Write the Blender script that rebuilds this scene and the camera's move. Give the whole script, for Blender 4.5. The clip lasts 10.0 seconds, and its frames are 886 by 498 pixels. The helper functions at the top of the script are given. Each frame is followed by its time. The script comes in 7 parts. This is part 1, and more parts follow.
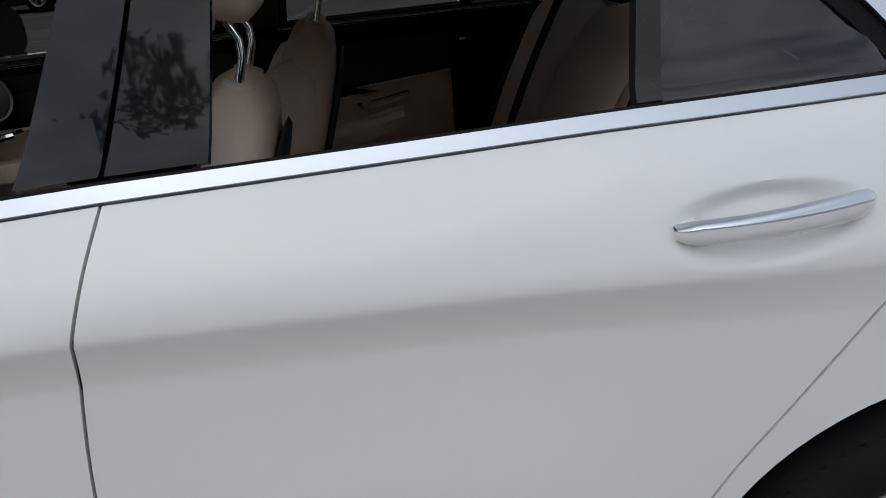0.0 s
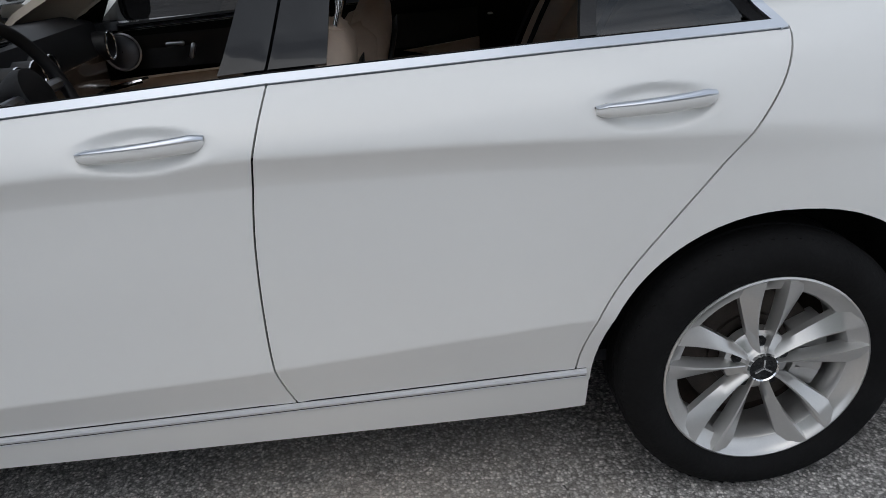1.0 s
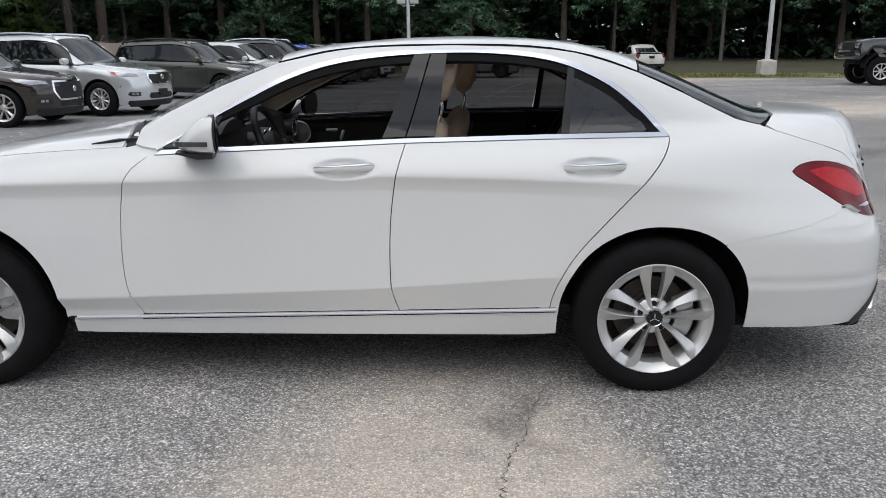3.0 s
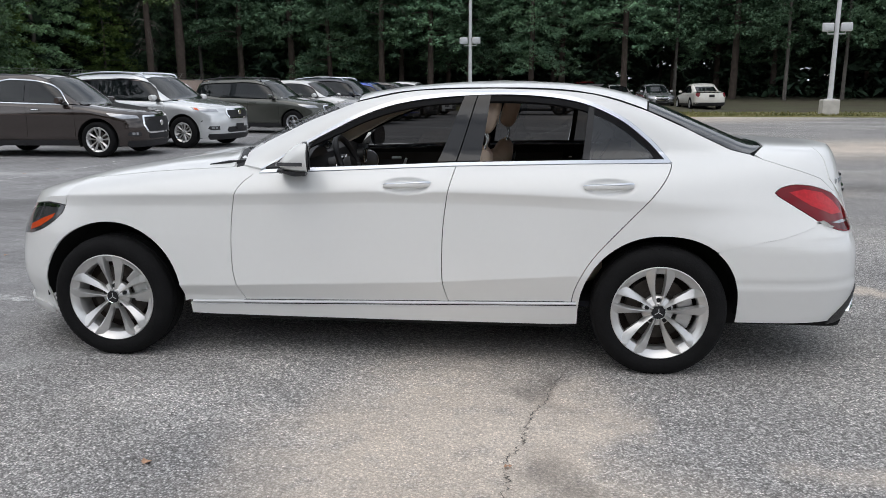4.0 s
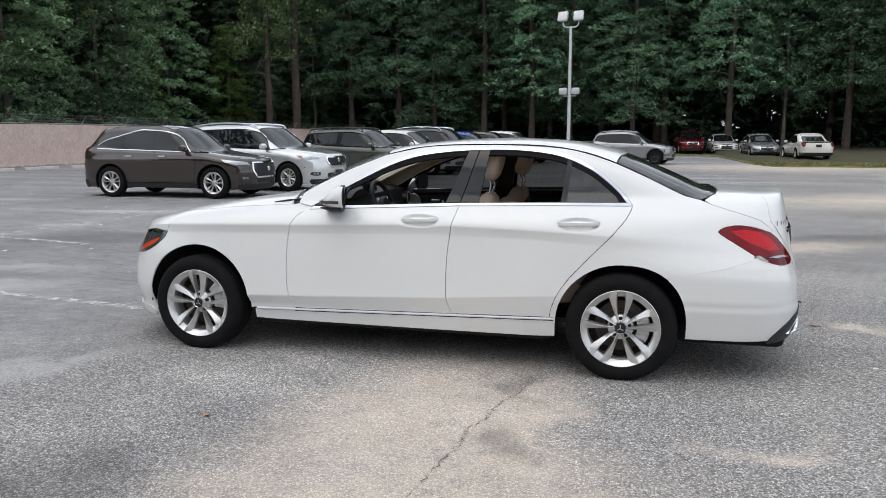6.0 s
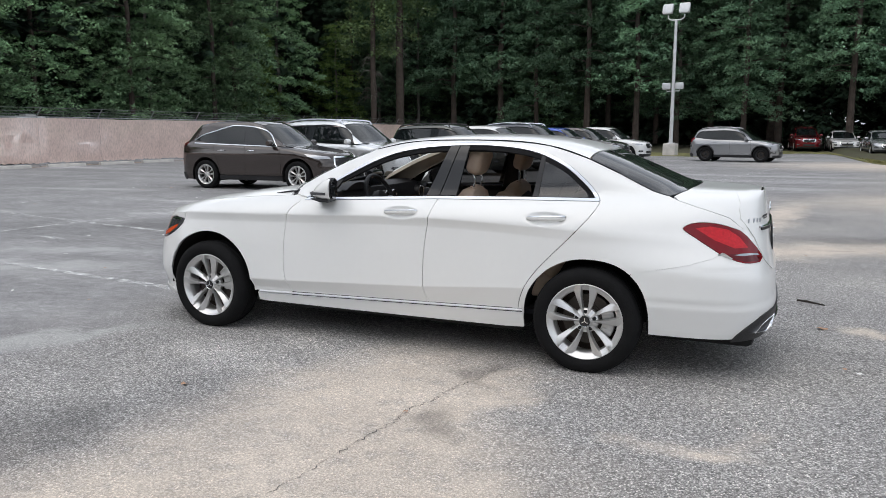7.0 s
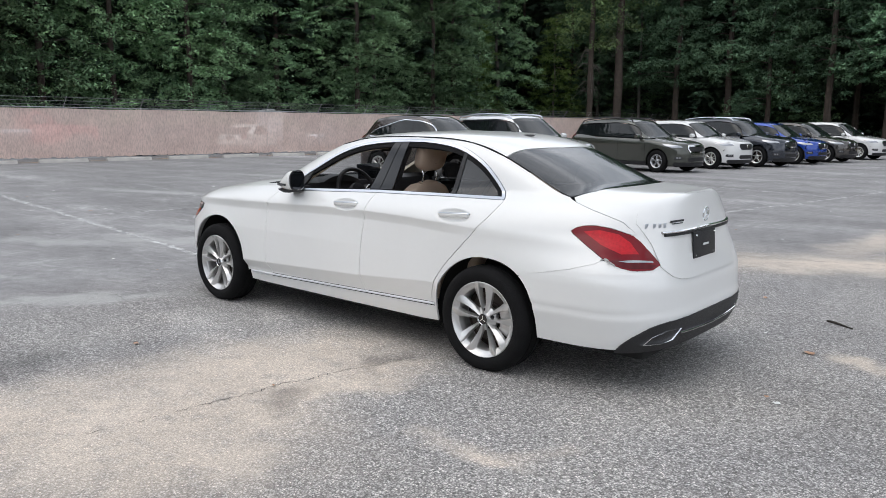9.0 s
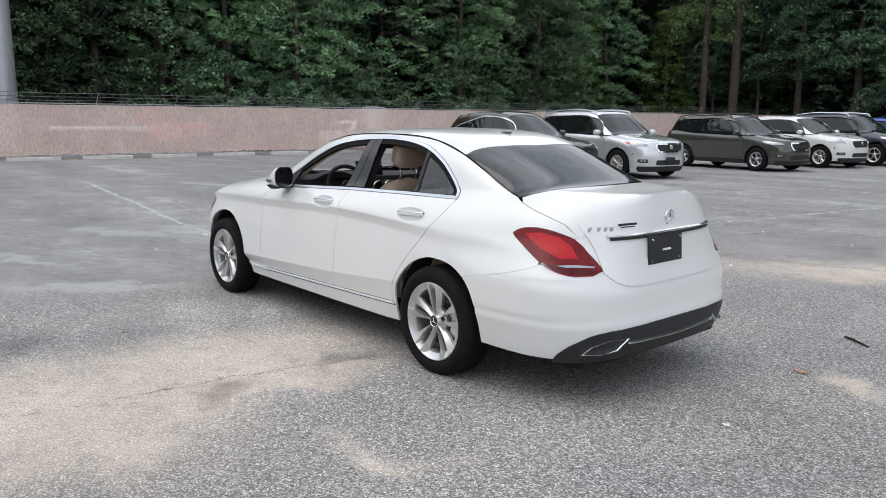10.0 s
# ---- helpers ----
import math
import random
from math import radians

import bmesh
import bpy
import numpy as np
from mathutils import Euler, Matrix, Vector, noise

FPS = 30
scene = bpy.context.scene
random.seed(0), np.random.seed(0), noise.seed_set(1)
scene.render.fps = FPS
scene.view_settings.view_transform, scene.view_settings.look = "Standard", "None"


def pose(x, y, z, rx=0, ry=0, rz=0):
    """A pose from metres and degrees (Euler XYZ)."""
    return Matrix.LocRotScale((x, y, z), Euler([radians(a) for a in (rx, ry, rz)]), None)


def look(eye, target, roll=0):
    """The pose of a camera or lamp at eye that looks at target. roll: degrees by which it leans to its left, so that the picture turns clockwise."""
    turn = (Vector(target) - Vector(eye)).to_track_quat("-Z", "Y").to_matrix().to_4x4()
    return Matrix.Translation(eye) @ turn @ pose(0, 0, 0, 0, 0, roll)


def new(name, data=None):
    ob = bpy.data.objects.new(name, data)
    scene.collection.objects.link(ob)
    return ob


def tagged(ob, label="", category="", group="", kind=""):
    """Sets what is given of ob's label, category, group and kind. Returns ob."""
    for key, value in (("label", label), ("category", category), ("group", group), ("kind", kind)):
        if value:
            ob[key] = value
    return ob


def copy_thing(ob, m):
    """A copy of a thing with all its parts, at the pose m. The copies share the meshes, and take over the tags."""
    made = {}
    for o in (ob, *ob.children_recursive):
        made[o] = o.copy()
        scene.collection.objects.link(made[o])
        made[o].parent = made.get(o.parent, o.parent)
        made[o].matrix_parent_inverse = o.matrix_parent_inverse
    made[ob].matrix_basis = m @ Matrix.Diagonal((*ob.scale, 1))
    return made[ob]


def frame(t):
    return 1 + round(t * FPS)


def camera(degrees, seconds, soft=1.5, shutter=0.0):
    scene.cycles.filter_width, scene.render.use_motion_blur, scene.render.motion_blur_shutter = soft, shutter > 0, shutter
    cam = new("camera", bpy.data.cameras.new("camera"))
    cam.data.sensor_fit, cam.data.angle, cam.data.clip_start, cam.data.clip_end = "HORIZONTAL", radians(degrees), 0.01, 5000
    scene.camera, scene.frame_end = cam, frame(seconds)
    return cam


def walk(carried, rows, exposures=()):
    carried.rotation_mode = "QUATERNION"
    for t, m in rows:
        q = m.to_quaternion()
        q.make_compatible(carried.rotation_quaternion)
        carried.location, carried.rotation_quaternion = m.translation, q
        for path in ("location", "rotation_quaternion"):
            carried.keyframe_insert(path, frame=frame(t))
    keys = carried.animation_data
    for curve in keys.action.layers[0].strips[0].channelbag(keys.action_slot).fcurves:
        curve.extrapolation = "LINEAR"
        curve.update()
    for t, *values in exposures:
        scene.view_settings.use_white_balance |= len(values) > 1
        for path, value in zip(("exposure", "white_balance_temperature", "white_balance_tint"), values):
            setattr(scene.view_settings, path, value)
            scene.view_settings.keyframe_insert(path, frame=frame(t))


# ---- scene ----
cam = camera(61.1, 10.0, soft=0.72)
PATH = [
    (0, (0.703, -1.564, 1.272), (0.879, 0.261, 0.473), -5.0),
    (0.5, (0.671, -1.89, 1.279), (0.786, -0.073, 0.45), -5.0),
    (1, (0.662, -2.222, 1.292), (0.743, -0.395, 0.482), -4.4),
    (1.5, (0.626, -2.6, 1.329), (0.7, -0.749, 0.575), -3.8),
    (2, (0.658, -2.981, 1.319), (0.696, -1.102, 0.637), -5.5),
    (2.5, (0.683, -3.369, 1.343), (0.718, -1.454, 0.768), -2.9),
    (3, (0.672, -3.748, 1.379), (0.599, -1.817, 0.866), -0.5),
    (4.5, (0.844, -4.778, 1.417), (0.572, -2.832, 1.045), -0.9),
    (5, (0.911, -5.049, 1.446), (0.594, -3.102, 1.117), -0.8),
    (5.5, (1.169, -5.324, 1.452), (0.774, -3.387, 1.149), -0.4),
    (7, (2.367, -5.253, 1.449), (1.592, -3.435, 1.142), 0.0),
    (7.5, (2.87, -5.116, 1.456), (1.952, -3.367, 1.14), 0.0),
    (8, (3.304, -4.858, 1.455), (2.25, -3.189, 1.135), 0.1),
    (8.5, (3.773, -4.655, 1.482), (2.597, -3.069, 1.16), 0.2),
    (9, (4.129, -4.356, 1.477), (2.839, -2.862, 1.152), 0.3),
    (9.5, (4.481, -4.015, 1.486), (3.089, -2.618, 1.155), 0.3),
    (10, (4.736, -3.607, 1.486), (3.236, -2.327, 1.15), 0.2),
]
walk(cam, [(t, look(eye, target, roll)) for t, eye, target, roll in PATH],
     exposures=[(0, -0.38, 6280, 9), (.5, -0.41, 6280, 9), (1, -0.36, 6350, 9), (2, -0.12, 6480, 10), (3.2, 0.01, 6540, 10), (5.5, 0.18, 6560, 10), (7.5, 0.25, 6560, 10), (10, 0.30, 6560, 10)])

# ---- sky and sun: an overcast afternoon ----
world = bpy.data.worlds.new("overcast_sky")
scene.world = world
world.use_nodes = True
wt = world.node_tree
wt.nodes.clear()
w_out = wt.nodes.new("ShaderNodeOutputWorld")
w_bg = wt.nodes.new("ShaderNodeBackground")
w_sky = wt.nodes.new("ShaderNodeTexSky")
w_sky.sky_type, w_sky.sun_disc = "NISHITA", False
w_sky.sun_elevation, w_sky.sun_rotation = radians(58), radians(200)
w_sky.air_density, w_sky.dust_density = 1.0, 4.0
w_tc = wt.nodes.new("ShaderNodeTexCoord")
w_map = wt.nodes.new("ShaderNodeMapping")
w_map.inputs["Scale"].default_value = (1.0, 1.0, 2.6)
w_noise = wt.nodes.new("ShaderNodeTexNoise")
w_noise.inputs["Scale"].default_value, w_noise.inputs["Detail"].default_value = 2.4, 6.0
w_noise.inputs["Roughness"].default_value = 0.55
w_ramp = wt.nodes.new("ShaderNodeValToRGB")
w_ramp.color_ramp.elements[0].position, w_ramp.color_ramp.elements[0].color = 0.38, (3.2, 3.6, 4.2, 1)
w_ramp.color_ramp.elements[1].position, w_ramp.color_ramp.elements[1].color = 0.66, (9.8, 10.2, 10.9, 1)
w_mix = wt.nodes.new("ShaderNodeMix")
w_mix.data_type = "RGBA"
w_mix.inputs["Factor"].default_value = 0.85
wt.links.new(w_tc.outputs["Generated"], w_map.inputs["Vector"])
wt.links.new(w_map.outputs["Vector"], w_noise.inputs["Vector"])
wt.links.new(w_noise.outputs["Fac"], w_ramp.inputs["Fac"])
wt.links.new(w_sky.outputs["Color"], w_mix.inputs["A"])
wt.links.new(w_ramp.outputs["Color"], w_mix.inputs["B"])
wt.links.new(w_mix.outputs["Result"], w_bg.inputs["Color"])
w_bg.inputs["Strength"].default_value = 0.15
wt.links.new(w_bg.outputs["Background"], w_out.inputs["Surface"])
sun = new("sun", bpy.data.lights.new("sun", "SUN"))
sun.data.energy, sun.data.angle, sun.data.color = 0.55, radians(60), (1.0, 0.97, 0.92)
sun.matrix_world = look((-3, -5, 14), (0, 0, 0))
# ---- materials ----
def material(name, color, rough=0.5, metal=0.0, coat=0.0, vary=0.0, scale=6.0, bump=0.0, bump_scale=200.0, alpha=1.0, trans=0.0, emit=0.0, detail=4.0, spec=0.5, tint2=None):
    """A principled material with two scales of variation in colour and an optional fine relief."""
    m = bpy.data.materials.new(name)
    m.use_nodes = True
    nt = m.node_tree
    b = nt.nodes["Principled BSDF"]
    b.inputs["Base Color"].default_value = (*color, 1)
    b.inputs["Roughness"].default_value, b.inputs["Metallic"].default_value = rough, metal
    b.inputs["Coat Weight"].default_value, b.inputs["Coat Roughness"].default_value = coat, 0.04
    b.inputs["Alpha"].default_value, b.inputs["Transmission Weight"].default_value = alpha, trans
    b.inputs["Specular IOR Level"].default_value = spec
    tc = nt.nodes.new("ShaderNodeTexCoord")
    if vary > 0 or tint2:
        n1, n2 = nt.nodes.new("ShaderNodeTexNoise"), nt.nodes.new("ShaderNodeTexNoise")
        n1.inputs["Scale"].default_value, n1.inputs["Detail"].default_value = scale, detail
        n2.inputs["Scale"].default_value, n2.inputs["Detail"].default_value = scale * 14, 2
        add = nt.nodes.new("ShaderNodeMath")
        add.operation = "MULTIPLY_ADD"
        add.inputs[1].default_value = 0.4
        ramp = nt.nodes.new("ShaderNodeValToRGB")
        other = tint2 or color
        ramp.color_ramp.elements[0].position, ramp.color_ramp.elements[1].position = 0.45, 0.95
        ramp.color_ramp.elements[0].color = (*[c * (1 - vary) for c in color], 1)
        ramp.color_ramp.elements[1].color = (*[min(1, c * (1 + vary)) for c in other], 1)
        nt.links.new(tc.outputs["Object"], n1.inputs["Vector"])
        nt.links.new(tc.outputs["Object"], n2.inputs["Vector"])
        nt.links.new(n2.outputs["Fac"], add.inputs[0])
        nt.links.new(n1.outputs["Fac"], add.inputs[2])
        nt.links.new(add.outputs[0], ramp.inputs["Fac"])
        nt.links.new(ramp.outputs["Color"], b.inputs["Base Color"])
    if bump > 0:
        n3, bn = nt.nodes.new("ShaderNodeTexNoise"), nt.nodes.new("ShaderNodeBump")
        n3.inputs["Scale"].default_value, n3.inputs["Detail"].default_value = bump_scale, 3
        bn.inputs["Strength"].default_value, bn.inputs["Distance"].default_value = bump, 0.01
        nt.links.new(tc.outputs["Object"], n3.inputs["Vector"])
        nt.links.new(n3.outputs["Fac"], bn.inputs["Height"])
        nt.links.new(bn.outputs["Normal"], b.inputs["Normal"])
    return m


WHITE_PAINT = material("white_car_paint", (0.80, 0.80, 0.785), 0.32, 0.0, 0.8, vary=0.012, scale=2.0)
BLACK_TRIM = material("gloss_black_trim", (0.010, 0.011, 0.013), 0.03, 0, 0.0, spec=0.5)
BLACK_RUBBER = material("black_rubber", (0.008, 0.008, 0.009), 0.8, vary=0.25, scale=12, bump=0.25, spec=.2)
TYRE = material("tyre_rubber", (0.008, 0.008, 0.0085), 0.85, vary=0.3, scale=9, bump=0.3, bump_scale=90, spec=.18)
BLACK_PLASTIC = material("black_plastic", (0.016, 0.016, 0.018), 0.5, vary=0.2, scale=9, bump=0.15)
# near-black: the shade of gaps, hollows and undersides put into the colour
DARK_VOID = material("dark_void_shade", (0.006, 0.006, 0.006), 0.9, vary=0.3, scale=3)
SILL_TRIM = material("brushed_sill_trim", (0.80, 0.81, 0.83), 0.5, 0.75, vary=0.03)
CHROME = material("chrome", (0.86, 0.87, 0.88), 0.07, 1.0, vary=0.02)
SATIN = material("satin_bright_trim", (0.64, 0.67, 0.72), 0.28, 1.0, vary=0.03)
ALLOY = material("silver_alloy", (0.64, 0.635, 0.625), 0.28, 0.68, 0.3, vary=0.05, scale=14)
DISC = material("brake_disc_steel", (0.085, 0.072, 0.064), 0.55, 0.6, vary=0.3, scale=20)
RUST = material("rusty_drum", (0.035, 0.022, 0.017), 0.8, 0.3, vary=0.4, scale=22)
LEATHER = material("tan_leather", (0.64, 0.50, 0.39), 0.48, vary=0.09, scale=7, bump=0.12, bump_scale=320)
LEATHER_LIGHT = material("pale_headliner_cloth", (0.52, 0.46, 0.38), 0.9, vary=0.06, scale=12)
DARK_CARPET = material("dark_carpet", (0.012, 0.013, 0.018), 0.9, vary=0.3, scale=20)
WOOD = material("dark_wood_trim", (0.07, 0.045, 0.03), 0.25, 0, 0.6, vary=0.35, scale=18)
RED_LENS = material("red_lamp_lens", (0.17, 0.003, 0.008), 0.10, 0, 0.0, spec=.35, vary=0.15, scale=9)
RED_BRIGHT = material("bright_red_reflector", (0.50, 0.010, 0.018), 0.25, 0, 0.0, spec=.35, vary=0.2, scale=60)
RED_DARK = material("dark_red_lens", (0.09, 0.003, 0.006), 0.08, 0, 0.0, spec=.35, vary=0.2, scale=30)
AMBER = material("amber_reflector", (0.60, 0.07, 0.015), 0.2, 0, 0.3, vary=0.2, scale=60)
LAMP_CLEAR = material("clear_lamp", (0.44, 0.45, 0.47), 0.12, 0.6, 0.8, vary=0.25, scale=9)
GREY_LENS = material("smoked_lamp", (0.07, 0.07, 0.075), 0.1, 0.2, 0.6, vary=0.4, scale=25)


def glass(name, color, alpha, rough=0.02, spec=0.5):
    m = material(name, color, rough, 0, 0.0, alpha=alpha, vary=0.05, scale=3, spec=spec)
    return m


GLASS_DARK = glass("tinted_glass", (0.012, 0.014, 0.016), 0.90, spec=.75)
GLASS_REAR = glass("privacy_glass", (0.010, 0.012, 0.014), 0.95, rough=.01, spec=1.0)
GLASS_CLEAR = glass("windscreen_glass", (0.02, 0.024, 0.024), 0.30)
GLASS_FAR = glass("parked_car_glass", (0.010, 0.013, 0.014), 0.95, spec=.5)
# ---- building helpers ----
def link(name, bm, mat, parent=None, label="", smooth=True):
    me = bpy.data.meshes.new(name)
    bm.normal_update()
    bm.to_mesh(me)
    bm.free()
    for p in me.polygons:
        p.use_smooth = smooth
    for m in (mat if isinstance(mat, (list, tuple)) else [mat]):
        me.materials.append(m)
    ob = new(name, me)
    if smooth:
        me.set_sharp_from_angle(angle=radians(38))
    if parent:
        ob.parent = parent
    if label:
        ob["label"] = label
    return ob


def part(name, bm, material_, parent, label="", smooth=True):
    """One mesh object under a thing or under a part."""
    return link(name, bm, material_, parent, label, smooth)


def thing(name, label, category, group="", kind=""):
    """An Empty at the base of a thing, which parents its parts."""
    e = new(name)
    e.empty_display_size = 0.2
    return tagged(e, label, category, group, kind)


def box(bm, c, s, bevel=0.0, rot=None, seg=2):
    """A box of centre c and size s, bevelled, added to bm."""
    r = bmesh.ops.create_cube(bm, size=1.0)
    vs = r["verts"]
    m = Matrix.Translation(c) @ (rot.to_4x4() if rot else Matrix()) @ Matrix.Diagonal((*s, 1))
    bmesh.ops.transform(bm, matrix=m, verts=vs)
    if bevel > 0:
        es = list({e for v in vs for e in v.link_edges})
        bmesh.ops.bevel(bm, geom=es, offset=bevel, segments=seg, affect="EDGES", profile=0.5)
    return bm


def boxed(c, s, bevel=0.0, rot=None, seg=2):
    return box(bmesh.new(), c, s, bevel, rot, seg)


def lathe(bm, prof, n=48, axis="y", centre=(0, 0, 0)):
    """Turn a profile of (radius, along) round an axis through centre."""
    rings = []
    for r, a in prof:
        ring = []
        for i in range(n):
            t = 2 * math.pi * i / n
            p = {"y": (r * math.cos(t), a, r * math.sin(t)), "z": (r * math.cos(t), r * math.sin(t), a), "x": (a, r * math.cos(t), r * math.sin(t))}[axis]
            ring.append(bm.verts.new(Vector(p) + Vector(centre)))
        rings.append(ring)
    for a, b in zip(rings, rings[1:]):
        for i in range(n):
            bm.faces.new((a[i], a[(i + 1) % n], b[(i + 1) % n], b[i]))
    return rings


def tube(bm, pts, r, n=8, closed=False, taper=None):
    """A round bar along points."""
    pts = [Vector(p) for p in pts]
    rings, k = [], len(pts)
    up = None
    for i, p in enumerate(pts):
        d = (pts[(i + 1) % k] - pts[i - 1]) if closed else (pts[min(i + 1, k - 1)] - pts[max(i - 1, 0)])
        d.normalize()
        if up is None or abs(d.dot(up)) > 0.95:
            up = Vector((0, 0, 1)) if abs(d.z) < 0.9 else Vector((1, 0, 0))
        u = d.cross(up).normalized()
        v = d.cross(u)
        up = -v if v.dot(up) < 0 else v
        rr = r * (taper[i] if taper else 1)
        rings.append([bm.verts.new(p + rr * (math.cos(2 * math.pi * j / n) * u + math.sin(2 * math.pi * j / n) * v)) for j in range(n)])
    pairs = list(zip(rings, rings[1:])) + ([(rings[-1], rings[0])] if closed else [])
    for a, b in pairs:
        for j in range(n):
            bm.faces.new((a[j], a[(j + 1) % n], b[(j + 1) % n], b[j]))
    if not closed:
        bm.faces.new(rings[0][::-1])
        bm.faces.new(rings[-1])
    bmesh.ops.recalc_face_normals(bm, faces=bm.faces)
    return bm


def loft(bm, rings, close=True, caps=True):
    rows = [[bm.verts.new(p) for p in r] for r in rings]
    n = len(rows[0])
    for a, b in zip(rows, rows[1:]):
        for i in range(n if close else n - 1):
            bm.faces.new((a[i], a[(i + 1) % n], b[(i + 1) % n], b[i]))
    if caps and close:
        bm.faces.new(rows[0][::-1])
        bm.faces.new(rows[-1])
    bmesh.ops.recalc_face_normals(bm, faces=bm.faces)
    return bm


def curve_pts(knots, n=8):
    """A smooth open curve through knots (Catmull-Rom), n points to a span."""
    k = [np.array(p, float) for p in knots]
    k = [2 * k[0] - k[1]] + k + [2 * k[-1] - k[-2]]
    out = []
    for a, b, c, d in zip(k, k[1:], k[2:], k[3:]):
        for i in range(n):
            t = i / n
            out.append(0.5 * (2 * b + (c - a) * t + (2 * a - 5 * b + 4 * c - d) * t * t + (3 * b - a - 3 * c + d) * t ** 3))
    out.append(k[-2])
    return [tuple(p) for p in out]


def table(*pairs):
    xs, ys = [p[0] for p in pairs], [p[1] for p in pairs]
    return lambda v: np.interp(v, xs, ys)


def soft(f, w):
    """f smoothed over a width w."""
    ds = ((-1, .06), (-.66, .13), (-.33, .2), (0, .22), (.33, .2), (.66, .13), (1, .06))
    return lambda v: sum(k * f(v + d * w) for d, k in ds)


class Shell:
    """The outer skin of a car, nose towards -x, as a half width for each place along it and height. A lower body and a
    cabin on it, blended into one another."""

    def __init__(self, s):
        self.s, self.r, self.z0 = s, 0.8, s["axis"]

    def body(self, x, z):
        s = self.s
        zs, zc = s["shoulder"](x), s["deck"](x)
        u = np.clip((z - zs) / np.maximum(zc - zs, 1e-4), 0, 1)
        side = s["side"](x, z)
        w = np.where(z > zs, s["side"](x, zs), side) * (1 - u ** s["p"]) ** (1 / s["q"])
        w = w * s["plan"](x, z)
        a, b = s["ends"]
        nx, ny = s["nose"](z), s["tail"](z)
        f = np.clip((a - x) / (a - nx), 0, 1)
        r = np.clip((x - b) / (ny - b), 0, 1)
        return w * (1 - f ** s["nf"]) ** (1 / s["mf"]) * (1 - r ** s["nr"]) ** (1 / s["mr"])

    def cabin(self, x, z):
        s = self.s
        w = s["tumble"](z) * s["cabin_plan"](x)
        zt = s["top"]
        xf, xr = s["screen"](z), s["back"](z)
        c = s["corner"]
        f = np.clip((np.minimum(xf + c[0], s["mid"]) - x) / np.maximum(np.minimum(xf + c[0], s["mid"]) - xf, 1e-4), 0, 1)
        r = np.clip((x - np.maximum(xr - c[1], s["mid"])) / np.maximum(xr - np.maximum(xr - c[1], s["mid"]), 1e-4), 0, 1)
        w = w * (1 - f ** s.get("fn", 2.5)) ** s.get("fm", 0.4) * (1 - r ** s.get("rn", 2.5)) ** s.get("rm", 0.4)
        return np.where((z > zt) | (z < s["cabin_low"]), 0, w)

    def Y(self, x, z):
        a, b, k = self.body(x, z), self.cabin(x, z), 0.045
        h = np.maximum(k - np.abs(a - b), 0) / k
        return np.maximum(a, b) + np.where((a > 0.02) & (b > 0.02), h * h * k * 0.25, 0)

    def cast(self, x, al):
        """Distance from the axis to the skin along the ray at angle al from level."""
        lo, hi = np.zeros_like(x), np.full_like(x, 2.2)
        c, sn = np.cos(al), np.sin(al)
        for _ in range(30):
            m = (lo + hi) / 2
            inside = m * c < self.Y(x, self.z0 + m * sn)
            lo, hi = np.where(inside, m, lo), np.where(inside, hi, m)
        return lo

    def place(self, pts, lift=0.0):
        """Skin points, on the y < 0 side, from (x, r * angle)."""
        p = np.array(pts, float)
        al = p[:, 1] / self.r
        m = self.cast(p[:, 0], al) + lift
        return np.stack([p[:, 0], -m * np.cos(al), self.z0 + m * np.sin(al)], 1)

    def sx(self, pts):
        """Pattern points from side places (x, z)."""
        p = np.array(pts, float)
        y = self.Y(p[:, 0], p[:, 1])
        return [(a, self.r * math.atan2(b - self.z0, max(c, 1e-3))) for (a, b), c in zip(p, y)]

    def tp(self, pts):
        """Pattern points from places seen from above (x, y)."""
        out = []
        for x, y in pts:
            lo, hi = self.z0, 2.4
            xs = np.array([x])
            for _ in range(34):
                m = (lo + hi) / 2
                if self.Y(xs, np.array([m]))[0] > abs(y):
                    lo = m
                else:
                    hi = m
            out.append((x, self.r * math.atan2(lo - self.z0, abs(y) + 1e-9)))
        return out

    def height(self, x, y):
        q = self.tp([(x, y)])
        return self.place(q)[0]


def inset(poly, d):
    """A closed outline moved inwards by d."""
    p = [np.array(v, float) for v in poly]
    area = sum(a[0] * b[1] - b[0] * a[1] for a, b in zip(p, p[1:] + p[:1]))
    sg = 1 if area > 0 else -1
    out = []
    for i in range(len(p)):
        a, b, c = p[i - 1], p[i], p[(i + 1) % len(p)]
        e, f = b - a, c - b
        e, f = e / (np.hypot(*e) + 1e-9), f / (np.hypot(*f) + 1e-9)
        n1, n2 = np.array((-e[1], e[0])) * sg, np.array((-f[1], f[0])) * sg
        n = n1 + n2
        n = n / (np.dot(n, n) / 2 + 0.15) if np.dot(n, n) > 1e-6 else n1
        out.append(tuple(b + n * d))
    return out


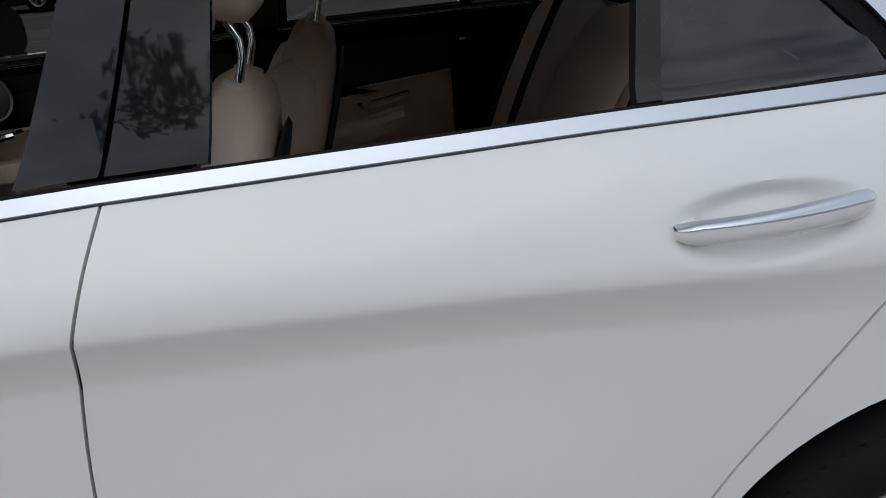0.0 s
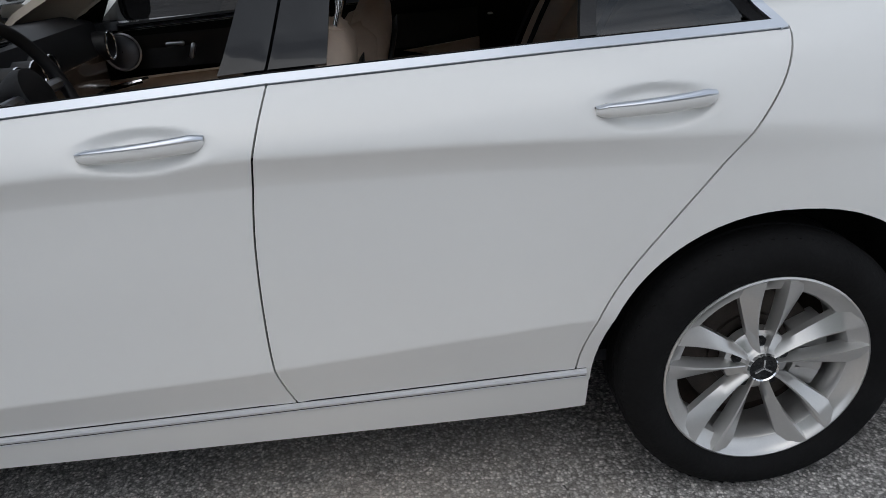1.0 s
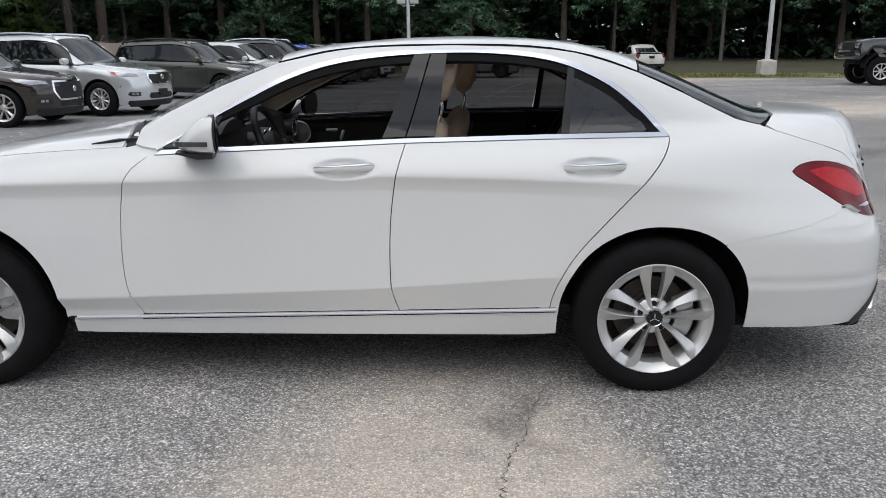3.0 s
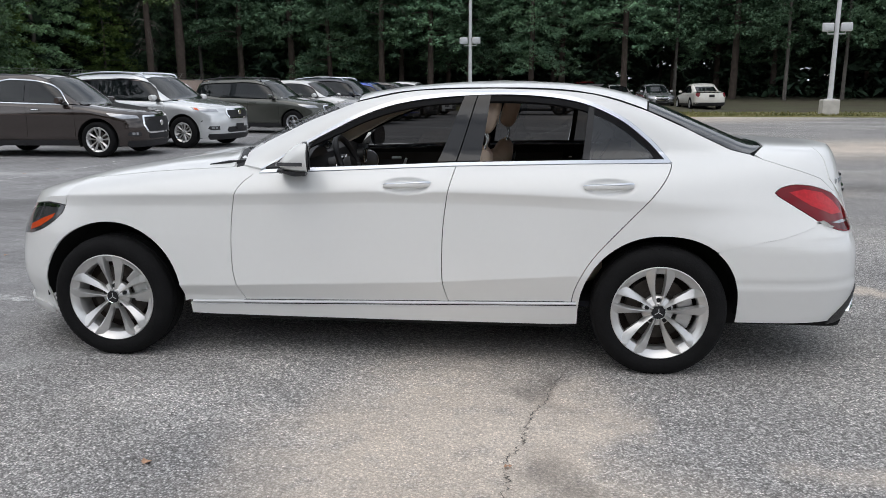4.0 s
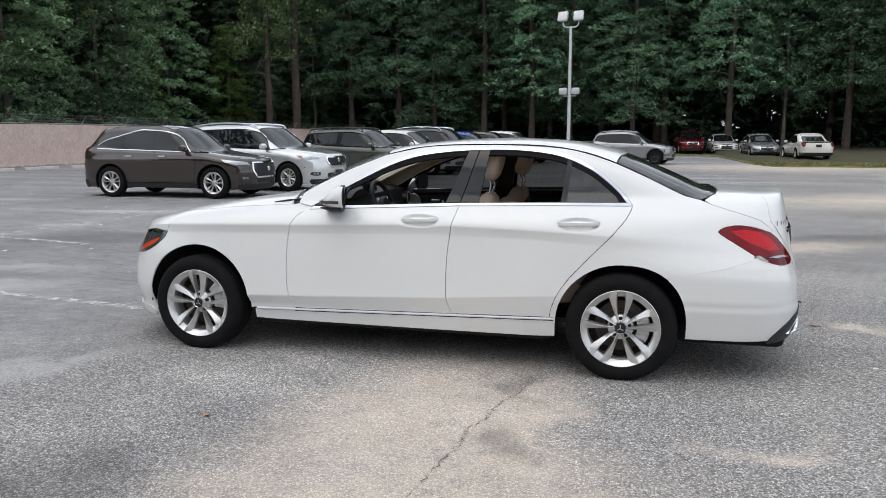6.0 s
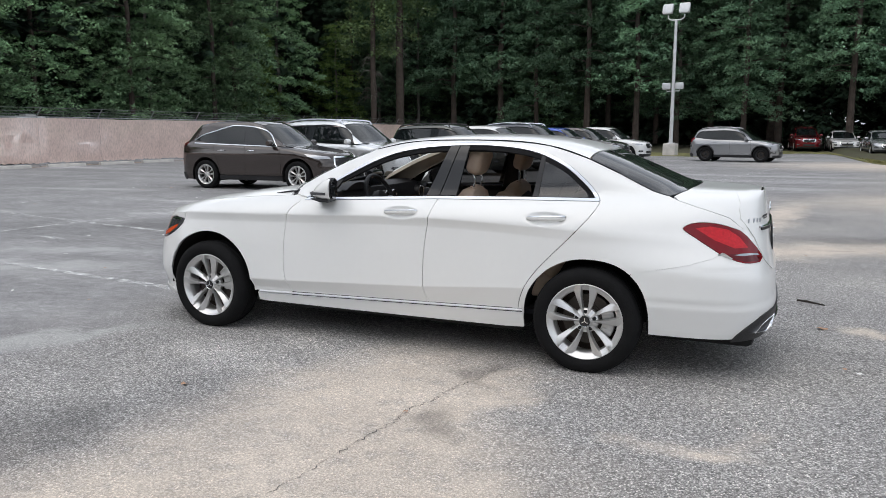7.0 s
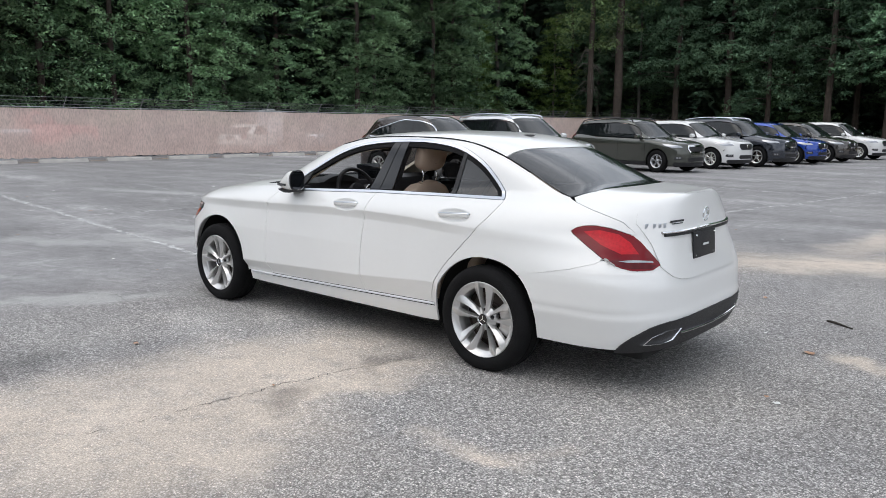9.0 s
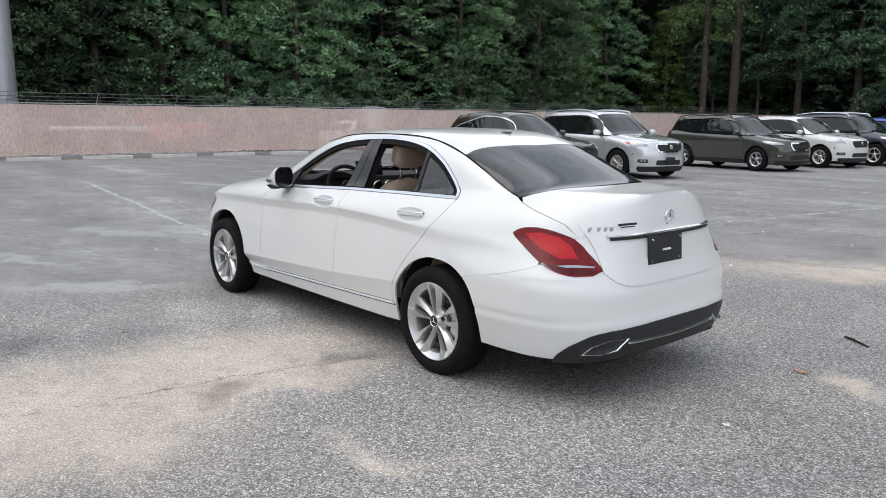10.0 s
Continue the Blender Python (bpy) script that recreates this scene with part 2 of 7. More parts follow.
def gridded(poly, step):
    """A bmesh of a flat outline cut into squares of about step (sx, sy)."""
    bm = bmesh.new()
    clean = [poly[0]]
    for q in poly[1:]:
        if math.hypot(q[0] - clean[-1][0], q[1] - clean[-1][1]) > 1.5e-3:
            clean.append(q)
    vs = [bm.verts.new((x, y, 0)) for x, y in clean]
    bm.faces.new(vs)
    for ax, st in ((0, step[0]), (1, step[1])):
        lo, hi = min(v[ax] for v in poly), max(v[ax] for v in poly)
        n = max(1, int((hi - lo) / st))
        no = (1, 0, 0) if ax == 0 else (0, 1, 0)
        for i in range(1, n):
            co = [0, 0, 0]
            co[ax] = lo + (hi - lo) * i / n
            bmesh.ops.bisect_plane(bm, geom=bm.verts[:] + bm.edges[:] + bm.faces[:], plane_co=co, plane_no=no, dist=2e-5)
    return bm


def panel(shell, poly, gap=0.002, step=(0.04, 0.035), lift=0.0, rim=0.014, mirror=False, both=False):
    """A pressed panel on the skin, with its edges turned inwards. both: a panel across the middle, given by its half."""
    if gap:
        poly = inset(poly, gap)
    bm = gridded(poly, step)
    bm.verts.ensure_lookup_table()
    co = shell.place([(v.co.x, v.co.y) for v in bm.verts], lift)
    for v, c in zip(bm.verts, co):
        v.co = c
    if both:
        for v in bm.verts:
            if v.co.y > -0.004:
                v.co.y = 0.0
        g = bmesh.ops.duplicate(bm, geom=bm.verts[:] + bm.edges[:] + bm.faces[:])["geom"]
        for v in g:
            if isinstance(v, bmesh.types.BMVert):
                v.co.y = -v.co.y
        bmesh.ops.remove_doubles(bm, verts=bm.verts, dist=5e-4)
    bmesh.ops.recalc_face_normals(bm, faces=bm.faces)
    bm.normal_update()
    probe = max(bm.faces, key=lambda f: f.calc_area())
    c = probe.calc_center_median()
    if probe.normal.dot(c - Vector((c.x, 0, shell.z0))) < 0:
        bmesh.ops.reverse_faces(bm, faces=bm.faces)
        bm.normal_update()
    if rim:
        edges = [e for e in bm.edges if e.is_boundary]
        nrm = {v: v.normal.copy() for e in edges for v in e.verts}
        twin = {v: bm.verts.new(v.co) for v in nrm}
        deep = {v: bm.verts.new(v.co - nrm[v] * rim) for v in nrm}
        for e in edges:
            a, b = (l.vert for l in (e.link_loops[0], e.link_loops[0].link_loop_next))
            bm.faces.new((twin[b], twin[a], deep[a], deep[b]))
    if mirror:
        for v in bm.verts:
            v.co.y = -v.co.y
        bmesh.ops.reverse_faces(bm, faces=bm.faces)
    return bm


def end_panel(shell, rows, x0, rear, n=28, lift=0.0, rim=0.012):
    """A bumper or end panel: rows of (z, half angle from, half angle to), rays cast level from (x0, 0) at each height; angle 0 runs along the car."""
    bm = bmesh.new()
    sg = 1 if rear else -1
    grid = []
    for z, t0, t1 in rows:
        th = np.linspace(t0, t1, n)
        lo, hi = np.zeros(n), np.full(n, 3.0)
        for _ in range(30):
            m = (lo + hi) / 2
            x, y = x0 + sg * m * np.cos(th), np.abs(m * np.sin(th))
            ins = y < np.where((shell.Y(x, np.full(n, z)) > 1e-3), shell.Y(x, np.full(n, z)), -1)
            lo, hi = np.where(ins, m, lo), np.where(ins, hi, m)
        m = lo + lift
        grid.append([bm.verts.new((x0 + sg * a * math.cos(t), a * math.sin(t), z)) for a, t in zip(m, th)])
    for a, b in zip(grid, grid[1:]):
        for i in range(n - 1):
            bm.faces.new((a[i], a[i + 1], b[i + 1], b[i]))
    bmesh.ops.recalc_face_normals(bm, faces=bm.faces)
    bm.normal_update()
    f = list(bm.faces)[len(bm.faces) // 2]
    c = f.calc_center_median()
    if f.normal.dot(c - Vector((x0, 0, c.z))) < 0:
        bmesh.ops.reverse_faces(bm, faces=bm.faces)
        bm.normal_update()
    if rim:
        edges = [e for e in bm.edges if e.is_boundary]
        nrm = {v: v.normal.copy() for e in edges for v in e.verts}
        twin = {v: bm.verts.new(v.co) for v in nrm}
        deep = {v: bm.verts.new(v.co - nrm[v] * rim) for v in nrm}
        for e in edges:
            a, b = (l.vert for l in (e.link_loops[0], e.link_loops[0].link_loop_next))
            bm.faces.new((twin[b], twin[a], deep[a], deep[b]))
    return bm


def mirrored(bm):
    m = bm.copy()
    for v in m.verts:
        v.co.y = -v.co.y
    bmesh.ops.reverse_faces(m, faces=m.faces)
    return m


def arc_xz(cx, cz, r, a0, a1, n=28, rz=None):
    return [(cx + r * math.cos(radians(a0 + (a1 - a0) * i / n)), cz + (rz or r) * math.sin(radians(a0 + (a1 - a0) * i / n))) for i in range(n + 1)]
# ---- the white saloon ----
def hero_spec():
    c1 = table((-2.2, .84), (-1.57, .862), (-.7, .879), (0, .899), (.4, .901), (.77, .892), (1.08, .878), (2.4, .80))
    c2 = table((-2.2, .36), (-.69, .410), (.31, .450), (.97, .495), (1.6, .50), (2.4, .50))

    def side(x, z):
        a, b = c1(x), c2(x)
        amp = np.interp(x, (-1.9, -1.3, .9, 1.5), (.2, 1, 1, .15))
        out = 0
        for d, k in ((-1, .08), (-.6, .17), (-.2, .25), (.2, .25), (.6, .17), (1, .08)):
            zz = z + d * .003
            low = np.interp(zz, (.16, .22, .30, .34), (.78, .822, .845, .853))
            v = np.where(zz < .34, low,
                np.where(zz < b, .853 + (.893 - .853) * (zz - .34) / np.maximum(b - .34, .02),
                np.where(zz < .66, .893 - .020 * amp * (zz - b) / np.maximum(.66 - b, .02),
                np.where(zz < a - .06, .893 - amp * (.020 + .023 * (zz - .66) / np.maximum(a - .72, .02)),
                np.where(zz < a, .893 - amp * .043 + amp * .014 * np.clip((zz - a + .06) / .06, 0, 1) ** 1.5, .893 - amp * (.031 + .10 * np.clip(zz - a, 0, .05)))))))
            out = out + k * v
        ledge = np.clip((.468 - z) / .022, 0, 1)
        out = out + .009 * ledge * ledge * (3 - 2 * ledge) * np.clip((x - 1.70) / .08, 0, 1)
        return out

    def plan(x, z):
        up = np.clip((z - .62) / .28, 0, 1)
        up = up * up * (3 - 2 * up)
        bowl = 0
        for hx in (.17, 1.155):
            e = np.clip(1.25 * (1 - ((x - hx) / .135) ** 2 - ((z - .926) / .044) ** 2), 0, 1)
            bowl = bowl + .022 * e * e * (3 - 2 * e)
        return 1 - bowl - .012 * (x / 1.6) ** 2 - .085 * up * np.clip((x - .85) / 1.0, 0, 2) ** 2 - .07 * up * np.clip((-x - 1.0) / 1.0, 0, 2) ** 2

    return dict(
        axis=.62, side=side, plan=plan, p=1.3, q=6.4, nf=2.8, mf=2.5, nr=4.4, mr=3.3, ends=(-1.5, 1.72),
        shoulder=c1,
        deck=soft(table((-2.3, .74), (-2.15, .79), (-1.98, .862), (-1.55, .965), (-1.17, 1.022), (-.9, 1.05), (-.6, 1.07), (0, 1.08), (1.5, 1.115), (1.9, 1.118), (2.12, 1.108), (2.28, 1.10), (2.36, 1.102), (2.5, 1.10)), .05),
        nose=soft(table((.15, -2.17), (.20, -2.208), (.26, -2.198), (.32, -2.196), (.4, -2.212), (.5, -2.208), (.6, -2.185), (.7, -2.145), (.8, -2.085), (.9, -2.02), (1.1, -1.94)), .04),
        tail=soft(table((.15, 2.36), (.22, 2.43), (.32, 2.478), (.44, 2.490), (.47, 2.480), (.6, 2.474), (.68, 2.45), (.76, 2.43), (.9, 2.415), (1.0, 2.395), (1.12, 2.375)), .03),
        tumble=soft(table((.9, .80), (1.0, .762), (1.05, .737), (1.15, .701), (1.25, .667), (1.33, .634), (1.375, .602), (1.40, .565), (1.42, .49), (1.434, .35), (1.4425, .0), (1.6, .0)), .006),
        cabin_plan=lambda x: 1 - .078 * np.clip((x - .35) / 1.1, 0, 2) ** 2 - .02 * np.clip((-.1 - x) / .6, 0, 2) ** 2,
        screen=table((.9, -1.18), (1.0, -1.00), (1.05, -.90), (1.15, -.708), (1.25, -.50), (1.33, -.308), (1.38, -.128), (1.41, .06), (1.43, .30), (1.4425, .62)),
        rn=4.0, rm=.3, fn=3.4, fm=.33,
        back=table((.9, 2.4), (1.05, 2.08), (1.11, 1.95), (1.15, 1.852), (1.231, 1.667), (1.30, 1.505), (1.353, 1.365), (1.39, 1.225), (1.41, 1.12), (1.427, .945), (1.4425, .62)),
        top=1.4424, mid=.62, corner=(.45, .55), cabin_low=.9)


HS = Shell(hero_spec())
car = thing("white_sedan", "clean white four-door sedan with lowered windows standing on asphalt", "car")
AF, AR, RF, RR = (-1.42, .328), (1.42, .322), .395, .393


def rear_arch(a):
    """The rear wheel opening, round in front and squarer behind, by angle."""
    c, s_ = math.cos(radians(a)), math.sin(radians(a))
    if c < 0:
        return AR[0] + .388 * c, AR[1] + .375 * s_
    return AR[0] + .374 * c ** .833, AR[1] + .375 * s_ ** .833


def rear_arch_x(z):
    return AR[0] + .374 * (1 - min(1, abs(z - AR[1]) / .375) ** 2.4) ** (1 / 2.4)


BELT = table((-.66, .976), (-.344, .989), (.41, 1.019), (1.0, 1.031), (1.46, 1.036))
ARC = curve_pts([(-.60, 1.000), (-.318, 1.163), (-.089, 1.279), (.133, 1.346), (.422, 1.378), (.739, 1.381), (1.014, 1.346), (1.219, 1.262), (1.36, 1.156), (1.440, 1.072), (1.463, 1.040)], 6)
DOOR_F = curve_pts([(-.63, .974), (-.69, .92), (-.725, .84), (-.739, .702), (-.736, .481), (-.689, .322)], 5)
DOOR_B = curve_pts([(.412, 1.019), (.390, .945), (.373, .873), (.356, .74), (.350, .60), (.352, .47), (.364, .40), (.381, .342)], 5)
DOOR_R = curve_pts([(1.466, 1.036), (1.452, 1.0), (1.418, .945), (1.350, .865), (1.27, .78), (1.185, .69), (1.105, .60), (1.045, .51), (1.008, .42), (.995, .352)], 4)
SILL = table((-1.02, .305), (.378, .336), (1.04, .350))
LID = [(1.866, .628), (1.915, .650), (2.02, .662), (2.12, .652), (2.20, .628), (2.275, .600)]
EDGE = [(1.86, .622), (1.75, .602), (1.55, .585), (1.36, .572), (1.1, .565), (.6, .565), (.2, .575), (-.12, .592), (-.4, .612), (-.60, .630), (-.70, .656)]
LIGHT = curve_pts([(1.952, .900), (1.985, .922), (2.06, .934), (2.16, .921), (2.262, .886)], 3) + curve_pts([(2.30, .853), (2.352, .79), (2.393, .728)], 3) + curve_pts([(2.378, .705), (2.30, .710), (2.19, .750), (2.085, .812), (1.965, .885)], 3)
LAMP_TOP = curve_pts([(-2.055, .70), (-1.99, .757), (-1.88, .800), (-1.77, .818)], 3)
HOOD_EDGE = [(-1.6, .695), (-1.2, .725), (-.75, .742)]
LAMP_TIP = (-1.655, .806)
LAMP_BACK = curve_pts([(-1.672, .768), (-1.75, .706), (-1.86, .655), (-2.01, .625)], 4)
LAMP = [(-2.065, .645)] + LAMP_TOP + [LAMP_TIP] + LAMP_BACK

S, T = HS.sx, HS.tp
door_front = S([(x, float(BELT(x))) for x in np.linspace(-.63, .412, 12)]) + S(DOOR_B[1:]) + S([(x, float(SILL(x)) + .0085) for x in np.linspace(.30, -.64, 8)]) + S(DOOR_F[::-1][:-1])
door_rear = S([(x, float(BELT(x))) for x in np.linspace(.412, 1.466, 12)]) + S(DOOR_R[1:]) + S([(x, float(SILL(x)) + .0085) for x in np.linspace(.95, .42, 6)]) + S(DOOR_B[::-1][:-1])
fender = S([(-1.005, .308), (-.70, .316)]) + S(DOOR_F[::-1]) + T([(-.68, .752), (-.73, .746)]) + T(HOOD_EDGE[::-1]) + S([LAMP_TIP]) + S(LAMP_BACK[:9] + [(-1.868, .60), (-1.80, .50)]) + S(arc_xz(*AF, RF, 153, -4))
frame_side = S(ARC) + S(DOOR_R[1:]) + S([(1.005, .33), (1.018, .31)]) + S([rear_arch(180 - 129.6 * i / 26) for i in range(27)]) + S([(1.72, .638), (1.80, .654), (2.0, .697), (2.13, .737), (2.17, .762)]) + S(LIGHT[-8:]) + S(LIGHT[:13]) + T(LID[::-1]) + T(EDGE) + T([(-.70, .735), (-.66, .752)])
rocker = S([(x, float(SILL(x)) - .010) for x in np.linspace(-1.0, 1.03, 16)]) + S([(1.028, .232), (.9, .226), (-.9, .228), (-1.0, .232)])

for flip in (False, True):
    for nm, poly, lab in (("front_door", door_front, ""), ("rear_door", door_rear, ""), ("front_fender", fender, ""), ("side_frame", frame_side, ""), ("rocker_panel", rocker, "")):
        part(nm, panel(HS, poly, 0.0022, (.02, .0042) if "door" in nm else (.02, .007) if nm == "front_fender" else (.03, .022), mirror=flip), WHITE_PAINT, car, lab)
    sill_at = lambda x, dz, out: (x, (1 if flip else -1) * (float(HS.Y(np.array([x]), np.array([float(SILL(x)) + dz]))[0]) + out), float(SILL(x)) + dz)
    # sill_shadow_gap is a solid dark bead that draws the shadow line under the strip
    for nm, dz, out, r_, mt in (("sill_trim", -.001, .002, .0082, SILL_TRIM), ("sill_shadow_gap", -.0125, .0004, .0026, BLACK_RUBBER), ("sill_trim", -.0165, .001, .0028, SILL_TRIM), ("sill_seal", .008, -.003, .0035, BLACK_RUBBER)):
        part(nm, tube(bmesh.new(), [sill_at(x, dz, out) for x in np.linspace(-.98 if "trim" in nm else -.70, 1.02, 26)], r_, 8), mt, car, "thin chrome strip" if "trim" in nm else "")
    # bright band round the windows and along the belt
    part("belt_trim", panel(HS, S([(x, float(BELT(x)) + .001) for x in np.linspace(-.60, 1.460, 40)] + [(x, float(BELT(x)) + .0155) for x in np.linspace(1.452, -.575, 40)]), 0, (.06, .008), lift=.005, rim=.012, mirror=flip), SATIN, car, "bright metal belt strip")
    part("belt_seal", panel(HS, S([(x, float(BELT(x)) + .015) for x in np.linspace(-.53, 1.44, 40)] + [(x, float(BELT(x)) + .0195) for x in np.linspace(1.435, -.50, 40)]), 0, (.06, .008), lift=.0, rim=.012, mirror=flip), BLACK_RUBBER, car)
    inner = [(x + dx, z + dz) for (x, z), (dx, dz) in zip(ARC, [((.007 + .013 * min(1, i / 9)) * math.sin(a), -(.007 + .013 * min(1, i / 9)) * math.cos(a)) for i, a in enumerate([math.atan2(q[1] - p[1], q[0] - p[0]) for p, q in zip(ARC, ARC[1:] + [(1.47, 1.02)])])])]
    part("window_trim", panel(HS, S(ARC) + S(inner[::-1]), .001, (.03, .008), lift=.004, rim=.012, mirror=flip), SATIN, car, "bright metal window surround")
    inner2 = [(x + 1.9 * (u - x), z + 1.9 * (w - z)) for (x, z), (u, w) in zip(ARC, inner)]
    inner3 = [(x + 2.3 * (u - x), z + 2.3 * (w - z)) for (x, z), (u, w) in zip(ARC, inner)]
    part("window_frame", panel(HS, S(inner[1:-1]) + S(inner3[1:-1][::-1]), 0, (.03, .012), lift=-.004, rim=.02, mirror=flip), BLACK_RUBBER, car)
    bb = lambda x: float(BELT(x)) + .022
    part("pillar_cover", panel(HS, S([(.315, bb(.315)), (.409, bb(.409)), (.508, 1.362), (.443, 1.362)]), .0015, (.03, .03), lift=.002, mirror=flip), BLACK_TRIM, car, "gloss black pillar cover")
    part("pillar_cover", panel(HS, S([(.413, bb(.413)), (.53, bb(.53)), (.578, 1.364), (.512, 1.364)]), .0015, (.03, .03), lift=.002, mirror=flip), BLACK_TRIM, car, "gloss black pillar cover")
    part("window_divider", panel(HS, S([(1.036, bb(1.036)), (1.07, bb(1.07)), (1.095, 1.315), (1.068, 1.325)]), 0, (.03, .02), lift=-.002, rim=.02, mirror=flip), BLACK_PLASTIC, car)
    qg = [p for p in inner2 if p[0] > 1.09]
    part("quarter_glass", panel(HS, S([(1.068, bb(1.068))] + [(1.093, 1.318)] + qg + [(qg[-1][0] - .005, bb(1.4))]), 0, (.05, .05), lift=-.008, rim=0, mirror=flip), GLASS_DARK, car, "tinted fixed rear side glass")
    lamp = part("headlamp", panel(HS, S(LAMP), .002, (.02, .02), lift=.001, rim=.004, mirror=flip), GREY_LENS, car, "smoked clear headlamp")
    part("daytime_strip", panel(HS, S([(-2.03, .735), (-1.93, .79), (-1.80, .812), (-1.69, .806), (-1.69, .792), (-1.80, .792), (-1.92, .768), (-2.03, .715)]), 0, (.03, .01), lift=.004, rim=.004, mirror=flip), CHROME, lamp)
    part("indicator", panel(HS, S([(-1.91, .660), (-1.82, .690), (-1.735, .738), (-1.72, .762), (-1.80, .735), (-1.91, .690)]), .001, (.02, .02), lift=.003, rim=.004, mirror=flip), AMBER, lamp, "amber side reflector")
    tl = part("tail_lamp", panel(HS, S(LIGHT), .002, (.02, .02), lift=.002, rim=.006, mirror=flip), RED_LENS, car, "red tail lamp")

    for k, (mt, poly) in enumerate((
            (RED_BRIGHT, [(2.02, .900), (2.10, .912), (2.20, .892), (2.26, .850), (2.31, .79), (2.24, .79), (2.13, .835)]),
            (RED_DARK, [(2.19, .760), (2.25, .731), (2.30, .717), (2.37, .713), (2.382, .728), (2.34, .746), (2.25, .763)]),
            (LAMP_CLEAR, [(2.235, .756), (2.28, .748), (2.37, .742), (2.363, .753), (2.28, .762)]))):
        part(("brake_light", "lower_lens", "reversing_light")[k], panel(HS, S(poly), .001, (.02, .02), lift=.0025 + .001 * k, rim=0, mirror=flip), mt, tl)

part("hood", panel(HS, T([(-2.03, .001), (-2.03, .25)]) + S(LAMP_TOP + [LAMP_TIP]) + T(HOOD_EDGE[0:] + [(-.755, .63), (-.86, .3), (-.89, .001)]), .002, (.05, .05), both=True), WHITE_PAINT, car)
part("cowl", panel(HS, T([(-.89, .001), (-.86, .3), (-.755, .63), (-.745, .738), (-.70, .732), (-.692, .655), (-.72, .60), (-.835, .3), (-.865, .001)]), 0, (.05, .05), lift=-.012, both=True), BLACK_PLASTIC, car)
part("windscreen", panel(HS, T([(-.865, .001), (-.835, .3), (-.72, .60), (-.698, .652)] + EDGE[::-1][1:4] + [(-.15, .3), (-.17, .001)]), .001, (.06, .06), lift=-.003, rim=0, both=True), GLASS_CLEAR, car)
part("roof", panel(HS, T([(-.165, .001), (-.145, .3), (-.115, .587)] + [(x, y - .004) for x, y in EDGE[6:2:-1]] + [(1.40, .3), (1.415, .001)]), .003, (.06, .05), both=True), WHITE_PAINT, car)
part("rear_window", panel(HS, T([(1.42, .001), (1.405, .3), (1.365, .565)] + [(x, y - .006) for x, y in EDGE[2::-1]] + [(1.90, .575), (1.945, .49), (1.975, .3), (1.985, .001)]), .002, (.05, .05), lift=-.002, rim=.006, both=True), GLASS_REAR, car, "dark privacy rear window")
part("trunk_lid", panel(HS, T([(1.99, .001), (1.98, .3), (1.95, .50), (1.90, .59), (1.88, .618)] + LID[1:] + [(2.335, .5), (2.355, .3), (2.362, .001)]), .002, (.04, .05), both=True), WHITE_PAINT, car)
lid_rows = [(.632, 17), (.64, 21), (.66, 24.5), (.69, 27), (.72, 29), (.78, 30), (.84, 31), (.90, 33), (.95, 35), (1.0, 34), (1.04, 32), (1.06, 31), (1.078, 29.5), (1.09, 27.5), (1.096, 26)]
part("trunk_lid_face", end_panel(HS, [(z, -radians(a), radians(a)) for z, a in lid_rows], 1.42, True, 40, .004), WHITE_PAINT, car)


rb = []
for z in (.268, .28, .295, .31, .33, .35, .37, .39, .41, .43, .44, .455, .47, .485, .50, .515, .53, .545, .56, .573, .585, .597, .609, .62):
    x = rear_arch_x(z)
    a = math.atan2(float(HS.Y(np.array([x]), np.array([z]))[0]), x - 1.42)
    rb.append((z, -a, a))
for z, a in ((.632, 73), (.645, 71), (.655, 69), (.66, 64.5), (.69, 56.5), (.712, 52), (.735, 48), (.755, 45)):
    rb.append((z, -radians(a), radians(a)))
rb = [(z, a - radians(2.5 if z > .65 else 0), b + radians(2.5 if z > .65 else 0)) for z, a, b in rb]
part("rear_panel", end_panel(HS, [(z, -radians(37), radians(37)) for z in (.70, .78, .86, .94, 1.0)] + [(1.05, -radians(34), radians(34)), (1.085, -radians(30), radians(30))], 1.42, True, 36, -.004, 0), WHITE_PAINT, car)
part("rear_bumper", end_panel(HS, rb, 1.42, True, 64, -.002, .006), WHITE_PAINT, car)


def front_angle(z):
    x = AF[0] - math.sqrt(max(RF ** 2 - (z - AF[1]) ** 2, .01))
    return math.atan2(float(HS.Y(np.array([x]), np.array([z]))[0]), -1.42 - x)


fb = [(z, -front_angle(z), front_angle(z)) for z in (.19, .22, .26, .3, .36, .42, .48, .54, .60)] + [(z, -radians(a), radians(a)) for z, a in ((.63, 64), (.655, 63.5), (.68, 61), (.72, 50), (.75, 38), (.78, 32))]
part("front_bumper", end_panel(HS, fb, -1.42, False, 48, -.003, .006), WHITE_PAINT, car)

# dark inner shell behind the gaps, wheel wells and floor, near-black in place of shade
bm = panel(HS, S([(-1.0, .27), (1.02, .27)]) + S(DOOR_R[::-1]) + S([(x, float(BELT(x))) for x in np.linspace(1.45, -.63, 20)]) + S([(-.80, .9), (-1.0, .7), (-.98, .4)]), 0, (.08, .08), lift=-.014, rim=0)
part("inner_shell", mirrored(bm), DARK_VOID, car)
part("inner_shell", bm, DARK_VOID, car)
bm = boxed((0, 0, .255), (1.98, 1.56, .13), .03)
part("floor_pan", bm, DARK_VOID, car)
bm = boxed((-1.84, 0, .245), (.30, 1.06, .12), .03)
part("front_undertray", bm, DARK_VOID, car)
bm = boxed((2.06, 0, .265), (.62, 1.3, .14), .04)
part("rear_undertray", bm, DARK_VOID, car)
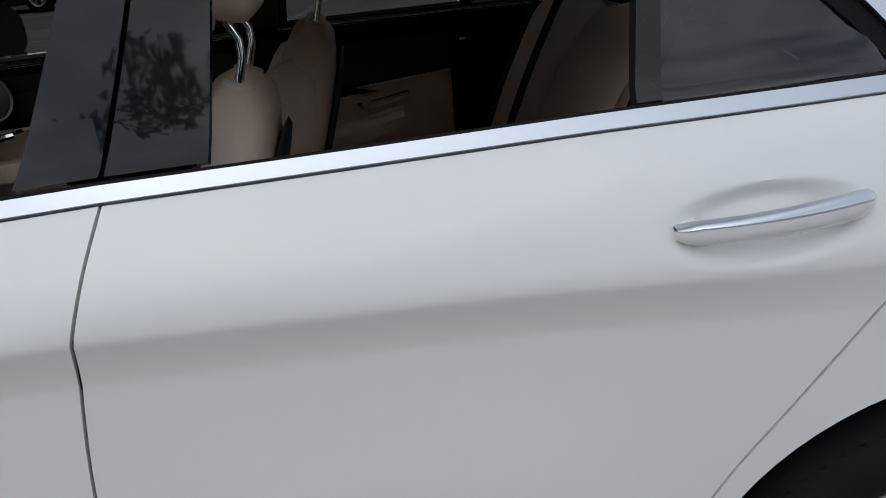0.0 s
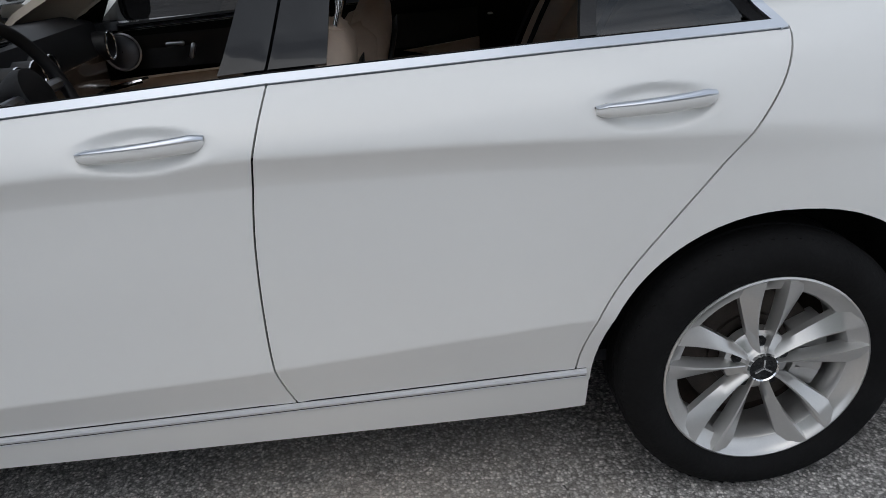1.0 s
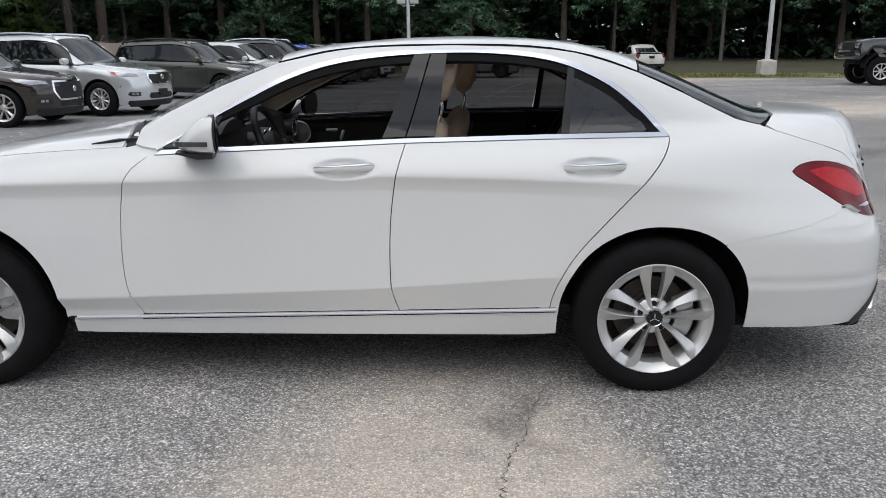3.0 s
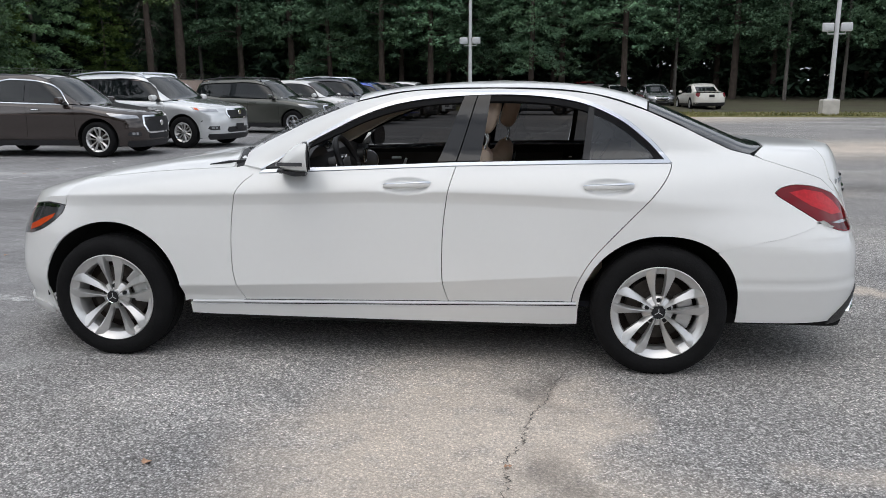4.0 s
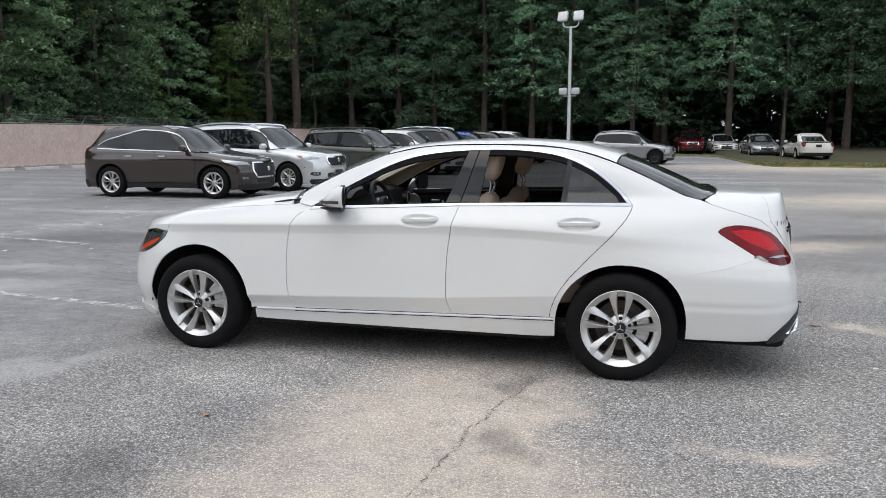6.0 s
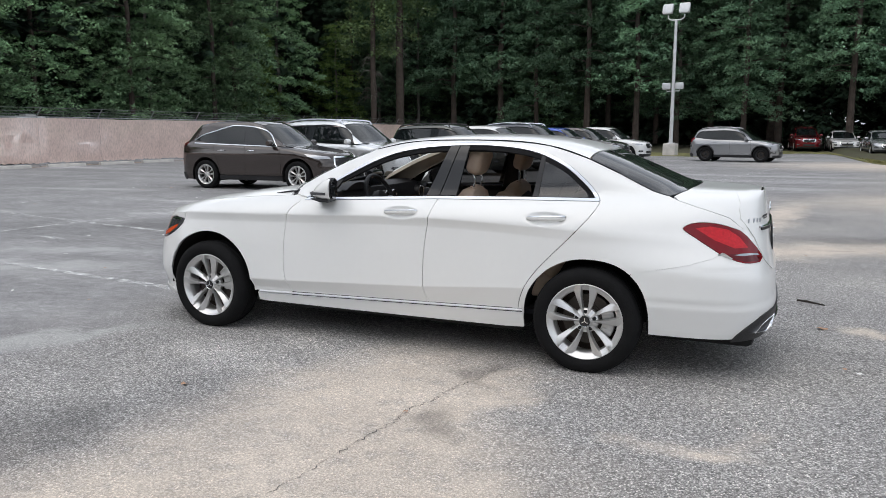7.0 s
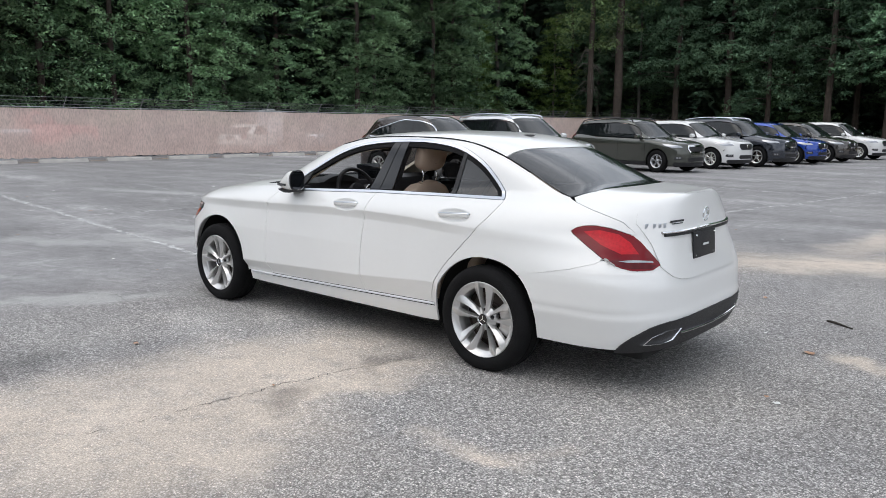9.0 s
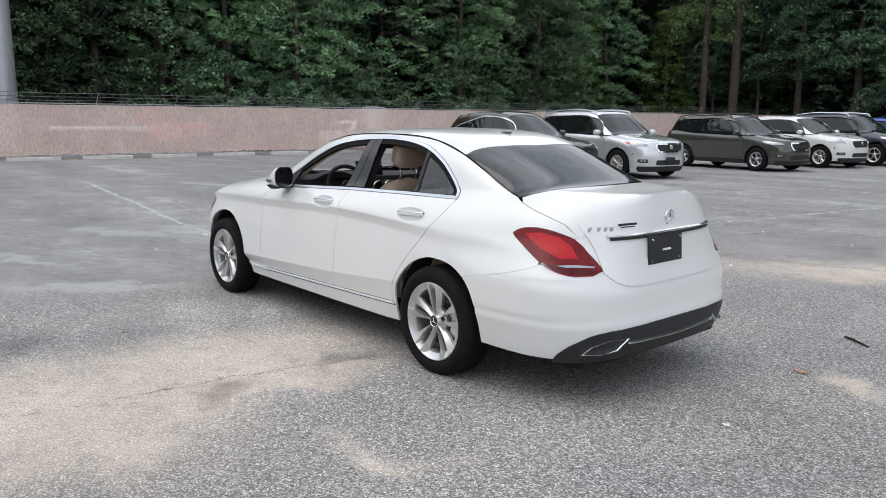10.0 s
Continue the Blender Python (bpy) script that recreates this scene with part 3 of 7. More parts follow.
for c, r in ((AF, RF), (AR, RR)):
    for sg in (-1, 1):
        bm = bmesh.new()
        rows = []
        for y, k in ((.80, 1.05), (.70, 1.05), (.58, 1.03), (.56, .3)):
            rows.append([bm.verts.new((c[0] + r * k * math.cos(radians(a)), sg * y, c[1] + r * k * math.sin(radians(a)))) for a in range(-8, 190, 6)])
        for a, b in zip(rows, rows[1:]):
            for i in range(len(a) - 1):
                bm.faces.new((a[i], a[i + 1], b[i + 1], b[i]))
        part("wheel_arch_liner", bm, DARK_VOID, car)

# base of the front pillar and the lip of the front bumper
for flip in (False, True):
    part("pillar_base", panel(HS, T([(-.72, .63), (-.66, .57)]) + S([(-.50, 1.02), (-.52, .985), (-.70, .94), (-.86, .91)]), 0, (.04, .03), lift=-.014, rim=0, mirror=flip), WHITE_PAINT, car)
part("bumper_lip", end_panel(HS, [(z, -radians(a), radians(a)) for z, a in ((.185, 61), (.20, 62), (.225, 62), (.25, 60))], -1.42, False, 40, .010), WHITE_PAINT, car)
def wheel(name, parent, c, side, R, rim_r, width, spokes, style, tyre=None, rimmat=None, detail=True):
    """A road wheel with its tyre, rim, spokes, hub and brake; side -1 or 1 is where its face looks."""
    w = new(name)
    w.parent = parent
    w.location = c
    w.empty_display_size = .1
    bm = bmesh.new()
    h = width / 2
    prof = [(rim_r - .004, h - .018), (rim_r + .012, h - .006), (rim_r + .03, h + .002), (rim_r + .62 * (R - rim_r), h), (R - .022, h - .010), (R - .006, h - .028), (R, h - .05), (R, h - .075), (R - .006, h - .078), (R - .006, h - .084), (R, h - .088)]
    prof = prof + [(r, -a) for r, a in prof[::-1]]
    lathe(bm, [(r, a * side) for r, a in prof], 72 if detail else 40, "y")
    bmesh.ops.recalc_face_normals(bm, faces=bm.faces)
    for v_ in bm.verts:
        # flattened where it bears on the ground
        v_.co.z = max(v_.co.z, .001 - c[2])
    t = part("tyre", bm, tyre or TYRE, w)
    if detail:
        bm = bmesh.new()
        for i in range(70):
            a = 2 * math.pi * i / 70
            box(bm, (math.cos(a) * (R - .0165), side * (h - .036), math.sin(a) * (R - .0165)), (.016, .026, .012), 0, Euler((0, -a, side * .35)).to_matrix())
        part("tread_pattern", bm, tyre or TYRE, t)
    # barrel and lip
    bm = bmesh.new()
    lip = [(rim_r - .043, h - .080), (rim_r - .043, h - .046), (rim_r - .038, h - .034), (rim_r - .016, h - .023), (rim_r - .011, h - .016), (rim_r - .004, h - .010), (rim_r, h - .012), (rim_r, h - .02), (rim_r - .028, h - .05), (rim_r - .034, -h + .03), (rim_r, -h + .01)]
    lathe(bm, [(r, a * side) for r, a in lip], 72 if detail else 40, "y")
    bmesh.ops.recalc_face_normals(bm, faces=bm.faces)
    rim = part("rim", bm, rimmat or ALLOY, w)
    # spokes
    def spoke(a, r0, r1, w0, w1, d0, d1, tilt=0.0, ridge=.006, lean=0.0, grow=1.0):
        bm = bmesh.new()
        rings = []
        for k in np.linspace(0, 1, 9 if detail else 6):
            r, hw = r0 + (r1 - r0) * k, w0 + (w1 - w0) * k ** grow
            d = d0 + (d1 - d0) * (k ** 1.4)
            aa = a + tilt * k
            cx, cz, tx, tz = math.cos(aa), math.sin(aa), -math.sin(aa), math.cos(aa)
            sec = [(-hw, d - .026), (-hw, d - .006), (hw * (lean - .14), d + ridge * .9), (hw * (lean + .14), d + ridge), (hw, d - .006), (hw, d - .026)]
            rings.append([(cx * r + tx * u, v * side, cz * r + tz * u) for u, v in sec])
        loft(bm, rings)
        return bm
    n = spokes
    for i in range(n):
        a = 2 * math.pi * i / n + math.pi / 2 + style.get("turn", 0)
        if style["kind"] == "double":
            for sg in (-1, 1):
                part("spoke", spoke(a + sg * .33, .036, rim_r - .007, .0085, .0325, h - .050, h - .021, -sg * .115, .014, -sg * .60, 1.8), rimmat or ALLOY, rim)
        elif style["kind"] == "single":
            part("spoke", spoke(a, .045, rim_r - .014, style.get("w0", .02), style.get("w1", .03), h - .045, h - .026), rimmat or ALLOY, rim)
        else:
            for sg in (-1, 1):
                part("spoke", spoke(a + sg * .05, .05, rim_r - .014, .010, .013, h - .045, h - .026, sg * .16), rimmat or ALLOY, rim)
    bm = bmesh.new()
    lathe(bm, [(.0005, h - .030), (.030, h - .030), (.034, h - .034), (.037, h - .043), (.044, h - .050), (.066, h - .057), (.076, h - .066), (.078, h - .09)] if side > 0 else [(r, -a) for r, a in [(.0005, h - .030), (.030, h - .030), (.034, h - .034), (.037, h - .043), (.044, h - .050), (.066, h - .057), (.076, h - .066), (.078, h - .09)]], 36, "y")
    bmesh.ops.recalc_face_normals(bm, faces=bm.faces)
    hub = part("hub", bm, rimmat or ALLOY, w)
    if detail:
        bm = bmesh.new()
        lathe(bm, [(.0005, side * (h - .0285)), (.031, side * (h - .0285)), (.031, side * (h - .04))], 28, "y")
        bmesh.ops.recalc_face_normals(bm, faces=bm.faces)
        part("centre_cap", bm, BLACK_TRIM, hub, "black centre cap with bright ring")
        bm = bmesh.new()
        lathe(bm, [(.030, side * (h - .030)), (.0335, side * (h - .0255)), (.036, side * (h - .032))], 28, "y")
        for k in range(3):
            a = math.pi / 2 + k * 2 * math.pi / 3
            box(bm, (math.cos(a) * .011, side * (h - .0275), math.sin(a) * .011), (.022, .003, .004), 0, Euler((0, -a, 0)).to_matrix())
        part("cap_ring", bm, CHROME, hub)
        for i in range(5):
            a = 2 * math.pi * i / 5 + math.pi / 2 + style.get("turn", 0)
            bm = bmesh.new()
            lathe(bm, [(.0005, side * (h - .0500)), (.0115, side * (h - .0500)), (.012, side * (h - .07))], 10, "y", (math.cos(a) * .056, 0, math.sin(a) * .056))
            lathe(bm, [(.0055, side * (h - .048)), (.0075, side * (h - .047)), (.0085, side * (h - .050))], 14, "y", (math.cos(a) * .056, 0, math.sin(a) * .056))
            part("lug_bolt", bm, BLACK_PLASTIC, hub)
    bm = bmesh.new()
    rr = min(.155, rim_r * .72)
    lathe(bm, [(.07, side * (h - .12)), (.072, side * (h - .105)), (rr * .62, side * (h - .105)), (rr * .63, side * (h - .112)), (rr, side * (h - .112)), (rr, side * (h - .135))], 40, "y")
    bmesh.ops.recalc_face_normals(bm, faces=bm.faces)
    part("brake_disc", bm, DISC, w)
    bm = bmesh.new()
    lathe(bm, [(.01, side * (h - .14)), (rim_r - .03, side * (h - .145))], 32, "y")
    part("wheel_back", bm, RUST if detail else DARK_VOID, w)
    if detail:
        bm = bmesh.new()
        for k in range(5):
            a0 = radians(style.get("caliper", 0) - 26 + k * 13)
            box(bm, (math.cos(a0) * (rr - .02), side * (h - .10), math.sin(a0) * (rr - .02)), (.075, .05, .045), .008, Euler((0, -a0, 0)).to_matrix())
        part("brake_caliper", bm, ALLOY, w, "grey brake caliper")
    return w


for x, z, cal in ((AF[0], .319, 20), (AR[0], .317, 0)):
    for sg in (-1, 1):
        wheel("wheel", car, (x, sg * .782, z), sg, .328, .234, .225, 5, {"kind": "double", "caliper": cal if sg < 0 else 180 - cal})
# ---- fittings of the white sedan ----
def handle(x0, x1, z, flip):
    sg = 1 if flip else -1
    bar, chrome = bmesh.new(), bmesh.new()
    ra, rc = [], []
    skin = float(HS.Y(np.array([x0 - .06 if x0 > .5 else x0 - .07]), np.array([z]))[0])
    for k in np.linspace(0, 1, 23):
        x = x0 + (x1 - x0) * k
        y = skin + .004 * (1 - 2 * k)
        bow = math.sin(math.pi * min(1, max(0, k))) ** .5
        out = y + .002 + .022 * bow
        hh = (.0135 + .0045 * k) * (.45 + .55 * min(1, 9 * min(k, 1 - k) + .12) ** .6)
        zc = z - .007 + .009 * k
        ra.append([(x, sg * (out - .008 + .011 * math.cos(a)), zc + hh * math.sin(a)) for a in np.linspace(0, 2 * math.pi, 16, endpoint=False)])
        top = hh * (.22 + .26 * k)
        rc.append([(x, sg * (out - .0078 + .0115 * math.cos(a)), zc + hh - top + top * 1.04 * math.sin(a)) for a in np.linspace(0, 2 * math.pi, 12, endpoint=False)])
    loft(bar, ra)
    loft(chrome, rc)
    h = part("door_handle", bar, WHITE_PAINT, car)
    part("handle_trim", chrome, SATIN, h, "bright satin strip")
    for xe in (x0 + .018, x1 - .03):
        part("handle_foot", boxed((xe, sg * (skin - .006), z - .004), (.026, .030, .015), .005), WHITE_PAINT, h)


for flip in (False, True):
    handle(.055, .292, .935, flip)
    handle(1.038, 1.278, .935, flip)
    sg = 1 if flip else -1
    # door mirror
    wedge = curve_pts([(0, .30), (.06, .42), (.30, .68), (.65, .92), (.92, 1.0)], 3) + [(1.0, .97), (1.0, .5), (1.0, .05), (.93, .0)] + curve_pts([(.6, .0), (.2, .08), (.02, .2)], 2)
    rings = [[(x0 + (x1 - x0) * u, sg * y, z0 + (z1 - z0) * v_) for u, v_ in wedge] for y, x0, x1, z0, z1 in ((.785, -.42, -.36, 1.015, 1.06), (.80, -.448, -.345, .998, 1.112), (.83, -.462, -.330, .992, 1.138), (.88, -.458, -.315, .992, 1.146), (.945, -.440, -.300, 1.000, 1.140), (.968, -.415, -.298, 1.014, 1.115), (.976, -.385, -.30, 1.04, 1.09))]
    bm = loft(bmesh.new(), rings)
    mir = part("door_mirror", bm, WHITE_PAINT, car, "white door mirror with black base")
    part("mirror_base", loft(bmesh.new(), [[(x + dx, sg * y, z) for x, z in ((-.47, .985), (-.35, .985), (-.36, 1.02), (-.45, 1.02))] for y, dx in ((.70, -.03), (.76, -.01), (.86, 0))]), BLACK_PLASTIC, mir)
    for nm, mt, x_, ky, kz in (("mirror_rim", BLACK_PLASTIC, -.318, .086, .074), ("mirror_glass", BLACK_TRIM, -.308, .078, .066)):
        se = lambda a: (abs(math.cos(a)) ** .6 * math.copysign(1, math.cos(a)), abs(math.sin(a)) ** .7 * math.copysign(1, math.sin(a)))
        part(nm, loft(bmesh.new(), [[(xx + .30 * ky * se(a)[0], sg * (.880 + ky * se(a)[0]), 1.071 + kz * se(a)[1]) for a in np.linspace(0, 2 * math.pi, 24, endpoint=False)] for xx in (x_ - .02, x_, x_ + .003)]), mt, mir)
    part("mirror_indicator", loft(bmesh.new(), [[(x, sg * (y + .004), z) for x, z in ((xm - .010, 1.034), (xm, 1.034), (xm, 1.052), (xm - .010, 1.052))] for xm, y in ((-.467, .830), (-.464, .882), (-.447, .947), (-.422, .970), (-.38, .981), (-.312, .984))]), GREY_LENS, mir)
    part("mirror_skirt", loft(bmesh.new(), [[(x0 + (x1 - x0) * u, sg * y, z) for u, z in ((0, 1.002), (.5, .985), (1, .986), (1, 1.003), (0, 1.008))] for y, x0, x1 in ((.80, -.458, -.345), (.87, -.474, -.322), (.95, -.452, -.304), (.972, -.42, -.302))]), BLACK_PLASTIC, mir)
    part("corner_trim", panel(HS, S([(-.60, 1.004), (-.42, 1.004), (-.33, 1.13), (-.36, 1.125)]), .004, (.03, .03), lift=.001, rim=.02, mirror=flip), BLACK_PLASTIC, car)

# rear end
def rear_x(y, z):
    lo, hi = 1.8, 2.6
    for _ in range(30):
        m = (lo + hi) / 2
        if float(HS.Y(np.array([m]), np.array([z]))[0]) > abs(y):
            lo = m
        else:
            hi = m
    return lo + .004


part("plate_light_bar", loft(bmesh.new(), [[(rear_x(.48 * u, .897) - .02 + dx, .48 * u, .897 + .006 * (1 - abs(u)) + dz) for dx, dz in ((0, -.006), (.030, -.007), (.034, 0), (.030, .006), (0, .010))] for u in np.linspace(-1, 1, 25)]), CHROME, car, "chrome strip over the number plate")
# solid black strip in place of the shade under the chrome bar
part("bar_shadow_gap", loft(bmesh.new(), [[(rear_x(.465 * u, .885) - .02 + dx, .465 * u, .885 + dz) for dx, dz in ((0, -.010), (.030, -.010), (.030, .004), (0, .004))] for u in np.linspace(-1, 1, 17)]), BLACK_PLASTIC, car)
plate = part("number_plate", boxed((2.436, -.06, .803), (.010, .315, .152), .004, Euler((0, radians(-4), 0)).to_matrix()), BLACK_PLASTIC, car, "blank black dealer plate")
part("plate_mark", boxed((2.444, -.055, .80), (.004, .075, .012), 0, Euler((0, radians(-4), 0)).to_matrix()), material("white_print", (.75, .75, .75), .5, vary=.1, scale=90), plate)
for y, z in ((-.19, .86), (.07, .86), (-.19, .745), (.07, .745)):
    bm = bmesh.new()
    lathe(bm, [(.001, 2.448), (.005, 2.447), (.006, 2.44)], 10, "x", (0, y, z))
    part("screw", bm, CHROME, plate)
bm = bmesh.new()
tube(bm, [(2.412 + .002 * math.sin(a), .040 * math.cos(a), .968 + .040 * math.sin(a)) for a in np.linspace(0, 2 * math.pi, 32, endpoint=False)], .0045, 8, True)
for k in range(3):
    a = math.pi / 2 + k * 2 * math.pi / 3
    tube(bm, [(2.416, 0, .968), (2.414, .038 * math.cos(a), .968 + .038 * math.sin(a))], .006, 6, taper=[1, .3])
part("round_badge", bm, CHROME, car, "round chrome emblem")
for i, (y0, y1) in enumerate(((-.566, -.534), (-.524, -.498), (-.492, -.466), (-.460, -.434))):
    x = rear_x((y0 + y1) / 2, .936) - .026
    part("badge_mark", boxed((x + .028, (y0 + y1) / 2, .936), (.004, (y1 - y0) * .8, .026), .0015, Euler((0, 0, radians(-14))).to_matrix()), SATIN, car)
for i, z in enumerate((.954, .941)):
    part("dealer_mark", boxed((rear_x(-.345, z) + .001, -.345, z), (.004, .13 if i == 0 else .10, .011 if i == 0 else .005), 0, Euler((0, 0, radians(-9))).to_matrix()), BLACK_PLASTIC, car)
rows = [(.250, 42.5), (.275, 42), (.300, 41.2), (.322, 40), (.344, 38.6), (.362, 37), (.380, 35.2), (.396, 33.5), (.408, 31), (.417, 27), (.423, 18)]
part("diffuser", end_panel(HS, [(z, -radians(a), radians(a)) for z, a in rows], 1.42, True, 36, .006), BLACK_PLASTIC, car, "black rear valance")
xr = lambda y: rear_x(y, .33) + .006
part("valance_trim", tube(bmesh.new(), [(xr(y) + .004, y, .340 - .012 * (1 - abs(y) / .42)) for y in np.linspace(-.42, .42, 25)], .0075, 8), CHROME, car, "bright valance trim")
for sg in (-1, 1):
    outer = [(.40, .366), (.545, .366), (.635, .342), (.682, .300), (.584, .295), (.485, .308)]
    def ring(k, dx):
        cy, cz = .545, .331
        return [(xr(y) + dx, sg * (cy + (y - cy) * k), cz + (z - cz) * k) for y, z in outer]
    ex = part("exhaust_tip", loft(bmesh.new(), [ring(1.0, -.06), ring(1.0, .002), ring(.94, .006), ring(.84, .000), ring(.82, -.03)], True, False), CHROME, car, "bright trapezoid exhaust trim")
    part("exhaust_mouth", loft(bmesh.new(), [ring(.80, -.02), ring(.80, -.032)]), DARK_VOID, ex)
# roof antenna
part("antenna", loft(bmesh.new(), [[(1.10 + dx + .02 * k, w * s_, 1.405 + hgt) for dx, s_ in ((-.07 + .05 * k, 0), (0, 1), (.07, .5), (.075, -.5), (0, -1))] for k, w, hgt in ((0, .022, 0), (.5, .016, .007), (1, .008, .013))]), BLACK_PLASTIC, car)
# gutter strips between roof and side
for sg in (-1, 1):
    pts = [HS.height(x, y) for x, y in curve_pts([(x, y - .001) for x, y in EDGE[2:8]], 5)]
    part("roof_gutter", tube(bmesh.new(), [(p[0], sg * abs(p[1]), p[2] + .001) for p in pts], .0042, 6), BLACK_RUBBER, car)
# ---- cabin ----
def cushion(rings, mat, name, parent, label=""):
    ob = part(name, loft(bmesh.new(), rings), mat, parent, label)
    ob.data.set_sharp_from_angle(angle=radians(80))
    return ob


def pad(c, u, v, w, su, sv, sw, e=.5, n=32, m=17):
    """Rings of a rounded pad, centre c, axes u, v, w."""
    c, u, v, w = (np.array(q, float) for q in (c, u, v, w))
    out = []
    for k in np.linspace(-1, 1, m):
        f = (1 - abs(k) ** 3.4) ** .42 if abs(k) < 1 else .08
        f = max(f, .10)
        out.append([tuple(c + w * sw * k + u * su * f * abs(math.cos(a)) ** e * math.copysign(1, math.cos(a)) + v * sv * f * abs(math.sin(a)) ** e * math.copysign(1, math.sin(a))) for a in np.linspace(0, 2 * math.pi, n, endpoint=False)])
    return out


def front_seat(y, dx):
    seat = new("front_seat")
    seat.parent = car
    seat["label"] = "tan leather front seat"
    d = np.array((.30, 0, .95)) / np.hypot(.30, .95)
    n = np.array((-d[2], 0, d[0]))
    base = np.array((.30 + dx, y, .48))
    cushion(pad(base + d * .31, (0, 1, 0), n, d, .255, .075, .33), LEATHER, "backrest", seat)
    for s_ in (-1, 1):
        cushion(pad(base + d * .28 + np.array((0, s_ * .20, 0)) + n * .03, (0, 1, 0), n, d, .06, .085, .27), LEATHER, "side_bolster", seat)
    cushion(pad(base + d * .31 - n * .076, (0, 1, 0), n, d, .20, .012, .26), BLACK_PLASTIC, "seat_back_shell", seat)
    cushion(pad((.02 + dx, y, .47), (0, 1, 0), (0, 0, 1), (1, 0, 0), .25, .075, .27), LEATHER, "seat_cushion", seat)
    top = base + d * .62
    hr = cushion(pad(top + d * .185 + n * .035, (0, 1, 0), n, d, .135, .052, .105), LEATHER, "headrest", seat)
    for s_ in (-1, 1):
        part("headrest_post", tube(bmesh.new(), [top - d * .02 + np.array((0, s_ * .07, 0)), top + d * .045 + np.array((0, s_ * .07, 0)), top + d * .068 + np.array((0, s_ * .07, 0)) + n * .008, top + d * .085 + np.array((0, s_ * .07, 0)) + n * .024, top + d * .11 + np.array((0, s_ * .07, 0)) + n * .045], .0065, 10), CHROME, seat, "chrome headrest post")
        part("post_collar", tube(bmesh.new(), [top - d * .012 + np.array((0, s_ * .07, 0)), top + d * .006 + np.array((0, s_ * .07, 0))], .024, 12), LEATHER, seat)
        part("seam", tube(bmesh.new(), [tuple(base + d * k + n * (-.074 + .002 * math.sin(9 * k)) + np.array((0, s_ * .13, 0))) for k in np.linspace(.08, .54, 9)], .0022, 5), BLACK_PLASTIC, seat)
    bm = bmesh.new()
    lathe(bm, [(.030, -.003), (.033, 0), (.036, -.002)], 20, "x")
    bmesh.ops.transform(bm, matrix=Matrix.Translation(top + d * .185 - n * .017), verts=bm.verts)
    part("headrest_mark", bm, LEATHER, hr)
    return seat


front_seat(-.37, .045)
front_seat(.37, .14)
bench = new("rear_bench")
bench.parent = car
bench["label"] = "tan leather rear bench seat"
d = np.array((.27, 0, .62)) / np.hypot(.27, .62)
n = np.array((-d[2], 0, d[0]))
for y in (-.42, 0, .42):
    cushion(pad(np.array((1.20, y, .78)), (0, 1, 0), n, d, .235 if y else .21, .09, .33), LEATHER, "rear_backrest", bench)
    cushion(pad((.93, y, .47), (0, 1, 0), (0, 0, 1), (1, 0, 0), .235 if y else .21, .09, .27), LEATHER, "rear_cushion", bench)
for y in (-.42, .42):
    cushion(pad(np.array((1.37, y, 1.13)), (0, 1, 0), n, d, .12, .05, .07), LEATHER, "rear_headrest", bench)
for y0, y1 in ((.18, .30), (-.02, .12), (-.60, -.48)):
    a, b = np.array((1.03, y0, .60)), np.array((1.28, y1, 1.10))
    part("seat_belt", loft(bmesh.new(), [[tuple(a + (b - a) * k + n * (.085 + .02 * math.sin(3 * k)) + np.array((0, s_, 0)) + n * t_) for s_, t_ in ((-.024, 0), (.024, 0), (.024, .004), (-.024, .004))] for k in np.linspace(0, 1, 8)]), BLACK_RUBBER, bench, "black seat belt")
part("parcel_shelf", boxed((1.66, 0, 1.06), (.56, 1.16, .03), .01), DARK_CARPET, car)
part("cabin_floor", boxed((.25, 0, .32), (2.3, 1.5, .03), 0), DARK_CARPET, car)
part("centre_console", boxed((-.05, 0, .52), (.95, .24, .34), .04), WOOD, car)
part("arm_rest", boxed((.20, 0, .70), (.34, .22, .07), .025), LEATHER, car)
# dashboard
part("dashboard", loft(bmesh.new(), [[(x, y, z) for x, z in ((-.88, .70), (-.90, 1.015), (-.80, 1.05 - .02 * (y / .7) ** 2), (-.52, 1.055), (-.43, 1.03), (-.40, .92), (-.44, .80), (-.50, .62))] for y in np.linspace(-.70, .70, 9)]), BLACK_PLASTIC, car)
part("instrument_hood", loft(bmesh.new(), [[(x, -.37 + dy, 1.03 + hh * (1 - (dy / .2) ** 2)) for x, hh in ((-.62, .02), (-.5, .06), (-.40, .055), (-.41, .0), (-.62, 0))] for dy in np.linspace(-.19, .19, 9)]), BLACK_PLASTIC, car)
part("dash_trim", boxed((-.402, .22, .86), (.02, .86, .12), .01), WOOD, car)
for y in (-.66, -.09, .02, .13, .66):
    bm = bmesh.new()
    lathe(bm, [(.001, .005), (.03, .008), (.04, .012), (.047, .02), (.052, .01), (.052, -.04)], 24, "x", (-.388, y, .945))
    v = part("air_vent", bm, BLACK_PLASTIC, car)
    bm = bmesh.new()
    tube(bm, [(-.366, y + .049 * math.cos(a), .945 + .049 * math.sin(a)) for a in np.linspace(0, 2 * math.pi, 24, endpoint=False)], .004, 6, True)
    part("vent_ring", bm, CHROME, v)
part("centre_screen", boxed((-.47, .0, 1.085), (.02, .26, .15), .008, Euler((0, radians(-10), 0)).to_matrix()), BLACK_TRIM, car)
sw = new("steering_wheel")
sw.parent = car
sw.matrix_basis = Matrix.Translation((-.215, -.37, .965)) @ Euler((0, radians(-24), 0)).to_matrix().to_4x4()
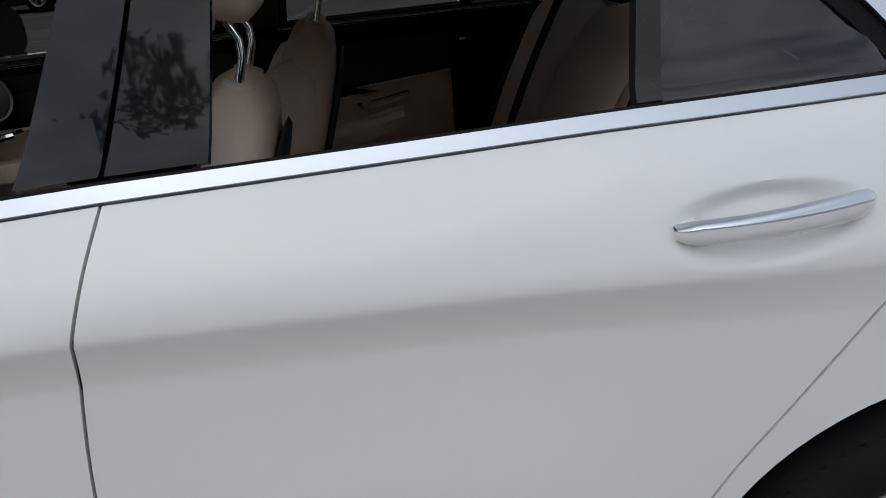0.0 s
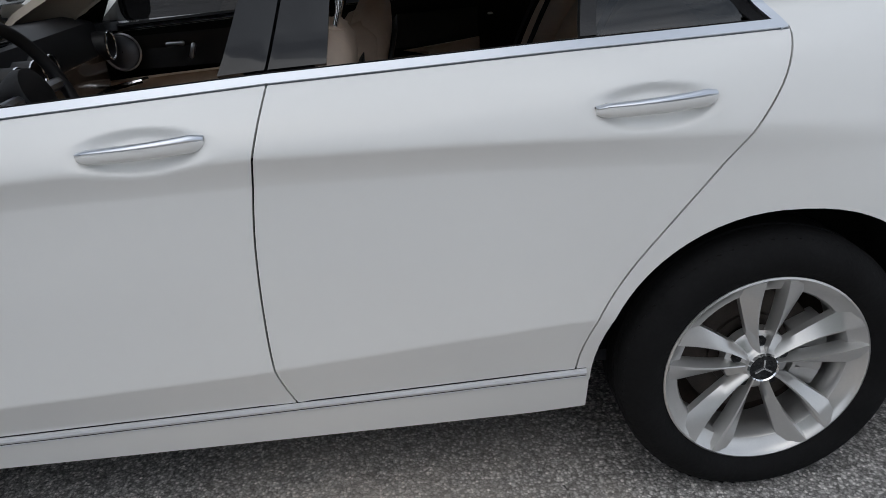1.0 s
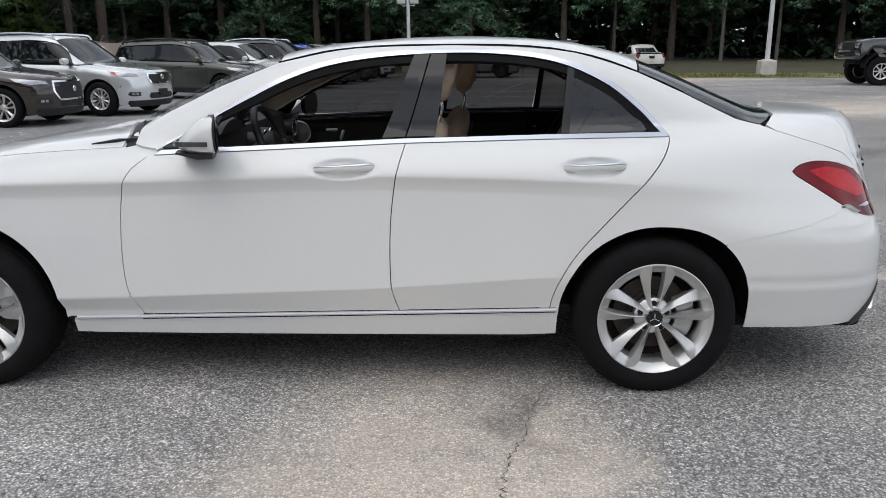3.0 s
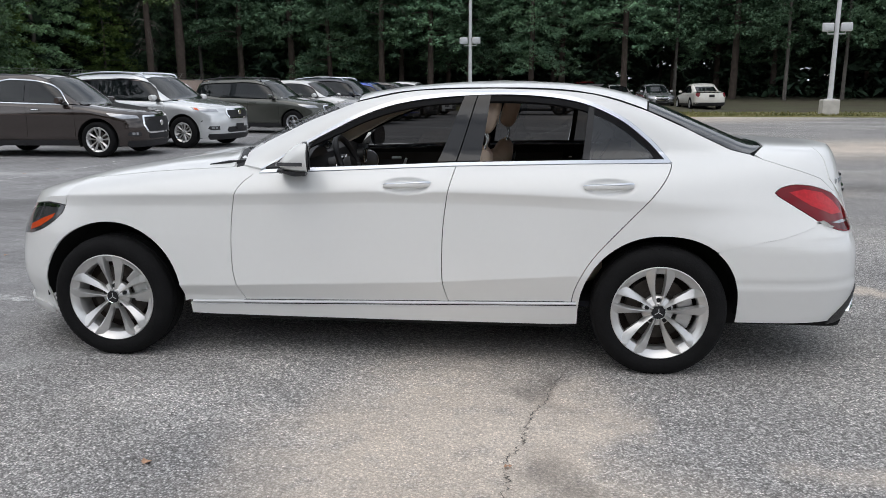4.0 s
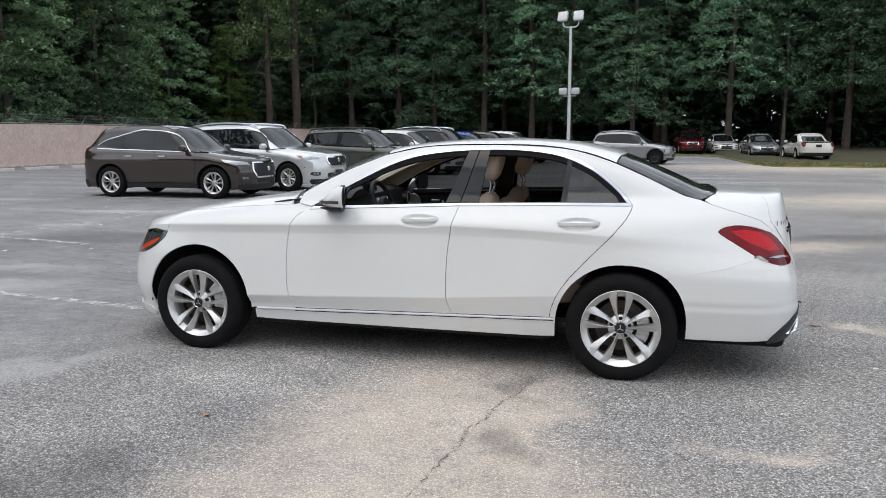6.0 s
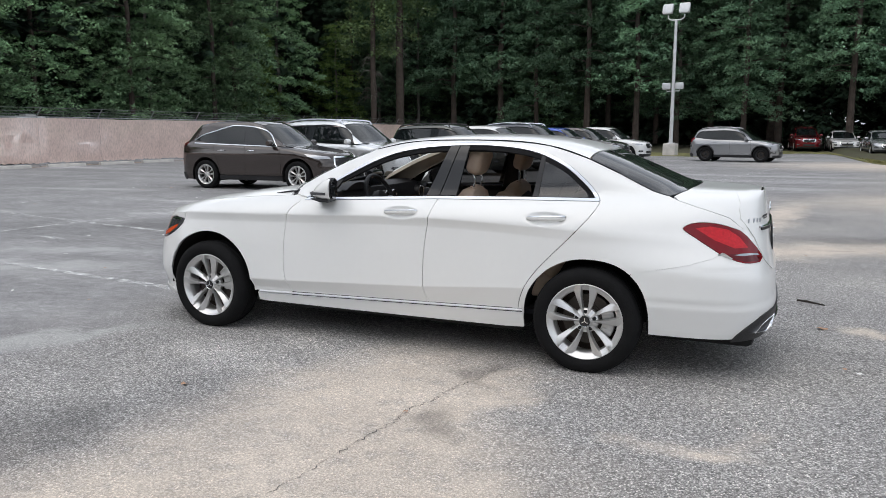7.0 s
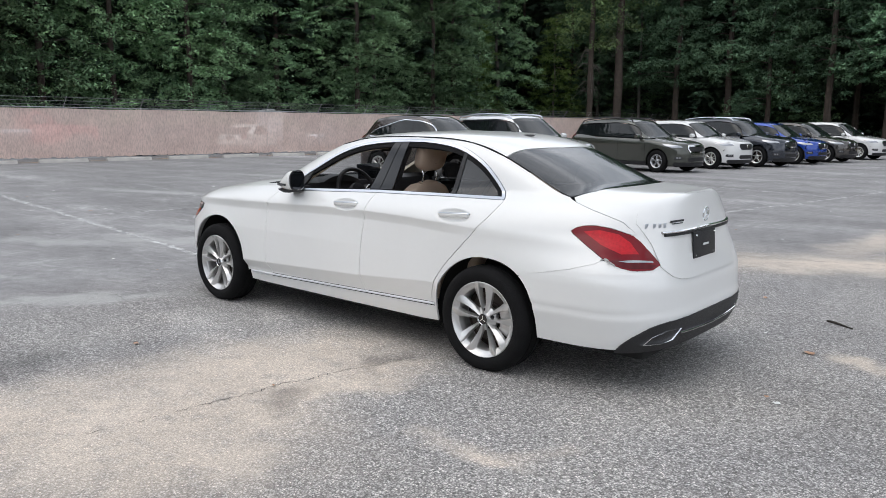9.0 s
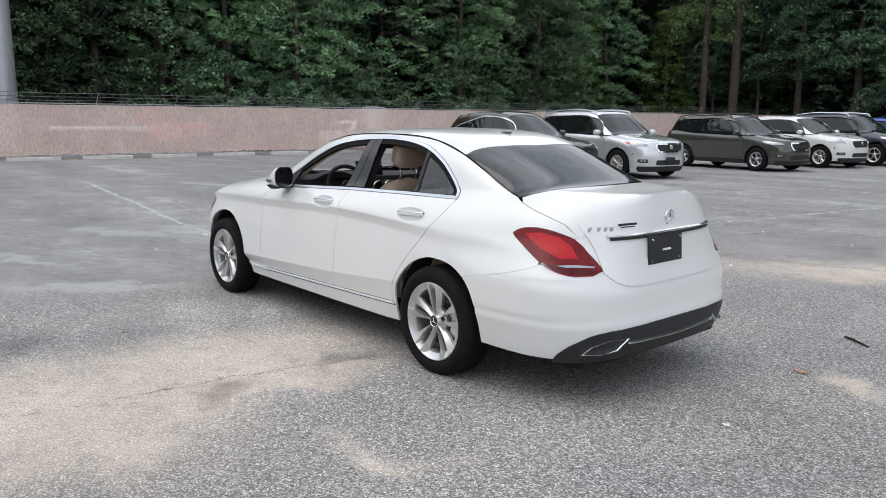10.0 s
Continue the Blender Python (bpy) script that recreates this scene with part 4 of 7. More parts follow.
bm = tube(bmesh.new(), [(0, .185 * math.cos(a), .185 * math.sin(a)) for a in np.linspace(0, 2 * math.pi, 40, endpoint=False)], .0165, 10, True)
part("wheel_rim", bm, BLACK_PLASTIC, sw)
part("wheel_boss", loft(bmesh.new(), [[(x, .075 * k * math.cos(a), .07 * k * math.sin(a)) for a in np.linspace(0, 2 * math.pi, 20, endpoint=False)] for x, k in ((-.05, .8), (0, 1), (.022, .9), (.028, .5))]), BLACK_PLASTIC, sw)
for a in (0, math.pi, -math.pi / 2):
    part("wheel_spoke", tube(bmesh.new(), [(0, .06 * math.cos(a), .06 * math.sin(a)), (-.004, .17 * math.cos(a), .17 * math.sin(a))], .016, 8), SATIN if a != -math.pi / 2 else BLACK_PLASTIC, sw)
part("steering_column", tube(bmesh.new(), [(-.24, -.37, .955), (-.42, -.37, .87)], .045, 12), BLACK_PLASTIC, car)
# door cards, pillars and headlining
for flip in (False, True):
    sg = 1 if flip else -1
    for nm, xa, xb in (("front_door_card", -.66, .40), ("rear_door_card", .50, 1.0)):
        up = panel(HS, S([(xa, .84), (xa, .975), (xb, .985), (xb, .84)]), 0, (.1, .06), lift=-.05, rim=0, mirror=flip)
        card = part(nm, up, BLACK_PLASTIC, car)
        lo = panel(HS, S([(xa, .34), (xa, .80), (xa + .3, .82), (xb - .3, .84), (xb, .87), (xb, .34)]), 0, (.08, .06), lift=-.075, rim=.03, mirror=flip)
        part("leather_inset", lo, LEATHER, card)
        arm = []
        for k in np.linspace(0, 1, 9):
            x = xa + .12 + (xb - xa - .28) * k
            arm.append([(x, sg * (.745 - yy), .69 + .05 * k + zz) for yy, zz in ((0, -.04), (.06 + .02 * math.sin(math.pi * k), -.035), (.075, .0), (.06, .018), (0, .018))])
        part("armrest", loft(bmesh.new(), arm), LEATHER, card)
        part("inner_handle", tube(bmesh.new(), [(xa + .20, sg * .735, .77), (xa + .22, sg * .70, .775), (xa + .30, sg * .69, .79), (xa + .36, sg * .70, .80), (xa + .37, sg * .735, .80)], .011, 8), CHROME, card)
        if nm == "rear_door_card":
            continue
        bm = bmesh.new()
        lathe(bm, [(.002, 0), (.06, 0), (.066, .006), (.072, 0)], 24, "y", (xa + .30, 0, .905))
        bmesh.ops.transform(bm, matrix=Matrix.Translation((0, sg * .745, 0)) @ Matrix.Diagonal((1, -sg, 1, 1)), verts=bm.verts)
        part("speaker_ring", bm, SATIN, card)
    part("seat_switch", boxed((-.16, sg * .748, .92), (.07, .02, .018), .006), SATIN, car)
    part("seat_switch", boxed((-.10, sg * .748, .89), (.018, .02, .06), .006, Euler((0, radians(20), 0)).to_matrix()), SATIN, car)
    part("pillar_lining", panel(HS, S(ARC) + T([(1.75, .585), (1.55, .55), (1.36, .53), (1.1, .52), (.6, .52), (.2, .53), (-.12, .55), (-.4, .58), (-.65, .62), (-.72, .66)]), .002, (.06, .05), lift=-.045, rim=.03, mirror=flip), LEATHER_LIGHT, car)
    part("pillar_lining", panel(HS, S([(.36, 1.03), (.50, 1.03), (.545, 1.36), (.47, 1.36)]), .0, (.06, .05), lift=-.035, rim=.04, mirror=flip), BLACK_PLASTIC, car)
part("headlining", panel(HS, T([(-.15, .001), (-.13, .3), (-.10, .56), (.6, .55), (1.3, .55), (1.38, .3), (1.39, .001)]), 0, (.1, .1), lift=-.045, rim=0, both=True), LEATHER_LIGHT, car)
for poly in ([(-.42, 1.02), (.36, 1.03), (.45, 1.35), (.2, 1.335), (-.05, 1.27), (-.25, 1.17)], [(.50, 1.03), (1.03, 1.05), (1.07, 1.31), (.9, 1.345), (.56, 1.352)]):
    part("far_side_glass", panel(HS, S(poly), 0, (.08, .08), lift=-.008, rim=0, mirror=True), glass("closed_side_glass", (.008, .009, .010), .86), car)
part("interior_mirror", boxed((-.20, -.02, 1.30), (.03, .24, .06), .012), BLACK_PLASTIC, car)

car.matrix_basis = pose(0, .02, 0)
for ob in car.children_recursive:
    if ob.type == "MESH" and ob.data.materials and "glass" in ob.data.materials[0].name:
        ob.visible_shadow = False
# ---- parked vehicles ----
def paint(name, color, metal=.4, rough=.20):
    return material(name, color, rough, metal, 1.0, vary=.03, scale=2)


def vehicle_spec(v):
    L, W, H, wb = v["L"], v["W"], v["H"], v["wb"]
    fo = v.get("fo", (L - wb) * .46)
    xn, xt = -wb / 2 - fo, -wb / 2 - fo + L
    belt0, belt1, hood = v["belt"], v["belt"] + v.get("rise", .08), v["hood"]
    hw = W / 2
    sed = v.get("sedan", False)
    xa, xw = v["cowl"], v["header"]
    xq = v["tail_top"]

    def side(x, z):
        up = belt0 - .15
        return hw * np.interp(z, (.18, .30, .42, .56, up - .10, up, up + .05, belt0, belt1 + .05), (.925, .958, .984, .988, .997, 1.0, .990, .962, .925))

    bl = .0 if sed else .5
    deckpts = [(xn, hood - .30 + .24 * bl), (xn + .12, hood - .19 + .17 * bl), (xn + .40, hood - .085 + .07 * bl), (xa - .25, hood + .03), (xa, hood + .07), (xa + .6, belt0 + .06)]
    deckpts += [(xt - 1.0, belt1 + .06), (xt - .55, v.get("deckz", belt1 + .06)), (xt, v.get("deckz", belt1 + .05))]
    zr = H - (v.get("rail", 0))
    return dict(
        axis=.66, side=side, plan=lambda x, z: 1 - .015 * (x / 1.6) ** 2, p=2.0, q=6.0, nf=2.6, mf=2.4, nr=4.5, mr=3.2,
        ends=(xn + .76, xt - .62), shoulder=lambda x: np.interp(x, (xn, xn + .5, xa, xt), (hood - .42, hood - .24, belt0 - .10, belt1 - .10)),
        deck=soft(table(*deckpts), .06),
        nose=soft(table((.15, xn + .12), (.28, xn + .02), (.55, xn), (hood - .28, xn + .01), (hood - .12, xn + .05 - .03 * bl), (hood, xn + .14 - .04 * bl), (hood + .3, xn + .3)), .03),
        tail=soft(table((.15, xt - .10), (.30, xt - .01), (.6, xt), (.8, xt - .03), (belt1, xt - .07), (belt1 + .2, xt - .1)), .03),
        tumble=soft(table((belt0 - .1, hw * .955), (belt0, hw * .93), (belt1, hw * .91), (zr - .16, hw * .765), (zr - .08, hw * .72), (zr - .04, hw * .66), (zr - .015, hw * .48), (zr, 0), (zr + .3, 0)), .008),
        cabin_plan=lambda x: 1 - .05 * np.clip((x - .4) / 1.4, 0, 2) ** 2,
        screen=table((belt0 - .15, xa - .30), (belt0 + .02, xa), (zr - .15, xw - .15), (zr - .06, xw + .05), (zr - .02, xw + .35), (zr, xw + .9)),
        back=table((belt1 - .15, v["back_base"] + .12), (belt1 + .04, v["back_base"]), (zr - .22, xq + .08), (zr - .13, xq - .02), (zr - .075, xq - .35), (zr - .03, xq - .8), (zr, xw + .9)),
        top=zr - .0005, mid=xw + .9, corner=(.40, .30), cabin_low=belt0 - .1)


def vehicle(v, where):
    """A parked vehicle, nose towards -x before it is turned into place: separate panels, glass, lamps, wheels."""
    sp = vehicle_spec(v)
    sh = Shell(sp)
    S, T = sh.sx, sh.tp
    t = thing(v["name"], v["label"], v.get("category", "car"), v.get("group", "parked cars in the lot"))
    P, clad = v["paint"], v.get("clad", BLACK_PLASTIC)
    L, W, H, wb = v["L"], v["W"], v["H"], v["wb"]
    xn = -wb / 2 - v.get("fo", (L - wb) * .46)
    xt = xn + L
    hw, R = W / 2, v.get("R", .36)
    ra = R + v.get("arch_gap", .055)
    AF_, AR_ = (-wb / 2, R), (wb / 2, R)
    b0, b1 = v["belt"], v["belt"] + v.get("rise", .08)
    belt = table((v["cowl"], b0), (v["back_base"], b1))
    sill = v.get("sill", .34)
    x1, x2 = v["cowl"] + .22, v["bpost"]
    x3 = v.get("cpost", x2 + .86)
    hood, zr = v["hood"], H - v.get("rail", 0)
    st = v.get("step", (.07, .05))
    front_edge = [(x1, float(belt(x1))), (x1 - .05, b0 - .2), (x1 - .04, sill + .1), (x1, sill)]
    mid_edge = [(x2, float(belt(x2))), (x2 - .03, b0 - .25), (x2, sill)]
    rear_edge = [(x3 + .12, float(belt(x3 + .12))), (x3 + .10, b0 - .08), (min(x3, wb / 2 - ra * .55), R + ra * .86), (wb / 2 - ra - .03, R + .1), (wb / 2 - ra - .03, sill)]
    doors = (("front_door", [(x, float(belt(x))) for x in np.linspace(x1, x2, 6)] + mid_edge[1:] + front_edge[::-1][:-1]),
             ("rear_door", [(x, float(belt(x))) for x in np.linspace(x2, x3 + .12, 6)] + rear_edge[1:] + mid_edge[::-1][:-1]))
    nose_x = xn + .30
    lamp_z = hood - (.255 if v.get("sedan") else .215)
    lampo = v.get("lamp", [(nose_x - .15, lamp_z - .03), (nose_x - .10, lamp_z + .035), (nose_x + .10, lamp_z + .065), (nose_x + .44, lamp_z + .10), (nose_x + .34, lamp_z + .03), (nose_x + .08, lamp_z - .035)])
    hood_edge = [(nose_x + .02, hw * .70), (nose_x + .4, hw * .80), (v["cowl"] - .1, hw * .84)]
    fender = S([(-wb / 2 + ra, sill), (x1, sill)]) + S(front_edge[::-1][1:]) + T([(v["cowl"] + .02, hw * .86)]) + T(hood_edge[::-1]) + S([(nose_x + .05, lamp_z - .10), (-wb / 2 - ra * .96, R + .16)]) + S(arc_xz(*AF_, ra, 158, 2, 18))
    lightz = v.get("lightz", b1 - .06)
    roof_y = [(v["header"] - .35, hw * .735), (v["header"], hw * .66), (v["header"] + .8, hw * .645), (v["tail_top"] - .3, hw * .62), (v["tail_top"] - .02, hw * .60)]
    dlo = [(v["cowl"] + .30, float(belt(v["cowl"] + .30)) + .02), (v["header"] - .25, zr - .33), (v["header"] + .10, zr - .19), (v["header"] + .6, zr - .145), (x2 + .5, zr - .15)] + v["dlo_rear"]
    dlo_c = curve_pts(dlo, 4)
    last = dlo_c[-1]
    quarter = S(dlo_c) + S([(x3 + .12, float(belt(x3 + .12)))]) + S(rear_edge[1:]) + S(arc_xz(*AR_, ra, 176, 14, 18)) + S([(wb / 2 + ra + .06, .62), (xt - .22, .66), (xt - .20, lightz - .12), (xt - .30, lightz + .10)])
    back_side = [(v["back_base"] - .06, hw * .66), (v["tail_top"] + .0, hw * .60)]
    quarter = quarter + (T([(v["back_base"] + .06, hw * .70)]) if v.get("sedan") else []) + T(back_side) + T(roof_y[::-1]) + T([(v["cowl"] + .06, hw * .80)])
    rock = S([(-wb / 2 + ra, sill - .006), (wb / 2 - ra, sill - .006), (wb / 2 - ra, sill - .12), (-wb / 2 + ra, sill - .12)])
    for flip in (False, True):
        sg = 1 if flip else -1
        for nm, poly in doors:
            d = part(nm, panel(sh, S(poly), .004, st, mirror=flip), P, t)
            hx = (x2 - .22) if nm == "front_door" else (x3 - .16)
            yy = float(sh.Y(np.array([hx]), np.array([b0 - .09]))[0])
            part("door_handle", boxed((hx, sg * (yy + .02), b0 - .085), (.22, .03, .03), .01), v.get("handle", CHROME), d)
        part("fender", panel(sh, fender, .004, st, mirror=flip), P, t)
        part("side_frame", panel(sh, quarter, .004, st, mirror=flip), P, t)
        part("rocker", panel(sh, rock, 0, (.2, .05), lift=.004, mirror=flip), v.get("clad_sill", clad), t)
        if v.get("arch_clad"):
            for c in (AF_, AR_):
                a = arc_xz(*c, ra - .005, 172, 8, 18)
                b = arc_xz(*c, ra + .045, 8, 172, 18)
                part("arch_moulding", panel(sh, S(a) + S(b), 0, (.06, .05), lift=.010, rim=.02, mirror=flip), v.get("arch_mat", clad), t)
        # glazing
        inner = inset(S(dlo_c + [(last[0] + .02, float(belt(last[0])) + .01)] + [(x, float(belt(x)) + .012) for x in np.linspace(last[0] - .1, v["cowl"] + .34, 8)]), .012)
        part("window_surround", panel(sh, inner, 0, st, lift=-.010, rim=0, mirror=flip), BLACK_TRIM, t)
        zt = lambda x: float(np.interp(x, [p[0] for p in dlo_c], [p[1] for p in dlo_c])) - .045
        for nm, a, b in (("front_side_window", v["cowl"] + .42, x2 - .05), ("rear_side_window", x2 + .05, x3), ("quarter_window", x3 + .06, last[0] - .03)):
            if b - a < .12:
                continue
            xs = np.linspace(a, b, 8)
            part(nm, panel(sh, S([(x, zt(x)) for x in xs] + [(x, float(belt(x)) + .03) for x in xs[::-1]]), .004, st, lift=-.003, rim=0, mirror=flip), GLASS_FAR, t)
        if v.get("chrome"):
            o = S(dlo_c)
            i2 = S([(x, z - .022) for x, z in dlo_c])
            part("window_trim", panel(sh, o + i2[::-1], 0, (.08, .02), lift=.006, rim=.01, mirror=flip), SATIN, t, "bright window trim")
            xs = np.linspace(v["cowl"] + .3, last[0], 12)
            part("belt_trim", panel(sh, S([(x, float(belt(x)) + .018) for x in xs] + [(x, float(belt(x)) - .002) for x in xs[::-1]]), 0, (.2, .02), lift=.006, rim=.01, mirror=flip), SATIN, t)
        lamp = part("headlamp", panel(sh, S(lampo), .004, (.05, .03), lift=.006, mirror=flip), LAMP_CLEAR, t, "clear headlamp")
        if v.get("amber"):
            part("indicator", panel(sh, S([(nose_x + .30, lamp_z + .03), (nose_x + .36, lamp_z + .085), (nose_x + .26, lamp_z + .075), (nose_x + .2, lamp_z + .02)]), 0, (.05, .03), lift=.009, mirror=flip), AMBER, lamp)
        part("tail_lamp", panel(sh, S(v.get("tail_lamp") or [(xt - .36, lightz + .06), (xt - .13, lightz + .11), (xt - .09, lightz - .02), (xt - .11, lightz - .14), (xt - .24, lightz - .03)]), .003, (.05, .04), lift=.008, mirror=flip), RED_LENS, t, "red tail lamp")
        ym = float(sh.Y(np.array([x1 + .2]), np.array([b0]))[0])
        mr = part("door_mirror", loft(bmesh.new(), [[(x1 + .20 + .075 * k * math.cos(a), sg * y, b0 + .10 + .075 * k * abs(math.sin(a)) ** .7 * math.copysign(1, math.sin(a))) for a in np.linspace(0, 2 * math.pi, 14, endpoint=False)] for y, k in ((ym + .03, .7), (ym + .07, 1), (ym + .17, 1), (ym + .215, .75))]), v.get("mirror", P), t)
        part("mirror_foot", boxed((x1 + .17, sg * (ym + .02), b0 + .035), (.09, .12, .035), .01), BLACK_PLASTIC, mr)
        if v.get("rails"):
            pts = [(x, sg * (hw * .66), float(sh.height(x, hw * .66)[2]) + dz) for x, dz in ((v["header"] + .05, .0), (v["header"] + .22, .05), ((v["header"] + v["tail_top"]) / 2, .06), (v["tail_top"] - .35, .05), (v["tail_top"] - .18, .0))]
            part("roof_rail", tube(bmesh.new(), curve_pts(pts, 4), .020, 8), v.get("rail_mat", SATIN), t, "silver roof rail")
        fog = part("fog_lamp", panel(sh, S([(xn + .14, .44), (xn + .14, .53), (xn + .30, .53), (xn + .34, .47), (xn + .28, .44)]), 0, (.05, .03), lift=.006, mirror=flip), v.get("fog", BLACK_PLASTIC), t)
        part("fog_bulb", panel(sh, S([(xn + .17, .465), (xn + .17, .515), (xn + .26, .515), (xn + .26, .465)]), 0, (.05, .03), lift=.010, mirror=flip), LAMP_CLEAR, fog)
        for c in (AF_, AR_):
            wheel("wheel", t, (c[0], sg * (hw - .115), R), sg, R, v.get("rim", .235), .22, v.get("spokes", 10), v.get("style", {"kind": "single", "w0": .010, "w1": .016}), rimmat=v.get("rimmat"), detail=False)
            bm = bmesh.new()
            rows = [[bm.verts.new((c[0] + ra * k * math.cos(radians(a)), sg * y, c[1] + ra * k * math.sin(radians(a)))) for a in range(-20, 201, 20)] for y, k in ((hw * .955, 1.01), (hw * .55, 1.01), (hw * .54, .2))]
            for a, b in zip(rows, rows[1:]):
                for i in range(len(a) - 1):
                    bm.faces.new((a[i], a[i + 1], b[i + 1], b[i]))
            part("wheel_arch_liner", bm, DARK_VOID, t)
    part("hood", panel(sh, T([(xn + .13, .001), (xn + .15, hw * .45), (nose_x - .06, hw * .62)] + hood_edge + [(v["cowl"] - .04, hw * .6), (v["cowl"] - .10, .001)]), .004, (.09, .08), both=True), P, t)
    part("windscreen", panel(sh, T([(v["cowl"] - .08, .001), (v["cowl"] - .02, hw * .6), (v["cowl"] + .06, hw * .80), (v["header"] - .35, hw * .735), (v["header"], hw * .66), (v["header"] - .04, hw * .35), (v["header"] - .06, .001)]), .004, (.12, .1), lift=-.003, rim=0, both=True), GLASS_FAR, t)
    part("roof", panel(sh, T([(v["header"] - .055, .001), (v["header"] - .035, hw * .35), (v["header"] + .005, hw * .655)] + [(x, y - .01) for x, y in roof_y[2:]] + [(v["tail_top"] + .04, hw * .3), (v["tail_top"] + .05, .001)]), .004, (.12, .1), both=True), v.get("roof", P), t)
    part("rear_window", panel(sh, T([(v["tail_top"] + .055, .001), (v["tail_top"] + .045, hw * .3), (v["tail_top"] + .005, hw * .59), (v["back_base"] - .06, hw * .65), (v["back_base"] + .03, hw * .5), (v["back_base"] + .05, .001)]), .004, (.08, .08), lift=-.003, rim=0, both=True), GLASS_FAR, t)
    if v.get("sedan"):
        part("trunk_lid", panel(sh, T([(v["back_base"] + .055, .001), (v["back_base"] + .035, hw * .5), (v["back_base"] + .03, hw * .66), (xt - .2, hw * .64), (xt - .10, hw * .4), (xt - .09, .001)]), .004, (.09, .08), both=True), P, t)
    ang = lambda z, c: math.atan2(hw * .95, math.sqrt(max(ra * ra - (z - c[1]) ** 2, .004)))
    zz = [.24, .32, .42, .52, .60]
    fbz = [(z, -ang(z, AF_), ang(z, AF_)) for z in zz] + [(z, -a, a) for z, a in ((.66, radians(56)), (lamp_z - .06, radians(45)), (lamp_z - .03, radians(40)), (hood - .20, radians(39)), (hood - .15, radians(37)))]
    part("front_fascia", end_panel(sh, [(z, -radians(a), radians(a)) for z, a in ((.58, 60), (lamp_z - .10, 60), (lamp_z, 60), (lamp_z + .06, 58), (hood - .14, 52), (hood - .11, 46))], -wb / 2, False, 30, -.006, 0), P, t)
    fb_ = part("front_bumper", end_panel(sh, fbz, -wb / 2, False, 30), P, t)
    part("lower_valance", end_panel(sh, [(z, -a, a) for z, a in ((.20, .9), (.28, .95), (.34, .92))], -wb / 2, False, 22, .008), clad, fb_)
    part("air_intake", end_panel(sh, [(z, -a, a) for z, a in ((.37, .42), (.42, .46), (.50, .42))], -wb / 2, False, 14, .006), BLACK_PLASTIC, fb_)
    g = v.get("grille", dict(z0=lamp_z - .17, z1=hood - .18, a=.46))
    gr = part("grille", end_panel(sh, [(z, -a, a) for z, a in ((g["z0"], g["a"] * .78), ((g["z0"] + g["z1"]) / 2, g["a"]), (g["z1"], g["a"] * .97))], -wb / 2, False, 16, .008), BLACK_PLASTIC, t)
    za, zb, ga = g["z0"], g["z1"], g["a"]
    if v.get("grille_chrome", True):
        for z, a in ((za, ga * .8), (zb, ga)):
            part("grille_frame", end_panel(sh, [(z - .018, -a, a), (z + .018, -a, a)], -wb / 2, False, 16, .020), CHROME, gr)
        for s_ in (-1, 1):
            part("grille_frame", end_panel(sh, [(z, s_ * ga * k - .022, s_ * ga * k + .022) for z, k in ((za, .8), ((za + zb) / 2, 1.0), (zb, .98))], -wb / 2, False, 3, .018), CHROME, gr)
    for k in range(v.get("bars", 0)):
        u = (k + .5) / v["bars"] * 2 - 1
        part("grille_bar", end_panel(sh, [(z, u * ga * .85 - .018, u * ga * .85 + .018) for z in (za + .02, zb - .02)], -wb / 2, False, 3, .022), v.get("bar_mat", CHROME), gr)
    if v.get("badge", True):
        xx = xn + .06
        bm = bmesh.new()
        lathe(bm, [(.001, -.012), (.055, -.012), (.06, 0)], 16, "x", (xn - .018, 0, (za + zb) / 2 + .02))
        part("round_badge", bm, CHROME, gr)
    if v.get("front_plate"):
        part("front_plate", boxed((xn - .02, 0, .50), (.02, .32, .15), .005), BLACK_PLASTIC, fb_)
    rbz = [(z, -ang(z, AR_), ang(z, AR_)) for z in zz] + [(z, -a, a) for z, a in ((.66, radians(62)), (.72, radians(50)))]
    rb_ = part("rear_bumper", end_panel(sh, rbz, wb / 2, True, 30, -.002), P, t)
    part("rear_valance", end_panel(sh, [(z, -a, a) for z, a in ((.22, .9), (.30, .95), (.42, .9))], wb / 2, True, 22, .008), clad, rb_)
    lid = [(z, -radians(a), radians(a)) for z, a in ((.66, 40), (.75, 44), (lightz - .14, 44), (lightz, 44), (b1 - .01, 44))] + ([] if v.get("sedan") else [(b1 + .04, radians(-44), radians(44))])
    tg = part("tailgate" if not v.get("sedan") else "trunk_face", end_panel(sh, lid, wb / 2, True, 26, .002), P, t)
    part("number_plate", boxed((xt + .012, 0, .80), (.012, .31, .15), .004), BLACK_PLASTIC, tg)
    part("underbody", boxed((0, 0, .30), (wb - 2 * ra, W * .86, .12), .02), DARK_VOID, t)
    # near-black blocks added inside, standing in for the shaded cabin and engine bay
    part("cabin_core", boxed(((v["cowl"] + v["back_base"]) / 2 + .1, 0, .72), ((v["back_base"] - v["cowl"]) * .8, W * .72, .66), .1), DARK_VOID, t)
    part("engine_block", boxed((-wb / 2, 0, .55), (fo_len(v), W * .52, .40), .05), DARK_VOID, t)
    t.matrix_basis = where
    return t


def fo_len(v):
    return (v["L"] - v["wb"]) * .5 + .2


